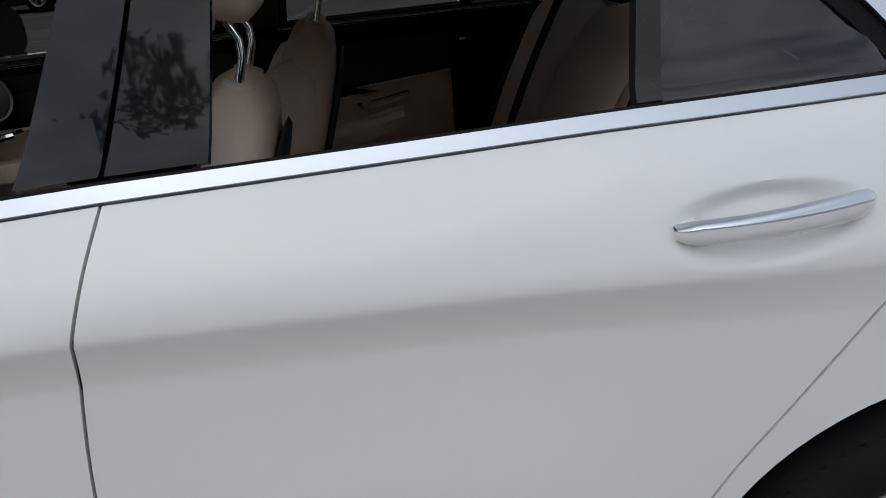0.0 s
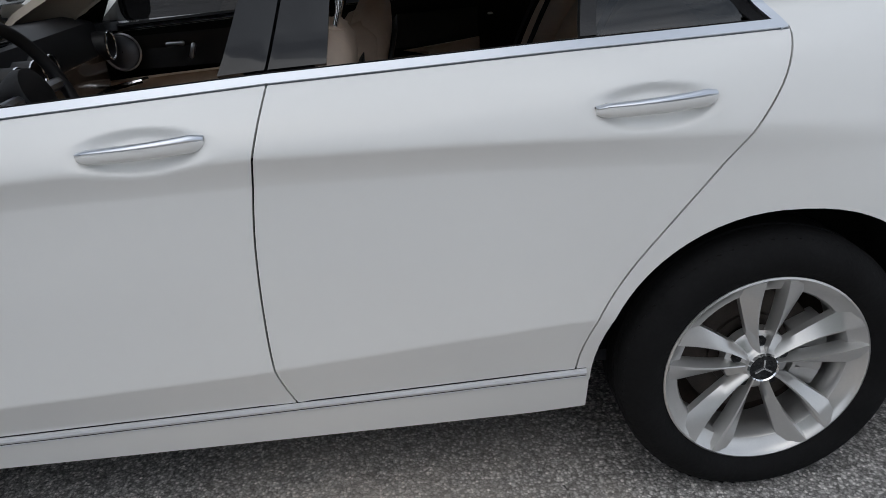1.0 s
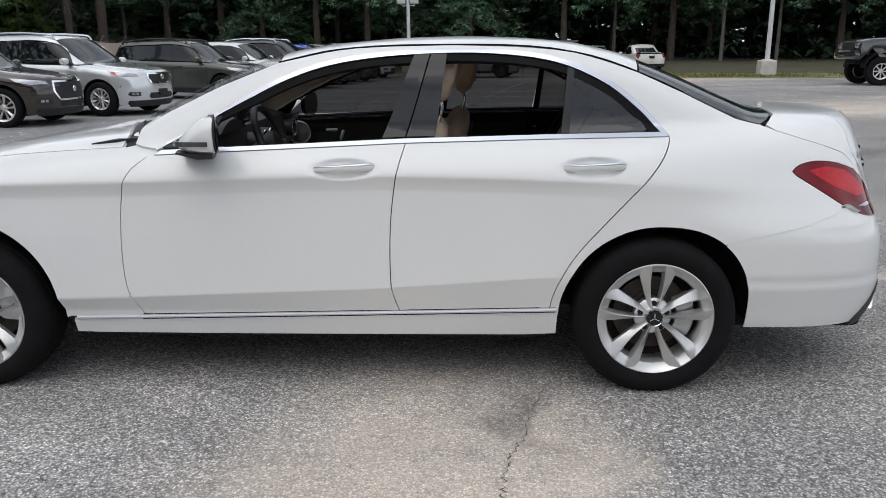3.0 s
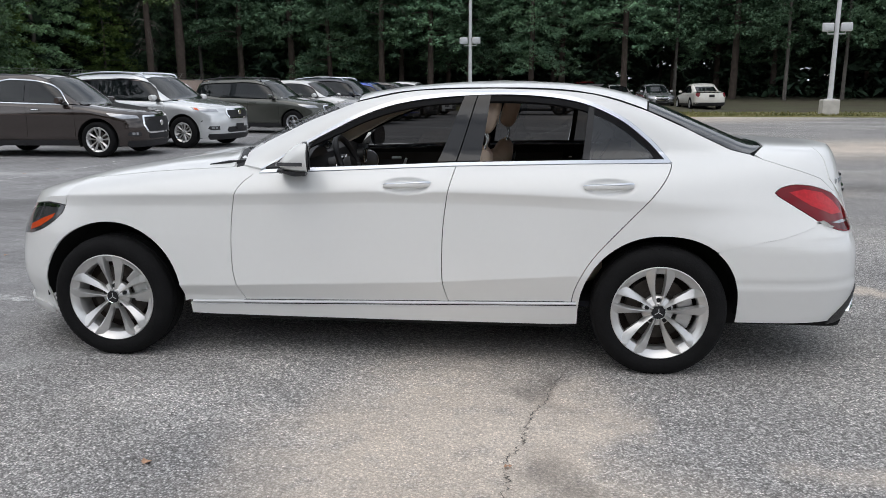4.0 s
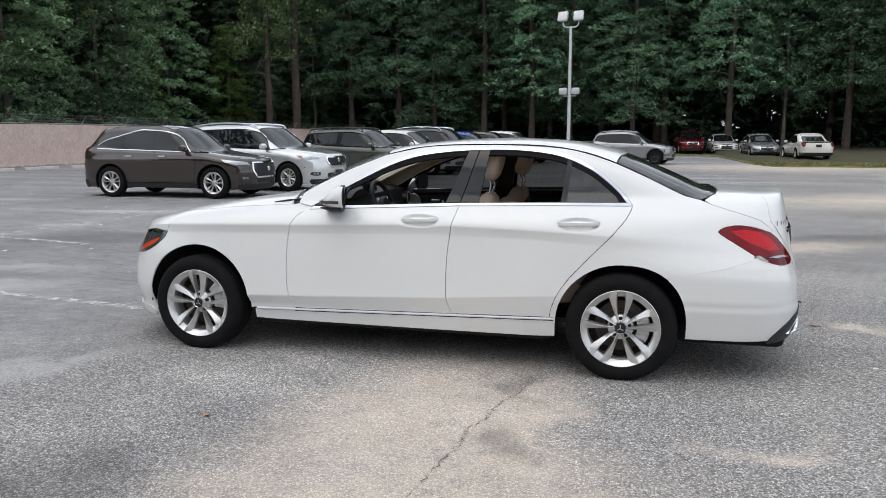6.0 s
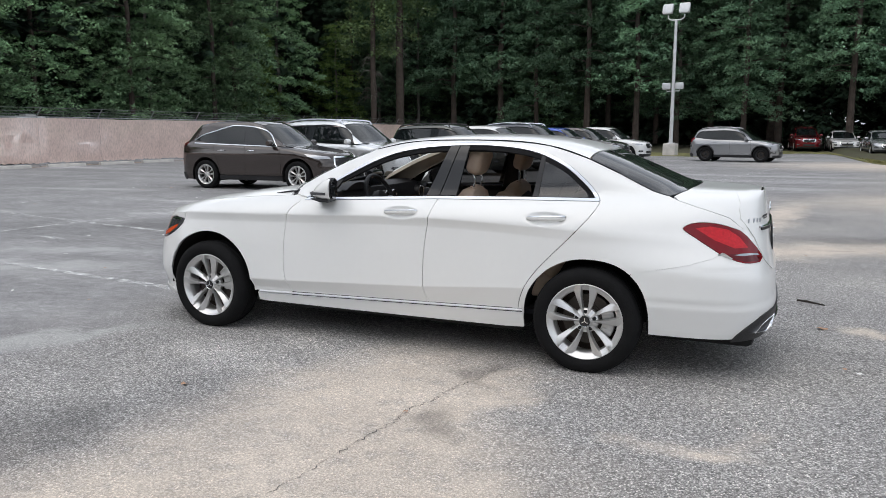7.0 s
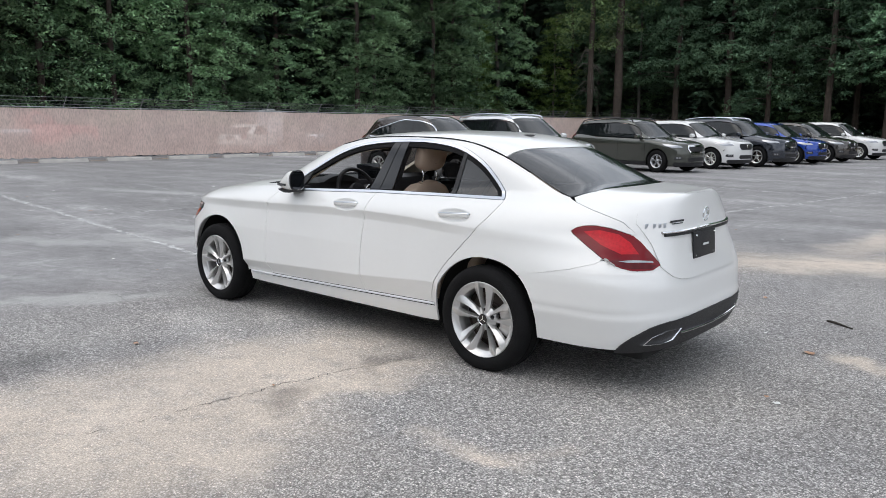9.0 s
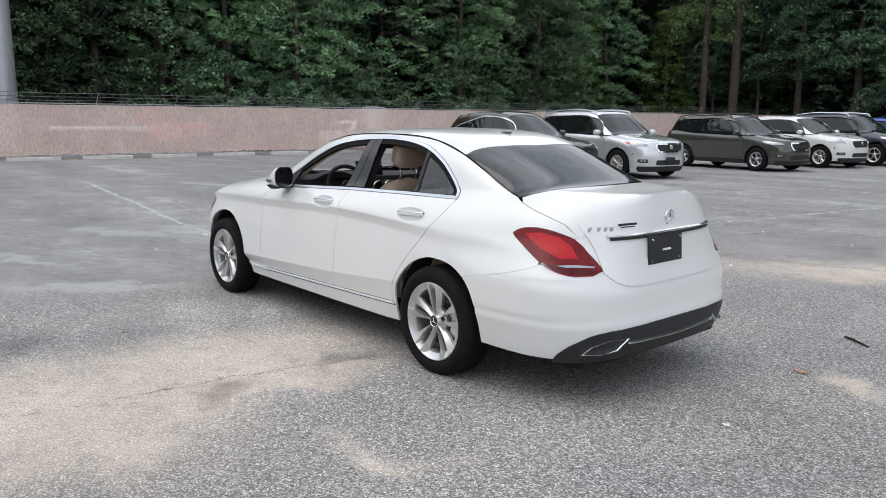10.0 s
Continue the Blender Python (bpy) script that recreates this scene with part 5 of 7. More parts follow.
def parked(fx, fy, heading, v):
    """Place by the near front wheel (its outer face), with the nose heading in degrees from +x."""
    a = radians(heading)
    f, n = Vector((math.cos(a), math.sin(a))), Vector((-math.sin(a), math.cos(a)))
    c = Vector((fx, fy)) - f * (v["wb"] / 2) + n * (v["W"] / 2 - .03)
    return vehicle(v, pose(c.x, c.y, 0, 0, 0, heading + 180))


def suv(L, W, H, wb, hood, belt, col, name, label, **k):
    fo = k.pop("fo", (L - wb) * .46)
    xn = -wb / 2 - fo
    xt = xn + L
    H = H + .07
    v = dict(L=L, W=W, H=H, wb=wb, fo=fo, hood=hood, belt=belt, paint=col, name=name, label=label, rise=.10)
    v.update(cowl=-wb / 2 + .30, header=-wb / 2 + 1.16, bpost=.16, tail_top=xt - .36, back_base=xt - .12, R=.365)
    v.update(k)
    zr = H - v.get("rail", 0)
    if "dlo_rear" not in v:
        v["dlo_rear"] = [(xt - .85, zr - .18), (xt - .52, zr - .25), (xt - .36, belt + .16)]
    return v


BROWN = paint("dark_brown_metallic", (.040, .029, .025), .25, .10)
SILVER = paint("silver_metallic", (.70, .715, .72), .5)
OLIVE = paint("olive_grey_metallic", (.060, .064, .053), .35)
WHITE2 = paint("plain_white_paint", (.74, .74, .73), 0)
SLATE = paint("dark_slate_metallic", (.030, .036, .050), .5)
BLUE = paint("bright_blue_metallic", (.012, .060, .36), .4)
BRONZE = paint("bronze_grey_metallic", (.075, .070, .066), .5)
GREY = paint("mid_grey_metallic", (.32, .325, .335), .5)
RED = paint("deep_red_paint", (.20, .012, .018), .2)
SILVER2 = paint("pale_silver_paint", (.42, .43, .44), .5)
CREAM = paint("cream_white_paint", (.72, .70, .64), 0)

parked(-8.24, 10.45, 0.6, suv(4.72, 1.90, 1.70, 2.80, 1.04, 1.08, BROWN, "crossover", "dark brown crossover with chrome trim parked on asphalt", step=(.05, .04), chrome=True, spokes=5, rim=.262, R=.372, clad=BLACK_PLASTIC, sill=.37, fo=.95, arch_gap=.07, fog=BLACK_PLASTIC, grille=dict(z0=.50, z1=.85, a=.58), style={"kind": "double"}, tail_top=1.86, back_base=2.22, dlo_rear=[(1.22, 1.48), (1.55, 1.39), (1.80, 1.26)]))
parked(-7.55, 12.95, -10, suv(5.00, 1.96, 1.74, 2.90, 1.10, 1.10, SILVER, "suv", "silver suv with roof rails parked beside a brown crossover", step=(.05, .04), rails=True, spokes=6, rim=.24, R=.38, amber=True, front_plate=True, fog=BLACK_PLASTIC, style={"kind": "double"}, handle=SILVER, mirror=WHITE2))
parked(-6.68, 18.75, -11, suv(4.88, 1.86, 1.68, 2.89, 1.05, 1.06, OLIVE, "crossover", "olive grey crossover with grey cladding parked in a row", rails=True, rail_mat=BLACK_PLASTIC, arch_clad=True, arch_mat=OLIVE, spokes=5, rim=.225, style={"kind": "split"}, badge=False, handle=OLIVE, rimmat=LAMP_CLEAR))
parked(-6.22, 22.1, -11, suv(4.58, 1.88, 1.66, 2.71, 1.07, 1.06, WHITE2, "crossover", "white crossover parked in a row of cars", spokes=5, handle=WHITE2, mirror=WHITE2, grille_chrome=False, style={"kind": "double"}))
parked(-5.5, 24.7, -11, suv(4.82, 1.94, 1.76, 2.91, 1.13, 1.10, SLATE, "suv", "dark slate blue suv with slotted grille in a row", rails=True, bars=7, badge=False, spokes=5, R=.385, rim=.25))
parked(-5.10, 27.9, -11, suv(4.36, 1.80, 1.62, 2.67, 1.02, 1.04, BLUE, "crossover", "bright blue crossover parked in a row", spokes=5, handle=BLUE))
parked(-4.62, 30.6, -11, suv(4.40, 1.82, 1.64, 2.67, 1.02, 1.04, BRONZE, "crossover", "dark bronze grey crossover parked in a row", spokes=5, handle=BRONZE))
parked(-4.25, 34.8, -11, suv(4.60, 1.84, 1.68, 2.70, 1.04, 1.06, WHITE2, "crossover", "white crossover with dark glass parked in a row", spokes=10, handle=WHITE2))
parked(2.15, 34.6, -13, suv(4.36, 1.80, 1.63, 2.67, 1.02, 1.03, GREY, "crossover", "grey crossover with dark wheels standing alone on asphalt", spokes=5, rimmat=BLACK_PLASTIC, handle=GREY, arch_clad=True, rails=True, rail_mat=GREY))


def sedan(L, col, name, label, **k):
    v = suv(L, 1.84, 1.45, 2.85, .88, .92, col, name, label, sedan=True, fo=.92, R=.33, rim=.21, cowl=-.92, header=-.10, bpost=.28, tail_top=1.15, back_base=1.78, deckz=1.06, lightz=.86, rise=.06, dlo_rear=[(1.02, 1.22), (1.22, 1.13), (1.35, 1.02)], group="cars by the woods")
    v.update(k)
    return v


vehicle(suv(4.65, 1.86, 1.70, 2.72, 1.05, 1.06, RED, "crossover", "dark red crossover parked at the edge of woods", group="cars by the woods", step=(.10, .08)), pose(5.0, 57.5, .1, 0, 0, 96))
vehicle(sedan(4.75, WHITE2, "sedan", "white sedan parked at the edge of the woods"), pose(7.4, 56.6, .10, 0, 0, 94))
vehicle(sedan(4.70, SILVER2, "sedan", "silver sedan parked nose out before the woods"), pose(8.95, 48.3, .085, 0, 0, 94))
vehicle(sedan(5.05, CREAM, "sedan", "cream white sedan parked with its tail outwards"), pose(10.9, 43.9, .075, 0, 0, -86))
# seen through the fence
vehicle(sedan(4.85, CREAM, "sedan", "pale sedan parked behind the mesh fence", group="cars behind the fence"), pose(-30.2, 19.7, 0, 0, 0, -62))
vehicle(sedan(4.80, BRONZE, "sedan", "dark sedan parked behind the mesh fence", group="cars behind the fence"), pose(-30.6, 14.7, 0, 0, 0, -70))
vehicle(suv(4.70, 1.88, 1.70, 2.75, 1.05, 1.06, SILVER2, "suv", "pale suv parked behind the mesh fence", group="cars behind the fence"), pose(-32.2, 26.2, 0, 0, 0, 120))


def pickup(name, label, P, where, lift_, R, bed="box", group="trucks"):
    """A pickup with a double cab and a box, or a single cab and a flat tray; nose towards -x."""
    xr_ = 1.10 if bed == "box" else .28
    t = thing(name, label, "pickup truck", group)
    z = lift_
    def slab(nm, rings, mat=P, lab=""):
        return part(nm, loft(bmesh.new(), rings), mat, t, lab)
    sec = lambda x, w, z0, z1, r=.10: [(x, -w, z0), (x, -w, z1 - r), (x, -w + r * .35, z1 - r * .25), (x, -w + r, z1), (x, w - r, z1), (x, w - r * .35, z1 - r * .25), (x, w, z1 - r), (x, w, z0)]
    slab("front_body", [sec(-2.72, .90, z + .62, z + 1.10), sec(-2.66, .96, z + .50, z + 1.16), sec(-2.3, .985, z + .86, z + 1.22), sec(-1.5, .985, z + .92, z + 1.26), sec(-1.05, .985, z + .46, z + 1.28), sec(-.98, .985, z + .46, z + 1.30)])
    slab("cab_body", [sec(-.97, .985, z + .46, z + 1.30), sec(xr_ - .3, .985, z + .46, z + 1.30), sec(xr_, .985, z + .46, z + 1.30)])
    slab("cab_top", [sec(-.95, .92, z + 1.28, z + 1.33, .04), sec(-.45, .86, z + 1.28, z + 1.72, .12), sec(-.2, .84, z + 1.28, z + 1.86, .14), sec(xr_ - .3, .84, z + 1.28, z + 1.88, .14), sec(xr_ - .05, .86, z + 1.28, z + 1.70, .12), sec(xr_, .90, z + 1.28, z + 1.34, .04)])
    for sg in (-1, 1):
        for a, b in ((-.50, .20), (.26, .92))[:2 if bed == "box" else 1]:
            part("side_window", loft(bmesh.new(), [[(x, sg * (.925 - (zz - 1.30) * .11 + o), z + zz) for x, zz in ((a, 1.35), (b, 1.35), (b - .02, 1.72), (a + (.24 if a < 0 else .02), 1.72))] for o in (-.01, .012)]), GLASS_FAR, t)
        for x in (-.97, .23, 1.10)[:3 if bed == "box" else 1]:
            part("door_gap", boxed((x, sg * .982, z + .88), (.014, .014, .80), 0), DARK_VOID, t)
        part("door_handle", boxed((.08, sg * .995, z + 1.12), (.18, .03, .035), .01), BLACK_PLASTIC, t)
        part("door_mirror", boxed((-.72, sg * 1.10, z + 1.40), (.12, .22, .22), .03), BLACK_PLASTIC, t)
        part("headlamp", boxed((-2.70, sg * .72, z + .98), (.10, .34, .18), .03), LAMP_CLEAR, t)
        part("tail_lamp", boxed((2.90, sg * .90, z + 1.02), (.06, .14, .34), .02), RED_LENS, t)
        part("body_moulding", boxed((.06, sg * .985, z + .80), (2.05, .03, .04), .008), SATIN, t)
        part("side_step", tube(bmesh.new(), [(-.95, sg * .95, z + .36), (1.1, sg * .95, z + .36)], .05, 8), BLACK_PLASTIC, t)
        for x in (-1.9, 1.75):
            wheel("wheel", t, (x, sg * .86, R), sg, R, R * .58, .32, 8, {"kind": "single", "w0": .014, "w1": .024}, detail=False)
            part("wheel_well", loft(bmesh.new(), [[(x + (R + .05) * math.cos(a), sg * y, R + .12 + (R + .02) * math.sin(a)) for a in np.linspace(0, math.pi, 14)] for y in (.5, .99)], True, False), DARK_VOID, t)
    if bed == "box":
        slab("bed", [sec(1.13, .985, z + .62, z + 1.30, .05), sec(1.3, .985, z + .86, z + 1.30, .05), sec(2.3, .985, z + .86, z + 1.30, .05), sec(2.90, .98, z + .62, z + 1.30, .05)])
    else:
        slab("bed", [sec(xr_ + .05, 1.05, z + .86, z + 1.08, .05), sec(4.6, 1.05, z + .86, z + 1.08, .05)], SILVER2)
    part("front_bumper", boxed((-2.76, 0, z + .62), (.20, 1.90, .24), .05), P if bed == "box" else CHROME, t)
    part("rear_bumper", boxed((2.98, 0, z + .62), (.16, 1.86, .20), .04), CHROME, t)
    part("grille", boxed((-2.735, 0, z + .96), (.06, 1.05, .30), .03), BLACK_PLASTIC, t)
    part("frame_rails", boxed((0, 0, z + .42), (5.2, .9, .2), .03), DARK_VOID, t)
    t.matrix_basis = where
    return t


pickup("lifted_pickup", "dark grey lifted pickup truck on large tyres", paint("dark_grey_metallic", (.06, .062, .066), .5), pose(17.3, 25.2, 0, 0, 0, -4), .42, .50)
pickup("service_truck", "red service truck parked behind the mesh fence", paint("bright_red_paint", (.55, .03, .03), 0), pose(-32.2, 9.3, 0, 0, 0, -90), .15, .40, "tray", "cars behind the fence")
trl = thing("box_trailer", "white box trailer parked behind the mesh fence", "trailer")
part("box", boxed((0, 0, 1.35), (1.9, 1.9, 2.0), .04), WHITE2, trl)
part("chassis", boxed((0, 0, .30), (1.5, 1.8, .12), .02), DARK_VOID, trl)
part("roof_vent", boxed((0, .6, 2.40), (.5, .7, .12), .04), WHITE2, trl)
for sx_ in (-.75, .75):
    bm = bmesh.new()
    lathe(bm, [(.01, -.10), (.30, -.10), (.34, -.07), (.34, .07), (.30, .10), (.01, .10)], 24, "x", (sx_, 0, .34))
    part("tyre", bm, TYRE, trl)
trl.matrix_basis = pose(-36.0, 24.5, 0, 0, 0, 4)
# ---- ground ----
def asphalt_material():
    m = bpy.data.materials.new("worn_asphalt")
    m.use_nodes = True
    nt = m.node_tree
    N, L = nt.nodes, nt.links
    b = N["Principled BSDF"]
    b.inputs["Roughness"].default_value = .88
    b.inputs["Specular IOR Level"].default_value = .35
    tc = N.new("ShaderNodeTexCoord")

    def noise_at(scale, detail=4, rough=.55, vec=None):
        n = N.new("ShaderNodeTexNoise")
        n.inputs["Scale"].default_value, n.inputs["Detail"].default_value, n.inputs["Roughness"].default_value = scale, detail, rough
        L.new(vec or tc.outputs["Object"], n.inputs["Vector"])
        return n.outputs["Fac"]

    def ramp(fac, *stops):
        r = N.new("ShaderNodeValToRGB")
        e = r.color_ramp.elements
        while len(e) < len(stops):
            e.new(.5)
        for el, (p, c) in zip(e, stops):
            el.position, el.color = p, (*(c if isinstance(c, tuple) else (c, c, c)), 1)
        L.new(fac, r.inputs["Fac"])
        return r.outputs["Color"]

    def mix(fac, a, c, mode="MIX"):
        x = N.new("ShaderNodeMix")
        x.data_type, x.blend_type = "RGBA", mode
        for sock, v in (("Factor", fac), ("A", a), ("B", c)):
            if isinstance(v, (int, float)):
                x.inputs[sock].default_value = v
            elif isinstance(v, tuple):
                x.inputs[sock].default_value = (*v, 1)
            else:
                L.new(v, x.inputs[sock])
        return x.outputs["Result"]

    def math_node(op, a, c, clamp=False):
        x = N.new("ShaderNodeMath")
        x.operation, x.use_clamp = op, clamp
        for i, v in enumerate((a, c)):
            if isinstance(v, (int, float)):
                x.inputs[i].default_value = v
            else:
                L.new(v, x.inputs[i])
        return x.outputs[0]

    # wavy coordinates for stains
    wob = N.new("ShaderNodeTexNoise")
    wob.inputs["Scale"].default_value, wob.inputs["Detail"].default_value = 2.2, 6
    L.new(tc.outputs["Object"], wob.inputs["Vector"])
    vm = N.new("ShaderNodeVectorMath")
    vm.operation = "MULTIPLY_ADD"
    vm.inputs[1].default_value = (.9, .9, 0)
    L.new(wob.outputs["Color"], vm.inputs[0])
    L.new(tc.outputs["Object"], vm.inputs[2])
    wavy = vm.outputs["Vector"]

    def blob(x, y, rx, ry, turn, soft_):
        mp = N.new("ShaderNodeMapping")
        mp.vector_type = "TEXTURE"
        mp.inputs["Location"].default_value = (x + .45, y + .45, 0)
        mp.inputs["Rotation"].default_value = (0, 0, radians(turn))
        mp.inputs["Scale"].default_value = (rx, ry, 1)
        L.new(wavy, mp.inputs["Vector"])
        ln = N.new("ShaderNodeVectorMath")
        ln.operation = "LENGTH"
        L.new(mp.outputs["Vector"], ln.inputs[0])
        mr = N.new("ShaderNodeMapRange")
        mr.interpolation_type = "SMOOTHSTEP"
        mr.inputs["From Min"].default_value, mr.inputs["From Max"].default_value = 1 + soft_, 1 - soft_
        L.new(ln.outputs["Value"], mr.inputs["Value"])
        return mr.outputs["Result"]

    # stones
    vo = N.new("ShaderNodeTexVoronoi")
    vo.inputs["Scale"].default_value = 125
    L.new(tc.outputs["Object"], vo.inputs["Vector"])
    sep = N.new("ShaderNodeSeparateColor")
    L.new(vo.outputs["Color"], sep.inputs["Color"])
    stone = ramp(sep.outputs["Red"], (0, .19), (.35, .315), (.7, .47), (1, .76))
    tar = ramp(vo.outputs["Distance"], (.35, 1.0), (.62, .55))
    col = mix(1.0, stone, tar, "MULTIPLY")
    grain = ramp(noise_at(34, 7, .80), (.35, .62), (.65, 1.34))
    col = mix(1.0, col, grain, "MULTIPLY")
    col = mix(1.0, col, ramp(noise_at(280, 3, .7), (.36, .66), (.64, 1.34)), "MULTIPLY")
    big = ramp(noise_at(.55, 6, .6), (.3, (.82, .80, .79)), (.55, (1.03, .99, .95)), (.75, (1.25, 1.19, 1.11)))
    col = mix(1.0, col, big, "MULTIPLY")
    # smoother darker sealed surface further off
    mr = N.new("ShaderNodeMapRange")
    sx = N.new("ShaderNodeSeparateXYZ")
    L.new(wavy, sx.inputs[0])
    mr.inputs["From Min"].default_value, mr.inputs["From Max"].default_value = -1.2, -2.6
    L.new(math_node("SUBTRACT", sx.outputs["X"], math_node("MULTIPLY", sx.outputs["Y"], .16)), mr.inputs["Value"])
    far = N.new("ShaderNodeMapRange")
    far.interpolation_type = "SMOOTHSTEP"
    far.inputs["From Min"].default_value, far.inputs["From Max"].default_value = .9, -.9
    L.new(math_node("MAXIMUM", math_node("SUBTRACT", math_node("SUBTRACT", sx.outputs["X"], math_node("MULTIPLY", sx.outputs["Y"], .19)), 1.3), math_node("SUBTRACT", 5.6, sx.outputs["Y"])), far.inputs["Value"])
    sealed_at = math_node("MAXIMUM", mr.outputs["Result"], far.outputs["Result"])
    sealed = mix(1.0, ramp(noise_at(70, 5, .8), (.32, (.115, .116, .122)), (.68, (.52, .51, .51))), ramp(noise_at(1.1, 9, .7), (.3, .70), (.62, 1.05), (.8, 2.1)), "MULTIPLY")
    sealed = mix(1.0, sealed, ramp(noise_at(9, 8, .8), (.34, .66), (.55, 1.02), (.72, 1.5)), "MULTIPLY")
    col = mix(math_node("MULTIPLY", sealed_at, .85), col, sealed)
    # streaked wear far off
    mp = N.new("ShaderNodeMapping")
    mp.inputs["Scale"].default_value = (.10, .5, 1)
    mp.inputs["Rotation"].default_value = (0, 0, radians(12))
    L.new(wavy, mp.inputs["Vector"])
    col = mix(1.0, col, ramp(noise_at(1.0, 6, .6, mp.outputs["Vector"]), (.35, .76), (.6, 1.04), (.72, 1.6)), "MULTIPLY")
    # sand washed over it
    sand = None
    for args in ((.42, -1.85, .60, 1.1, -8, .75), (.80, -2.35, .55, .65, 10, .8), (.62, -2.85, .95, .62, 20, .75), (.95, -1.6, .25, .7, -10, .6), (1.25, -2.7, .40, .40, 0, .9),
                 (2.15, -1.75, .26, .10, 20, .9), (.1, -3.3, .8, .5, 30, .75), (3.1, .9, .16, .16, 0, .8), (2.6, 4.8, 2.2, .5, 30, .8), (9, 14, 5, 2, 20, .8), (8, 32, 5, 4, 20, .8), (2.55, 8.8, .35, 3.3, -10, .8)):
        v = blob(*args)
        sand = v if sand is None else math_node("MAXIMUM", sand, v)
    patchy = math_node("MULTIPLY", sand, N_ramp(nt, noise_at(7, 6, .65)))
    sandcol = mix(1.0, ramp(noise_at(90, 6, .85), (.32, (.26, .225, .19)), (.66, (.98, .86, .74))), ramp(noise_at(1.6, 3), (.3, .85), (.7, 1.12)), "MULTIPLY")
    sandy = mix(.66, mix(1.0, col, (1.48, 1.30, 1.12), "MULTIPLY"), sandcol)
    col = mix(math_node("MULTIPLY", patchy, .92), col, sandy)
    # oil stains
    dark = None
    for args in ((-1.0, -2.9, .35, .3, 0, .8), (.9, -1.1, .10, .3, 0, .8), (.85, -1.95, .12, .18, 0, .8), (-6, 4, 1.2, .6, 10, .8), (5, 6.5, 2.0, .5, 12, .8)):
        v = blob(*args)
        dark = v if dark is None else math_node("MAXIMUM", dark, v)
    col = mix(math_node("MULTIPLY", dark, .45), col, (.05, .048, .046))
    # faded pale spill marks
    pale = None
    for args in ((-5.6, -.35, .9, .22, 25, .7), (-11.5, 4.0, 1.6, .25, 18, .7), (-5.4, 1.5, .8, .2, 15, .7), (-8, 7.5, 1.6, .2, 10, .7), (-4.2, -1.9, .8, .12, 20, .7), (-2.3, -1.6, .9, .16, 52, .7), (-4.9, .5, .9, .3, 20, .7), (3, 22, 2.5, .3, 0, .8), (-14, 9, 2.0, .3, 10, .7)):
        v = blob(*args)
        pale = v if pale is None else math_node("MAXIMUM", pale, v)
    col = mix(math_node("MULTIPLY", math_node("MULTIPLY", pale, noise_at(5, 5, .7)), .9), col, (.47, .47, .46))
    L.new(col, b.inputs["Base Color"])
    bp = N.new("ShaderNodeBump")
    bp.inputs["Strength"].default_value, bp.inputs["Distance"].default_value = .55, .004
    hmix = math_node("ADD", math_node("MULTIPLY", vo.outputs["Distance"], -1.0), noise_at(38, 4, .6))
    L.new(hmix, bp.inputs["Height"])
    L.new(bp.outputs["Normal"], b.inputs["Normal"])
    return m


def N_ramp(nt, fac):
    r = nt.nodes.new("ShaderNodeMapRange")
    r.inputs["From Min"].default_value, r.inputs["From Max"].default_value = .10, .50
    nt.links.new(fac, r.inputs["Value"])
    return r.outputs["Result"]


ASPHALT = asphalt_material()
bm = bmesh.new()
bmesh.ops.create_grid(bm, x_segments=60, y_segments=60, size=400)
ground = tagged(link("ground", bm, ASPHALT, smooth=False), "worn grey asphalt parking lot with sandy patches", "ground", kind="structure")


def strip(pts, widths, z, jitter=0.0, seed=1):
    """A thin flat ribbon on the ground along points."""
    rnd = random.Random(seed)
    bm = bmesh.new()
    pts = [Vector((p[0], p[1], 0)) for p in pts]
    rows = []
    for i, p in enumerate(pts):
        d = (pts[min(i + 1, len(pts) - 1)] - pts[max(i - 1, 0)]).normalized()
        s_ = Vector((-d.y, d.x, 0))
        w = widths[i] if isinstance(widths, (list, tuple)) else widths
        o = s_ * rnd.uniform(-jitter, jitter)
        rows.append([bm.verts.new(p + o - s_ * w / 2 * rnd.uniform(.6, 1.3) + Vector((0, 0, z))), bm.verts.new(p + o + s_ * w / 2 * rnd.uniform(.6, 1.3) + Vector((0, 0, z)))])
    for a, b in zip(rows, rows[1:]):
        bm.faces.new((a[0], a[1], b[1], b[0]))
    bmesh.ops.recalc_face_normals(bm, faces=bm.faces)
    if bm.faces[:] and bm.faces[:][0].normal.z < 0:
        bmesh.ops.reverse_faces(bm, faces=bm.faces)
    return bm


CRACK = material("tar_crack", (.10, .094, .086), .95, vary=.4, scale=20)
CRACK_LINES = [
    ([(.98, -.80), (.88, -1.21), (.80, -1.45), (.77, -1.68), (.70, -1.85), (.72, -1.99), (.67, -2.32), (.60, -2.9)], .016),
    ([(-2.37, -1.35), (-1.72, -1.45), (-1.3, -1.47), (-1.13, -1.52), (-.91, -1.47), (-.72, -1.58), (-.45, -1.62)], .010),
    ([(2.35, -.30), (2.45, -.46), (2.60, -.58), (2.8, -.75)], .011),
    ([(2.46, .70), (2.65, .76), (2.83, .90), (2.9, 1.3), (3.05, 1.9), (3.2, 2.6)], .012),
    ([(3.05, -.92), (3.12, -1.1), (3.10, -1.25), (3.2, -1.6)], .011),
    ([(3.67, -.15), (3.3, -.35), (3.08, -.93)], .009),
    ([(-.8, 3.6), (.4, 4.2), (1.8, 4.6), (3.5, 5.1), (6.0, 5.6)], .03),
    ([(-7, 4.9), (-5, 4.2), (-3.3, 3.9)], .02)]
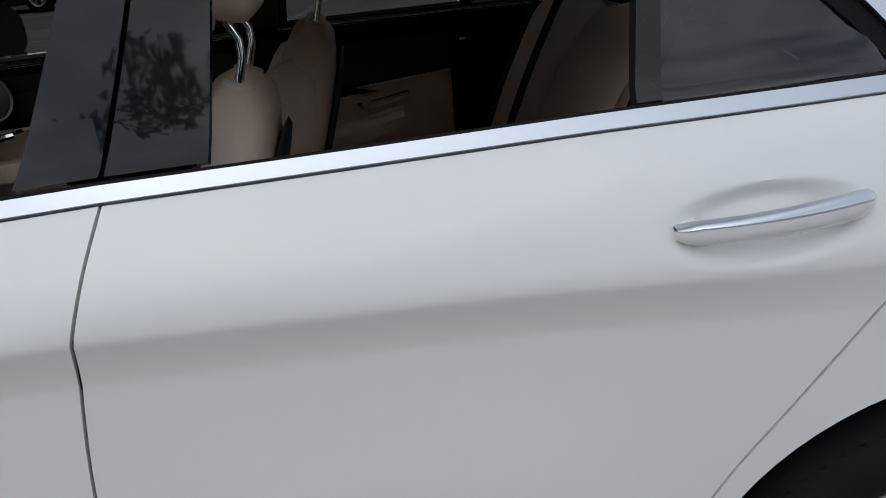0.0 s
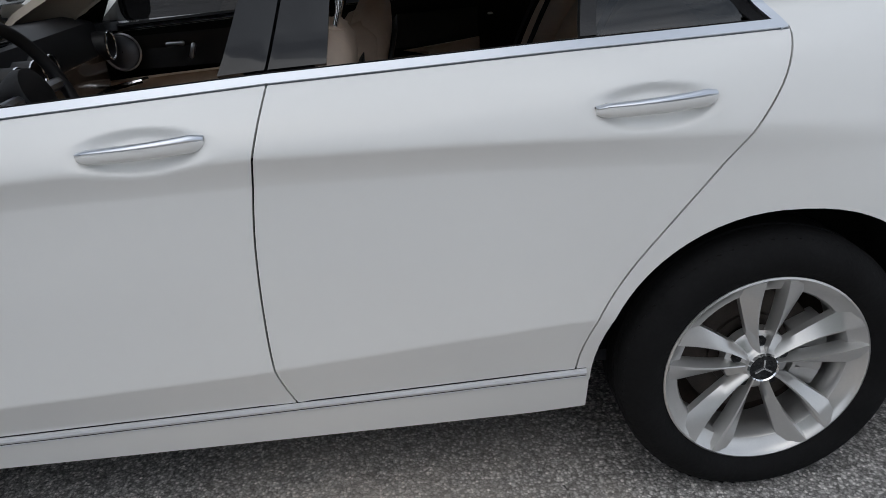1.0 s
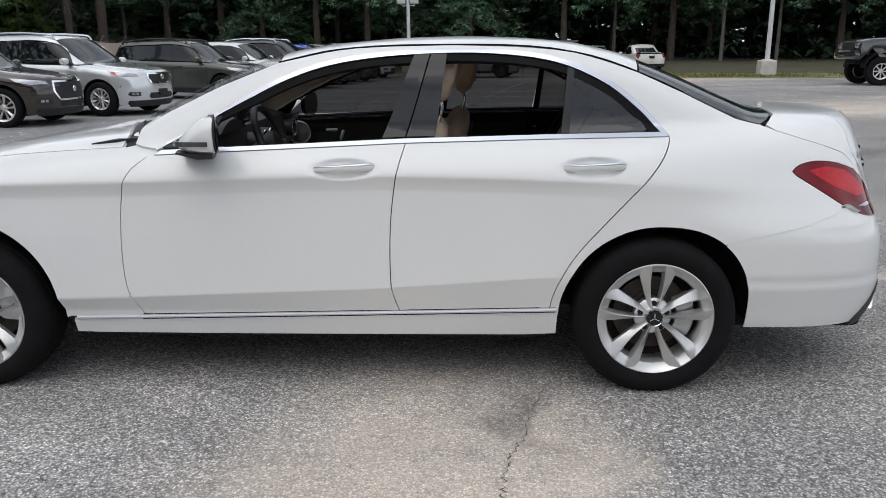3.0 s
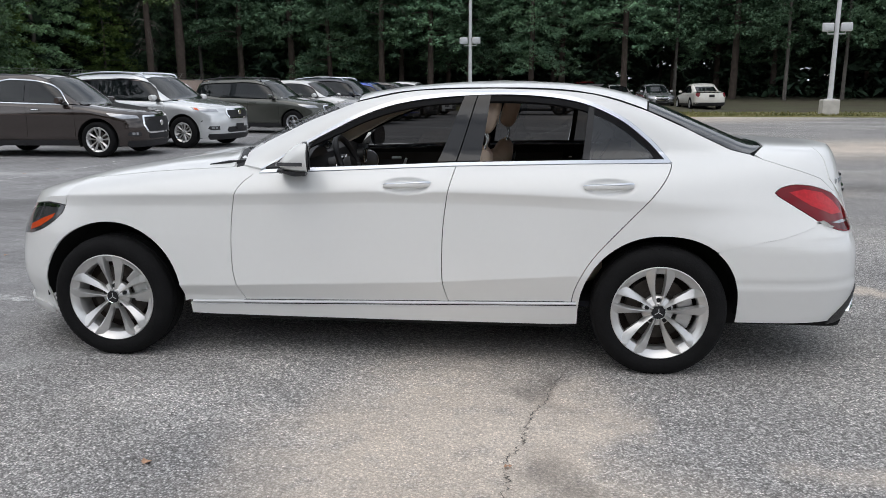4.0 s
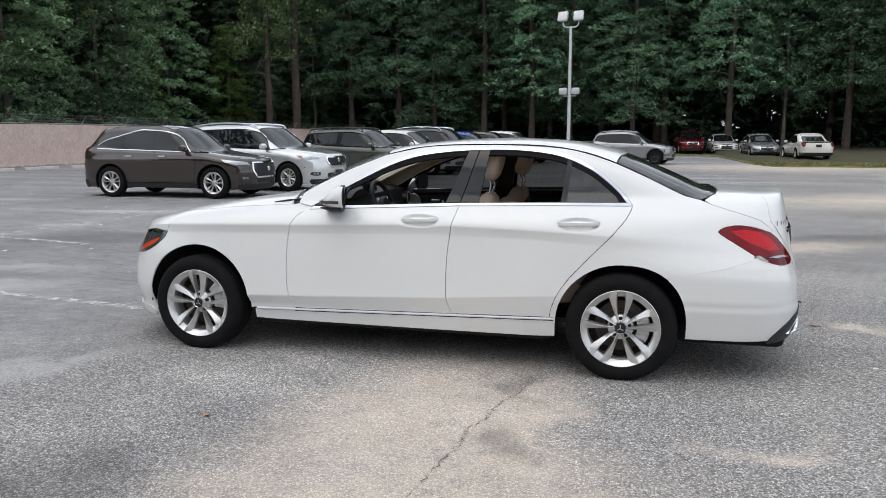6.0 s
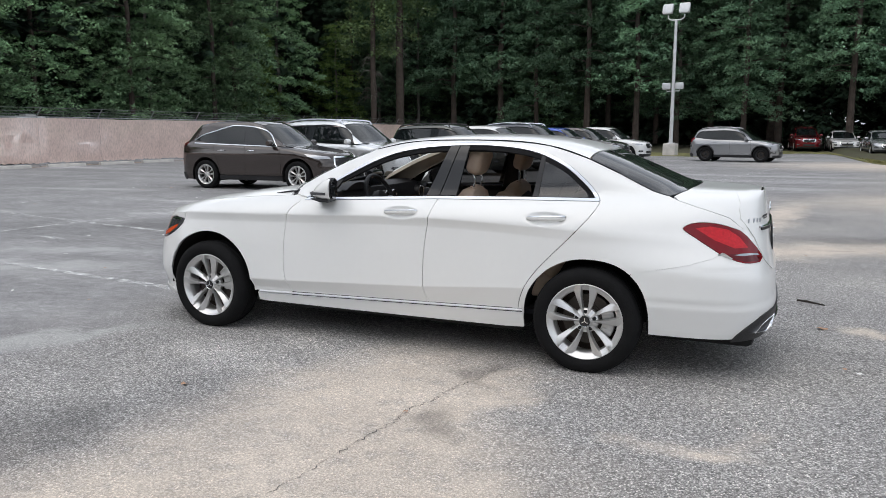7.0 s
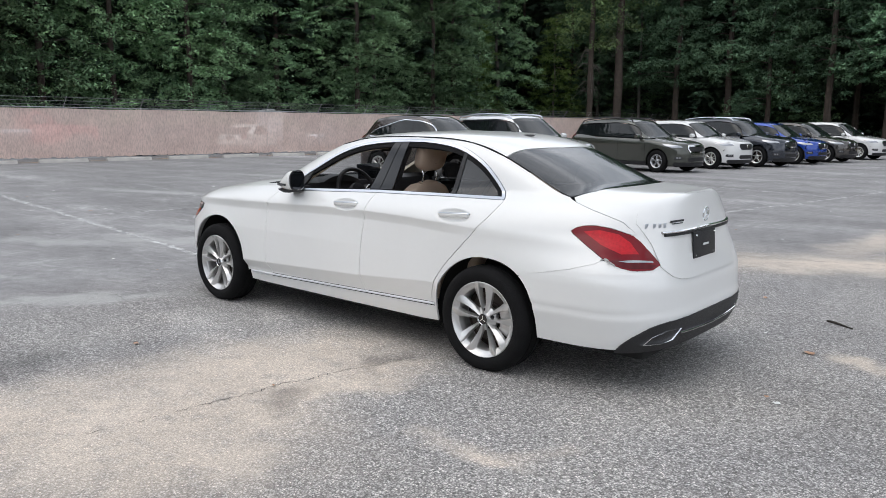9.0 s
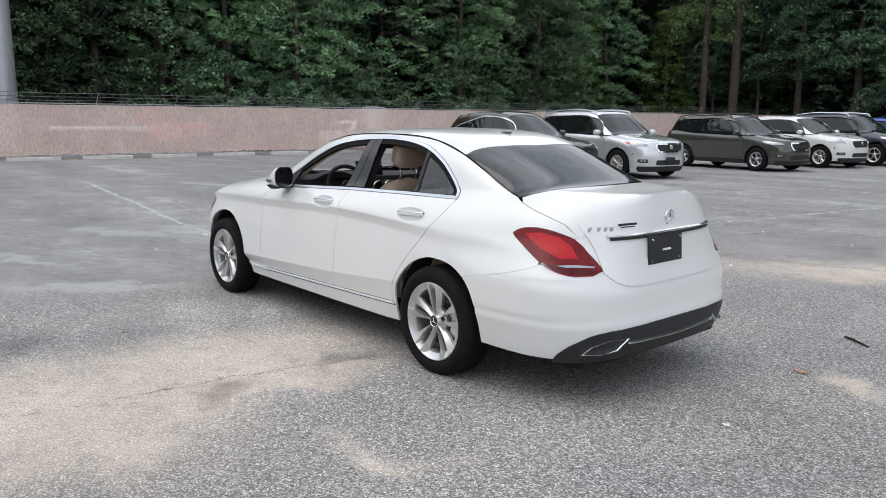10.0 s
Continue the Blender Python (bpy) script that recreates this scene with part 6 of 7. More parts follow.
for i, (pts, w) in enumerate(CRACK_LINES):
    dense = curve_pts(pts, 18)
    rnd = random.Random(40 + i)
    ob = link("pavement_crack", strip(dense, [w * rnd.choice((.05, .15, .3, .5)) for _ in dense], .0025, w * .9, 60 + i), CRACK, smooth=False)
    tagged(ob, "dark crack in the asphalt", "crack", kind="structure")


def line_paint():
    m = material("worn_line_paint", (.70, .70, .69), .8, vary=.2, scale=6)
    nt = m.node_tree
    b = nt.nodes["Principled BSDF"]
    n, r = nt.nodes.new("ShaderNodeTexNoise"), nt.nodes.new("ShaderNodeMapRange")
    tc = nt.nodes.new("ShaderNodeTexCoord")
    n.inputs["Scale"].default_value, n.inputs["Detail"].default_value, n.inputs["Roughness"].default_value = 9, 8, .8
    r.inputs["From Min"].default_value, r.inputs["From Max"].default_value, r.inputs["To Max"].default_value = .42, .60, .86
    nt.links.new(tc.outputs["Object"], n.inputs["Vector"])
    nt.links.new(n.outputs["Fac"], r.inputs["Value"])
    nt.links.new(r.outputs["Result"], b.inputs["Alpha"])
    return m


LINE = line_paint()
BAY_LINES = (((-14.9, 1.62), (-2.55, .10)), ((-8.15, 1.15), (-7.2, 9.4)), ((-13.7, 7.55), (-7.3, 6.9)), ((-13.7, 4.85), (-5.8, 3.28)), ((-7.05, 2.25), (-6.44, 2.07)), ((-13.8, 10.6), (-9.6, 10.2)),
             ((-1.1, 6.3), (2.9, 28.8)), ((-2.3, 8.52), (-.7, 8.23)), ((-5.1, 12.0), (-.15, 10.5)), ((-4.4, 14.6), (.35, 13.1)), ((-3.2, 17), (.95, 15.6)), ((-3, 20.2), (1.5, 18.6)), ((-2.4, 23.4), (2.0, 21.7)), ((-1.9, 26.6), (2.5, 24.9)), ((3.6, 31), (5.0, 39)))
for i, (a, b) in enumerate(BAY_LINES):
    k = int(math.dist(a, b) / 1.3) + 2
    ob = link("parking_line", strip([(a[0] + (b[0] - a[0]) * j / k, a[1] + (b[1] - a[1]) * j / k) for j in range(k + 1)], .12, .005, .006, 80 + i), LINE, smooth=False)
    tagged(ob, "faded white parking bay line", "marking", kind="structure")

# twig and litter
TWIG = material("dark_twig", (.03, .025, .02), .9, vary=.3, scale=40)
tw = link("twig", tube(bmesh.new(), [(2.70, 1.835, .008), (2.77, 1.79, .012), (2.84, 1.745, .009), (2.905, 1.70, .008)], .008, 6, taper=[1, 1.2, .9, .6]), TWIG)
tagged(tw, "thin dark twig lying on the asphalt", "twig")
LEAF_DRY = material("dry_leaf", (.42, .25, .16), .8, vary=.3, scale=60)
PAPER = material("pale_litter", (.70, .70, .68), .8, vary=.1, scale=60)


def scrap(x, y, r, mat, name, label, seed):
    rnd = random.Random(seed)
    bm = bmesh.new()
    c = bm.verts.new((x, y, .012))
    ring = [bm.verts.new((x + r * math.cos(a) * rnd.uniform(.6, 1.1), y + r * .7 * math.sin(a) * rnd.uniform(.6, 1.1), .004 + rnd.uniform(0, .012))) for a in np.linspace(0, 2 * math.pi, 8, endpoint=False)]
    for i in range(8):
        bm.faces.new((c, ring[i], ring[(i + 1) % 8]))
    tagged(link(name, bm, mat, smooth=False), label, "litter", "litter on the asphalt")


scrap(2.84, .85, .05, LEAF_DRY, "dry_leaf", "small dry brown leaf on the asphalt", 1)
scrap(2.97, -.25, .022, PAPER, "paper_scrap", "tiny pale scrap of paper on asphalt", 2)
rnd = random.Random(9)
for i in range(120):
    x, y = rnd.uniform(-14, 5), rnd.uniform(-3.2, 12)
    if -2.5 < x < 2.6 and -1.0 < y < 1.0:
        continue
    scrap(x, y, rnd.uniform(.008, .03) * (1 + max(0, -x - 3) * .12), PAPER if rnd.random() < .6 else LEAF_DRY, "paper_scrap" if rnd.random() < .6 else "leaf_scrap", "tiny pale fleck of litter on asphalt", 100 + i)

# ---- grass verge with its kerb ----
GRASS = material("grass", (.10, .125, .03), .95, vary=.35, scale=.8, bump=.6, bump_scale=30, tint2=(.19, .17, .07))
SOIL = material("leaf_litter_soil", (.10, .075, .05), .95, vary=.4, scale=.5, bump=.5, bump_scale=12, tint2=(.055, .06, .03))
verge_edge = [(-40, 46), (-12, 44.5), (-4.5, 43.3), (1.0, 43.2), (4.0, 52.0), (6.4, 50), (7.2, 34), (10, 32.6), (15.2, 31.8), (24, 30.4), (36, 28), (60, 25)]
edge = curve_pts(verge_edge, 8)
bm = bmesh.new()
rows = []
rndv = random.Random(3)
for j, (dy, dz) in enumerate(((0, 0.004), (.05, .035), (.35, .045), (2, .055), (5, .07), (9, .09), (16, .25), (60, 1.2))):
    rows.append([bm.verts.new((x, y + dy, dz + (rndv.uniform(-.02, .03) if j > 2 else 0))) for x, y in edge])
for a, b in zip(rows, rows[1:]):
    for i in range(len(a) - 1):
        f = bm.faces.new((a[i], a[i + 1], b[i + 1], b[i]))
        f.material_index = 1 if b in rows[5:] else 0
bmesh.ops.recalc_face_normals(bm, faces=bm.faces)
verge = link("grass_verge", bm, [GRASS, SOIL])
tagged(verge, "short patchy grass verge before the woods", "grass", kind="structure")
bm = bmesh.new()
rnd = random.Random(21)
for _ in range(9000):
    i = rnd.randrange(len(edge) - 1)
    if edge[i][0] < 6.9:
        continue
    k = rnd.random()
    x = edge[i][0] + (edge[i + 1][0] - edge[i][0]) * k
    y = edge[i][1] + (edge[i + 1][1] - edge[i][1]) * k + abs(rnd.gauss(0, 2.6))
    h, a = rnd.uniform(.04, .12), rnd.uniform(0, 6.3)
    z = .05
    vs = [bm.verts.new((x + .05 * math.cos(a), y + .05 * math.sin(a), z)), bm.verts.new((x - .05 * math.cos(a), y - .05 * math.sin(a), z)), bm.verts.new((x + rnd.uniform(-.05, .05), y + rnd.uniform(-.05, .05), z + h))]
    bm.faces.new(vs)
tagged(link("grass_tufts", bm, GRASS, smooth=False), "rough tufts of grass", "grass", kind="stuff")

# ---- fence with privacy mesh ----
FENCE_X = lambda y: -27.0 + .055 * y


def mesh_cloth():
    m = material("tan_privacy_mesh", (.92, .71, .635), .8, vary=.10, scale=1.3)
    nt = m.node_tree
    b = nt.nodes["Principled BSDF"]
    tc = nt.nodes.new("ShaderNodeTexCoord")
    mp = nt.nodes.new("ShaderNodeMapping")
    mp.inputs["Scale"].default_value = (24, 24, 7)
    n, r = nt.nodes.new("ShaderNodeTexNoise"), nt.nodes.new("ShaderNodeMapRange")
    n.inputs["Scale"].default_value, n.inputs["Detail"].default_value = 1.0, 5
    r.inputs["From Min"].default_value, r.inputs["From Max"].default_value = .3, .6
    r.inputs["To Min"].default_value, r.inputs["To Max"].default_value = .56, .77
    nt.links.new(tc.outputs["Object"], mp.inputs["Vector"])
    nt.links.new(mp.outputs["Vector"], n.inputs["Vector"])
    nt.links.new(n.outputs["Fac"], r.inputs["Value"])
    nt.links.new(r.outputs["Result"], b.inputs["Alpha"])
    return m


CLOTH = mesh_cloth()
GALV = material("galvanised_steel", (.42, .43, .44), .45, .8, vary=.12, scale=8)
WIRE = material("dull_wire", (.16, .17, .17), .5, .7, vary=.2, scale=8)
CONCRETE = material("pale_concrete", (.54, .515, .48), .9, vary=.16, scale=3, bump=.4, bump_scale=40)
fence = thing("privacy_fence", "tan mesh privacy fence topped with barbed wire", "fence")
rnd = random.Random(5)
ys = np.arange(-22, 62, 3.05)
for i, y in enumerate(ys):
    x = FENCE_X(y)
    part("fence_post", tube(bmesh.new(), [(x - .05, y, 0), (x - .05, y, 2.15)], .032, 8), GALV, fence)
    part("wire_arm", tube(bmesh.new(), [(x - .05, y, 2.12), (x + .22, y + .02, 2.50)], .017, 6), GALV, fence, "slanting barbed wire arm")
    if i + 1 < len(ys):
        bm = bmesh.new()
        y1 = ys[i + 1]
        cols, rws = 26, 8
        sag = rnd.uniform(.0, .03)
        g = [[bm.verts.new((FENCE_X(y + (y1 - y) * u / cols) + .012 * math.sin(u * 2.4 + i) * math.sin(math.pi * v / rws), y + (y1 - y) * u / cols, .16 + (2.06 - sag * math.sin(math.pi * u / cols) - .16) * v / rws + (rnd.uniform(-.03, .03) if v == 0 else 0))) for u in range(cols + 1)] for v in range(rws + 1)]
        for v in range(rws):
            for u in range(cols):
                bm.faces.new((g[v][u], g[v][u + 1], g[v + 1][u + 1], g[v + 1][u]))
        part("mesh_panel", bm, CLOTH, fence, "tan woven mesh sheet")
for dx, z in ((-.05, 2.10), (-.05, .12)):
    part("fence_rail", tube(bmesh.new(), [(FENCE_X(y) + dx, y, z) for y in ys], .022, 6), GALV, fence)
for k in (.25, .6, .95):
    part("barbed_wire", tube(bmesh.new(), [(FENCE_X(y) - .05 + .27 * k, y, 2.12 + .38 * k - (.015 if j % 2 else 0)) for j, y in enumerate(np.arange(-22, 62, 1.525))], .011, 5), WIRE, fence)
LITTER = material("brown_leaf_litter", (.16, .105, .07), .95, vary=.5, scale=3, bump=.6, bump_scale=20, tint2=(.34, .25, .18))
tagged(link("leaf_drift", strip([(FENCE_X(y) + .28, y) for y in np.arange(-20, 45, .5)], .42, .008, .10, 15), LITTER, smooth=False), "drift of brown leaf litter along the fence foot", "leaf litter", kind="stuff")
rnd = random.Random(8)
base = None
for i, y in enumerate(np.arange(-20, 40, 2.55)):
    x = FENCE_X(y) + .75 + rnd.uniform(-.08, .08)
    m = pose(x, y, 0, 0, 0, rnd.uniform(-3, 3) - 5)
    if base is None:
        base = thing("wheel_stop", "weathered pale concrete wheel stop on asphalt", "wheel stop", "wheel stops along the fence")
        part("stop_block", loft(bmesh.new(), [[(xx, yy, zz) for xx, zz in ((-.09, 0), (.09, 0), (.065, .11), (.04, .13), (-.04, .13), (-.065, .11))] for yy in (-.9, -.88, -.3, .3, .88, .9)]), CONCRETE, base)
        base.matrix_basis = m
    else:
        copy_thing(base, m)

# ---- lamp posts ----
WHITE_METAL = material("white_painted_steel", (.62, .63, .64), .45, .1, vary=.08, scale=5)
LENS = material("floodlight_lens", (.55, .57, .58), .2, 0, .5, vary=.1, scale=30)


def lamp_post(x, y, h, turn):
    p = thing("lamp_post", "white steel lamp post with floodlights on a concrete base", "street lamp", "lamp posts of the lot")
    part("concrete_base", loft(bmesh.new(), [[(s_ * w * a, t_ * w * a, z) for s_, t_ in ((-1, -1), (1, -1), (1, 1), (-1, 1))] for w, a, z in ((.375, 1, 0), (.37, 1, .72), (.33, 1, .77))]), CONCRETE, p, smooth=False)
    part("base_plate", boxed((0, 0, .78), (.40, .40, .05), .01), WHITE_METAL, p)
    part("pole", tube(bmesh.new(), [(0, 0, .75), (0, 0, h * .5), (0, 0, h)], .11, 12, taper=[1.1, .95, .8]), WHITE_METAL, p)
    part("cross_arm", tube(bmesh.new(), [(-.5, 0, h + .32), (-.48, 0, h + .12), (-.3, 0, h), (.3, 0, h), (.48, 0, h + .12), (.5, 0, h + .32)], .045, 8), WHITE_METAL, p)
    for sx_ in (-.5, .5):
        hd = part("floodlight", boxed((sx_, -.06, h + .66), (.62, .24, .60), .05, Euler((radians(-22), 0, radians(8 * sx_))).to_matrix()), WHITE_METAL, p)
        part("lens", boxed((sx_, -.185, h + .615), (.52, .03, .50), .02, Euler((radians(-22), 0, radians(8 * sx_))).to_matrix()), LENS, hd)
    for sx_ in (-.40, .40):
        hd = part("low_floodlight", boxed((sx_, -.05, h * .52), (.50, .22, .40), .05), WHITE_METAL, p)
        part("lens", boxed((sx_, -.165, h * .52), (.42, .02, .31), .01), LENS, hd)
    part("low_arm", tube(bmesh.new(), [(-.40, 0, h * .52 - .18), (-.38, 0, h * .52 - .30), (.38, 0, h * .52 - .30), (.40, 0, h * .52 - .18)], .035, 6), WHITE_METAL, p)
    p.matrix_basis = pose(x, y, 0, 0, 0, turn)
    return p


lamp_post(-3.1, 43.7, 8.2, -10)
lamp_post(15.0, 34.2, 7.9, -6)
mono = thing("steel_pylon", "thick galvanised steel pole standing behind the fence", "pole")
part("shaft", tube(bmesh.new(), [(0, 0, 0), (0, 0, 6), (0, 0, 18)], .50, 24, taper=[1, .93, .75]), GALV, mono)
part("flange", tube(bmesh.new(), [(0, 0, 0), (0, 0, .06)], .72, 24), GALV, mono)
mono.matrix_basis = pose(-29.0, 2.7, 0)
# ---- woods ----
def leaf_material(name, a, b):
    m = material(name, a, .8, vary=.14, scale=.35, spec=.12, tint2=b)
    nt = m.node_tree
    bs = nt.nodes["Principled BSDF"]
    oi = nt.nodes.new("ShaderNodeNewGeometry")
    hs = nt.nodes.new("ShaderNodeHueSaturation")
    mr = nt.nodes.new("ShaderNodeMapRange")
    mr.inputs["To Min"].default_value, mr.inputs["To Max"].default_value = .9, 1.12
    nt.links.new(oi.outputs["Random Per Island"], mr.inputs["Value"])
    src = bs.inputs["Base Color"].links[0].from_socket
    nt.links.new(src, hs.inputs["Color"])
    ob_i = nt.nodes.new("ShaderNodeObjectInfo")
    m2, mu = nt.nodes.new("ShaderNodeMapRange"), nt.nodes.new("ShaderNodeMath")
    m2.inputs["To Min"].default_value, m2.inputs["To Max"].default_value = .5, 1.75
    mu.operation = "MULTIPLY"
    nt.links.new(ob_i.outputs["Random"], m2.inputs["Value"])
    nt.links.new(mr.outputs["Result"], mu.inputs[0])
    nt.links.new(m2.outputs["Result"], mu.inputs[1])
    nt.links.new(mu.outputs[0], hs.inputs["Value"])
    nt.links.new(hs.outputs["Color"], bs.inputs["Base Color"])
    return m


LEAVES = [leaf_material("leaves_deep", (.122, .230, .152), (.212, .352, .204)), leaf_material("leaves_mid", (.146, .258, .146), (.238, .372, .186)), leaf_material("leaves_bright", (.135, .235, .072), (.225, .335, .10)), leaf_material("pine_needles", (.12, .19, .085), (.19, .27, .115))]
BARK = material("brown_bark", (.072, .055, .046), .95, vary=.35, scale=3, bump=.9, bump_scale=14)
BARK_GREY = material("grey_bark", (.14, .128, .115), .95, vary=.3, scale=3, bump=.8, bump_scale=14)


def leaf_cloud(clumps, size, rnd, per, flat=.32):
    """Many small leaves, in flattened sprays round the clump centres, shaded as rounded clumps."""
    rs = np.random.RandomState(rnd.randrange(1 << 30))
    c = np.repeat(np.array(clumps, float), per, axis=0)
    k = len(c)
    a, q, r = rs.uniform(0, 6.283, k), np.sqrt(rs.rand(k)), c[:, 3]
    tip = np.repeat(rs.uniform(-.22, .22, (len(clumps), 2)), per, axis=0)
    dx, dy = r * q * np.cos(a), r * q * np.sin(a)
    p = np.stack([c[:, 0] + dx, c[:, 1] + dy, c[:, 2] + rs.normal(0, .5, k) * flat * r - .38 * r * q * q + tip[:, 0] * dx + tip[:, 1] * dy], 1)
    s_ = (size * rs.uniform(.6, 1.35, k))[:, None]
    t, tilt = rs.uniform(0, 6.283, k), rs.normal(0, .4, k)
    u = np.stack([np.cos(t), np.sin(t), rs.normal(-.4, .3, k)], 1)
    w = np.stack([-np.sin(t) * np.cos(tilt), np.cos(t) * np.cos(tilt), np.sin(tilt)], 1)
    out = np.stack([dx / r, dy / r, (p[:, 2] - c[:, 2]) / r + .42], 1) + rs.normal(0, .16, (k, 3))
    out /= np.linalg.norm(out, axis=1)[:, None] + 1e-6
    side = (np.einsum("ij,ij->i", np.cross(u, w), out) < 0)[:, None]
    w = np.where(side, -w, w)
    v = np.stack([p - .42 * s_ * w, p + s_ * u, p + .42 * s_ * w], 1).reshape(-1, 3)
    f = np.arange(3 * k).reshape(-1, 3)
    return v.tolist(), f.tolist(), np.repeat(out, 3, axis=0).tolist()


def crown(name, parent, clouds, mat):
    """One mesh of leaves from several clouds."""
    v, f, nr = [], [], []
    for cv, cf, cn in clouds:
        n0 = len(v)
        v += cv
        f += [tuple(i + n0 for i in q) for q in cf]
        nr += cn
    me = bpy.data.meshes.new(name)
    me.from_pydata(v, [], f)
    me.normals_split_custom_set_from_vertices(nr)
    me.materials.append(mat)
    ob = new(name, me)
    if parent:
        ob.parent = parent
    return ob


def tree(seed, h, trunk_r, low, spread, boughs, leaf, bark, per=46, size=.13, lean=0.0, full=12.0):
    """A tall woodland tree: tapered trunk, spreading boughs, and leaf sprays along them from height low upwards; the top,
    far above, in coarser sprays."""
    rnd = random.Random(seed)
    t = thing("tree", "tall leafy green woodland tree", "tree", "trees of the woods")
    sway = [(lean * k + rnd.uniform(-.12, .12) * k, rnd.uniform(-.12, .12) * k) for k in np.linspace(0, 1, 7)]
    axis = [(sx_ * h * .12, sy_ * h * .12, h * k) for (sx_, sy_), k in zip(sway, np.linspace(0, 1, 7))]
    part("trunk", tube(bmesh.new(), axis, trunk_r, 9, taper=[1.25, 1, .88, .75, .6, .4, .15]), bark, t)
    fine, coarse, turn = [], [], rnd.uniform(0, 6.28)
    top = h - .5
    for i in range(boughs):
        k = (i + rnd.random()) / boughs
        z = low + (top - low) * k
        turn += 2.4 + rnd.uniform(-.5, .5)
        reach = spread * (.62 + .38 * math.sin(math.pi * min(1, .15 + k))) * (1 - .5 * max(0, k - .65)) * rnd.uniform(.6, 1.12)
        rise, cut = rnd.uniform(-.05, .34), rnd.uniform(.2, .4)
        o = np.array([np.interp(z, [p[2] for p in axis], [p[j] for p in axis]) for j in (0, 1)])
        d, sd = np.array((math.cos(turn), math.sin(turn))), np.array((-math.sin(turn), math.cos(turn)))
        at = lambda u: np.array((*(o + d * reach * u), z + reach * (rise * u - .42 * u ** 2.6)))
        if i % 3 == 0 and z < full:
            part("limb", tube(bmesh.new(), [tuple(at(u)) for u in (0, .35, .7, .95)], trunk_r * .22, 5, taper=[1, .7, .4, .15]), bark, t)
        n = max(2, int(reach / (.52 if z < full else 1.1)))
        for j in range(n):
            u = cut + (1.03 - cut) * (j + rnd.random()) / n
            for lat in ((-1, 1) if z < full else (rnd.choice((-1, 1)),)):
                wide = reach * .30 * (1.15 - .6 * u) * rnd.uniform(.15, 1.25) * lat
                q = at(u)
                q = (q[0] + sd[0] * wide, q[1] + sd[1] * wide, q[2] - .25 * abs(wide) + rnd.gauss(0, .09))
                (fine if z < full else coarse).append((*q, rnd.uniform(.27, .58) if z < full else rnd.uniform(.9, 1.5)))
    clouds = [leaf_cloud(fine, size, rnd, per)] + ([leaf_cloud(coarse, .5, rnd, 16)] if coarse else [])
    crown("crown", t, clouds, leaf)
    return t


def pine(seed, h, trunk_r, low, bark):
    """A pine with bare hanging dead twigs under a high tuft."""
    rnd = random.Random(seed)
    t = thing("pine_tree", "tall pine with bare dead twigs under its crown", "tree", "trees of the woods")
    part("trunk", tube(bmesh.new(), [(0, 0, 0), (.06, .02, h * .12), (.10, 0, h * .26), (.02, .05, h * .4), (.05, .1, h * .6), (.1, 0, h)], trunk_r, 10, taper=[1.25, .95, 1.0, .84, .8, .3]), bark, t)
    clumps = [(rnd.gauss(0, 1.2), rnd.gauss(0, 1.2), low + rnd.uniform(1.2, 9), rnd.uniform(.6, 1.0)) for _ in range(60)]
    for j in range(44):
        a, z = rnd.uniform(0, 6.283), low + rnd.uniform(-2.6, 1.8)
        L_ = rnd.uniform(.6, 1.5)
        part("dead_twig", tube(bmesh.new(), [(0, 0, z), (L_ * .5 * math.cos(a), L_ * .5 * math.sin(a), z + .1), (L_ * math.cos(a), L_ * math.sin(a), z - rnd.uniform(.3, 1.0))], .03, 4, taper=[1, .6, .2]), BARK_GREY, t)
    crown("crown", t, [leaf_cloud(clumps, .17, rnd, 90, .6)], LEAVES[3])
    return t


# darker copy of the leaves, with the shade of the deep woods in its colour
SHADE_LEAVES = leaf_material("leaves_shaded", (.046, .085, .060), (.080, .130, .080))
kinds = [tree(1, 17, .17, 1.6, 3.7, 74, LEAVES[1], BARK, full=13), tree(2, 19, .20, 3.0, 4.0, 76, LEAVES[0], BARK, full=14.5), tree(3, 15, .15, 1.0, 3.3, 70, LEAVES[1], BARK_GREY, full=13),
         tree(4, 20, .24, 5.0, 4.3, 70, LEAVES[0], BARK, size=.15, full=15), tree(5, 11, .10, .8, 2.7, 64, LEAVES[2], BARK_GREY), tree(6, 18, .13, 4.4, 3.6, 68, LEAVES[0], BARK_GREY, size=.15, full=15),
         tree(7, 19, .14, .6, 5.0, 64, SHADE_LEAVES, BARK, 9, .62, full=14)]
rnd = random.Random(77)
used = set()


def plant(k, x, y, s=1.0, z=0.0):
    m = pose(x, y, z, 0, 0, rnd.uniform(0, 360))
    if k not in used:
        used.add(k)
        kinds[k].matrix_basis = m
        return kinds[k]
    o = copy_thing(kinds[k], m)
    o.scale = (s, s, s * rnd.uniform(.92, 1.1))
    return o


# behind the fence, dense down to the ground
for y in np.arange(-16, 60, 3.9):
    plant(rnd.choice((0, 2, 0, 4, 1, 2)), -38.0 + .06 * y + rnd.uniform(-1.6, 1.4), y + rnd.uniform(-1, 1), rnd.uniform(.85, 1.1))
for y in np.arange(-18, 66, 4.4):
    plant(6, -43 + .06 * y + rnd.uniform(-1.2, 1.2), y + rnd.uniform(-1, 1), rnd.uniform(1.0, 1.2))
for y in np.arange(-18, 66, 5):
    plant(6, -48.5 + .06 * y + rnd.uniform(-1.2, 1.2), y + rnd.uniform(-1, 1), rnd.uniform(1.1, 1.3))
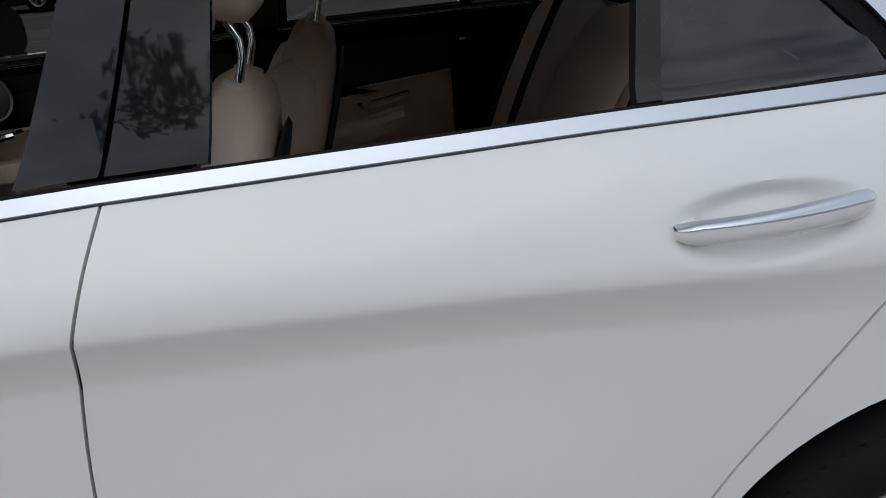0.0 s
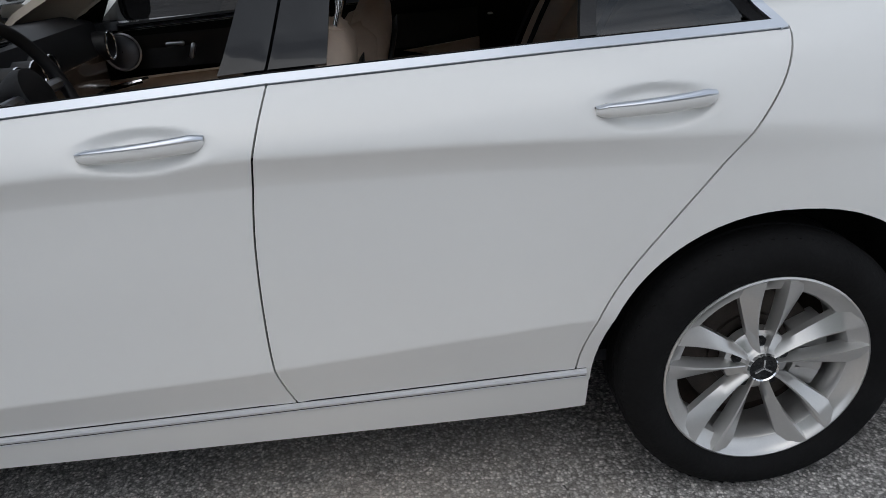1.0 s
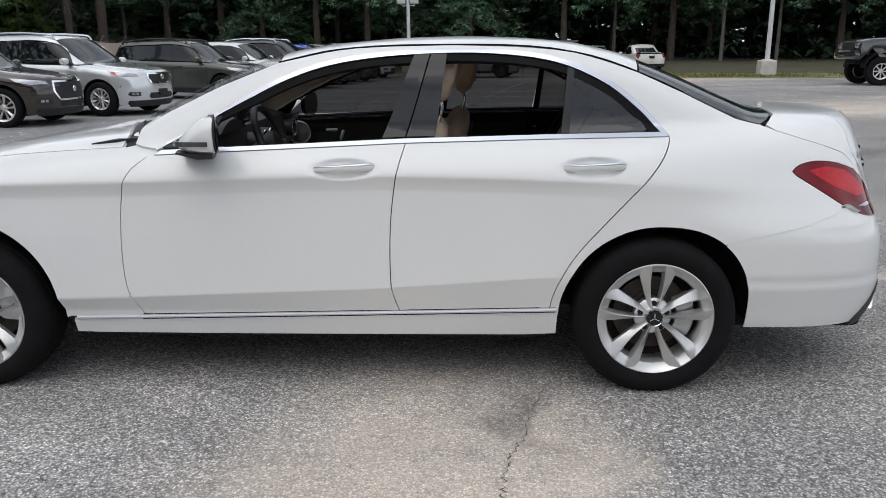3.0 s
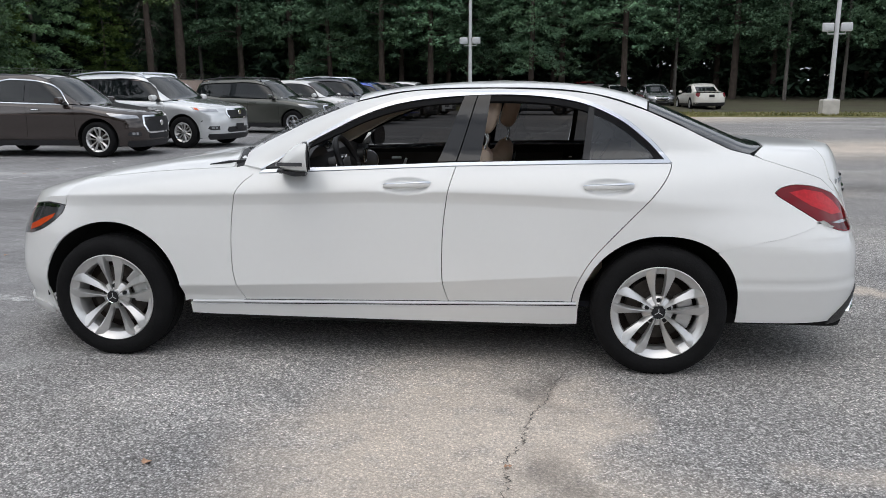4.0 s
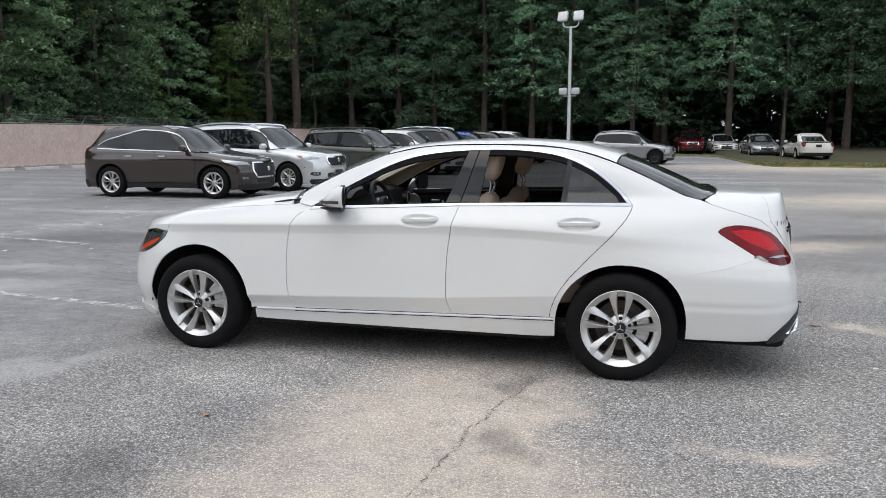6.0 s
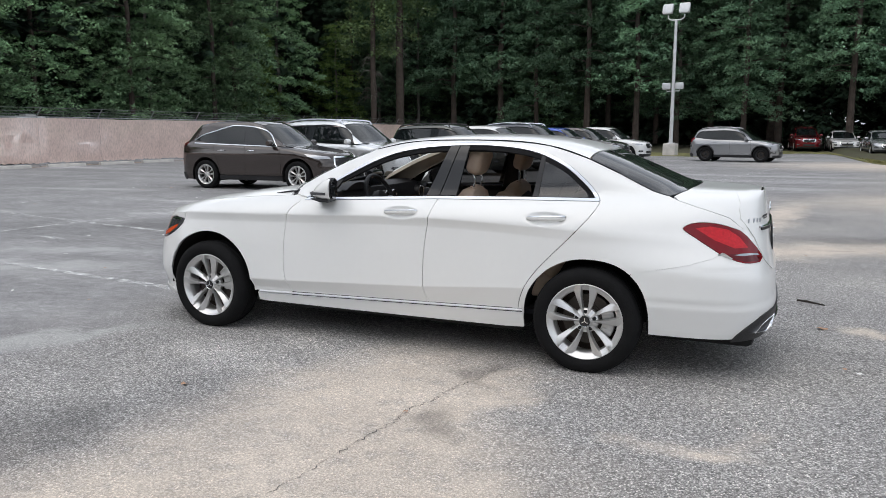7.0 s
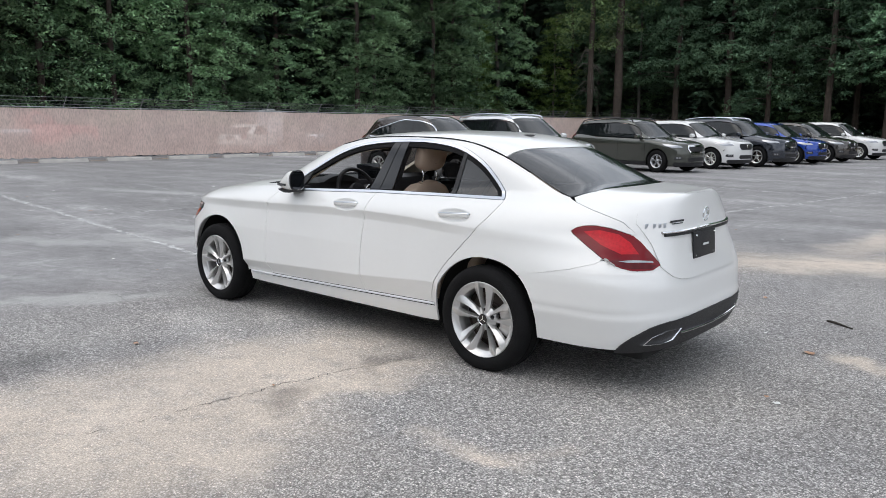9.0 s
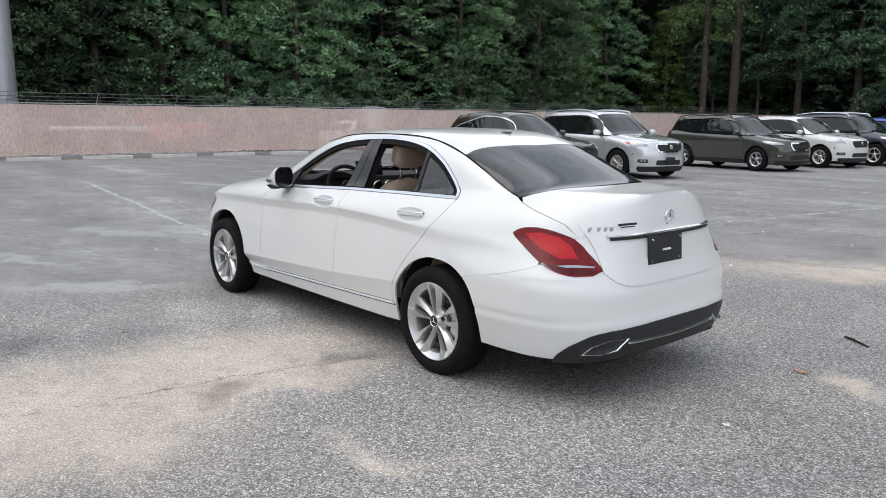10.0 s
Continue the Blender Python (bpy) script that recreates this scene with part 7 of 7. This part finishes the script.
# the far edge of the lot: bare trunks below high crowns
for x in np.arange(-31, 52, 3.9):
    yy = 58.5 - max(0, x - 12) * .34
    plant(rnd.choice((3, 5, 1, 5)) if x > -14 else rnd.choice((0, 1, 3, 5)), x + rnd.uniform(-1, 1), yy + rnd.uniform(-2.2, 1.4), rnd.uniform(.9, 1.12), .3)
for x in np.arange(-34, 58, 4.6):
    yy = 63.5 - max(0, x - 12) * .34
    plant(rnd.choice((3, 1, 6)) if x > -14 else rnd.choice((0, 6)), x + rnd.uniform(-1, 1), yy + rnd.uniform(-1.4, 1.4), rnd.uniform(1.0, 1.2), .5)
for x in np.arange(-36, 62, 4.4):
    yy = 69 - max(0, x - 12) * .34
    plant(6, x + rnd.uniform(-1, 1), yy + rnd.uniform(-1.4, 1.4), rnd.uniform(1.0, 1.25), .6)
# thick growth in the depth of the woods, its shade put into the leaf colour
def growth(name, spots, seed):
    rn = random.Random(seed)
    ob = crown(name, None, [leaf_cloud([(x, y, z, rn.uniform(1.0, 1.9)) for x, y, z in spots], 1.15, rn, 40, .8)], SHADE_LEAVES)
    tagged(ob, "tangled growth deep in the woods, coloured dark for shade", "undergrowth", kind="stuff")


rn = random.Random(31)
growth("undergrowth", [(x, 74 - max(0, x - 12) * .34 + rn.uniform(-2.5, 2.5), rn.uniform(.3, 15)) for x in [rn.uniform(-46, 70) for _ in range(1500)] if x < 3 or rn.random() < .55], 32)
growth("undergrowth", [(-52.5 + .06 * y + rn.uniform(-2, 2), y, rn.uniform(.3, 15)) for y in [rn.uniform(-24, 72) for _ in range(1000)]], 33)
pine(11, 17, .26, 6.6, BARK).matrix_basis = pose(-28.5, 52.0, .2)
pp = pine(12, 18, .36, 9.5, BARK)
pp.matrix_basis = pose(-26.9, 53.8, .2)

# the tree line behind the camera, seen in the gloss of the paint and trim
for x, k, sc in ((-25, 3, 1.22), (-20.5, 1, 1.30), (-16.5, 3, 1.24), (-12.5, 1, 1.27), (-9, 3, 1.20), (-5, 1, 1.26)):
    plant(k, x, -41 + rnd.uniform(-2, 2), sc)
for x in np.arange(-60, 66, 7):
    plant(6, x + rnd.uniform(-1.5, 1.5), -68 + rnd.uniform(-3, 3), rnd.uniform(.85, 1.15))
for x in np.arange(-60, 66, 8):
    plant(6, x + rnd.uniform(-1.5, 1.5), -76 + rnd.uniform(-2, 2), rnd.uniform(.8, 1.1))
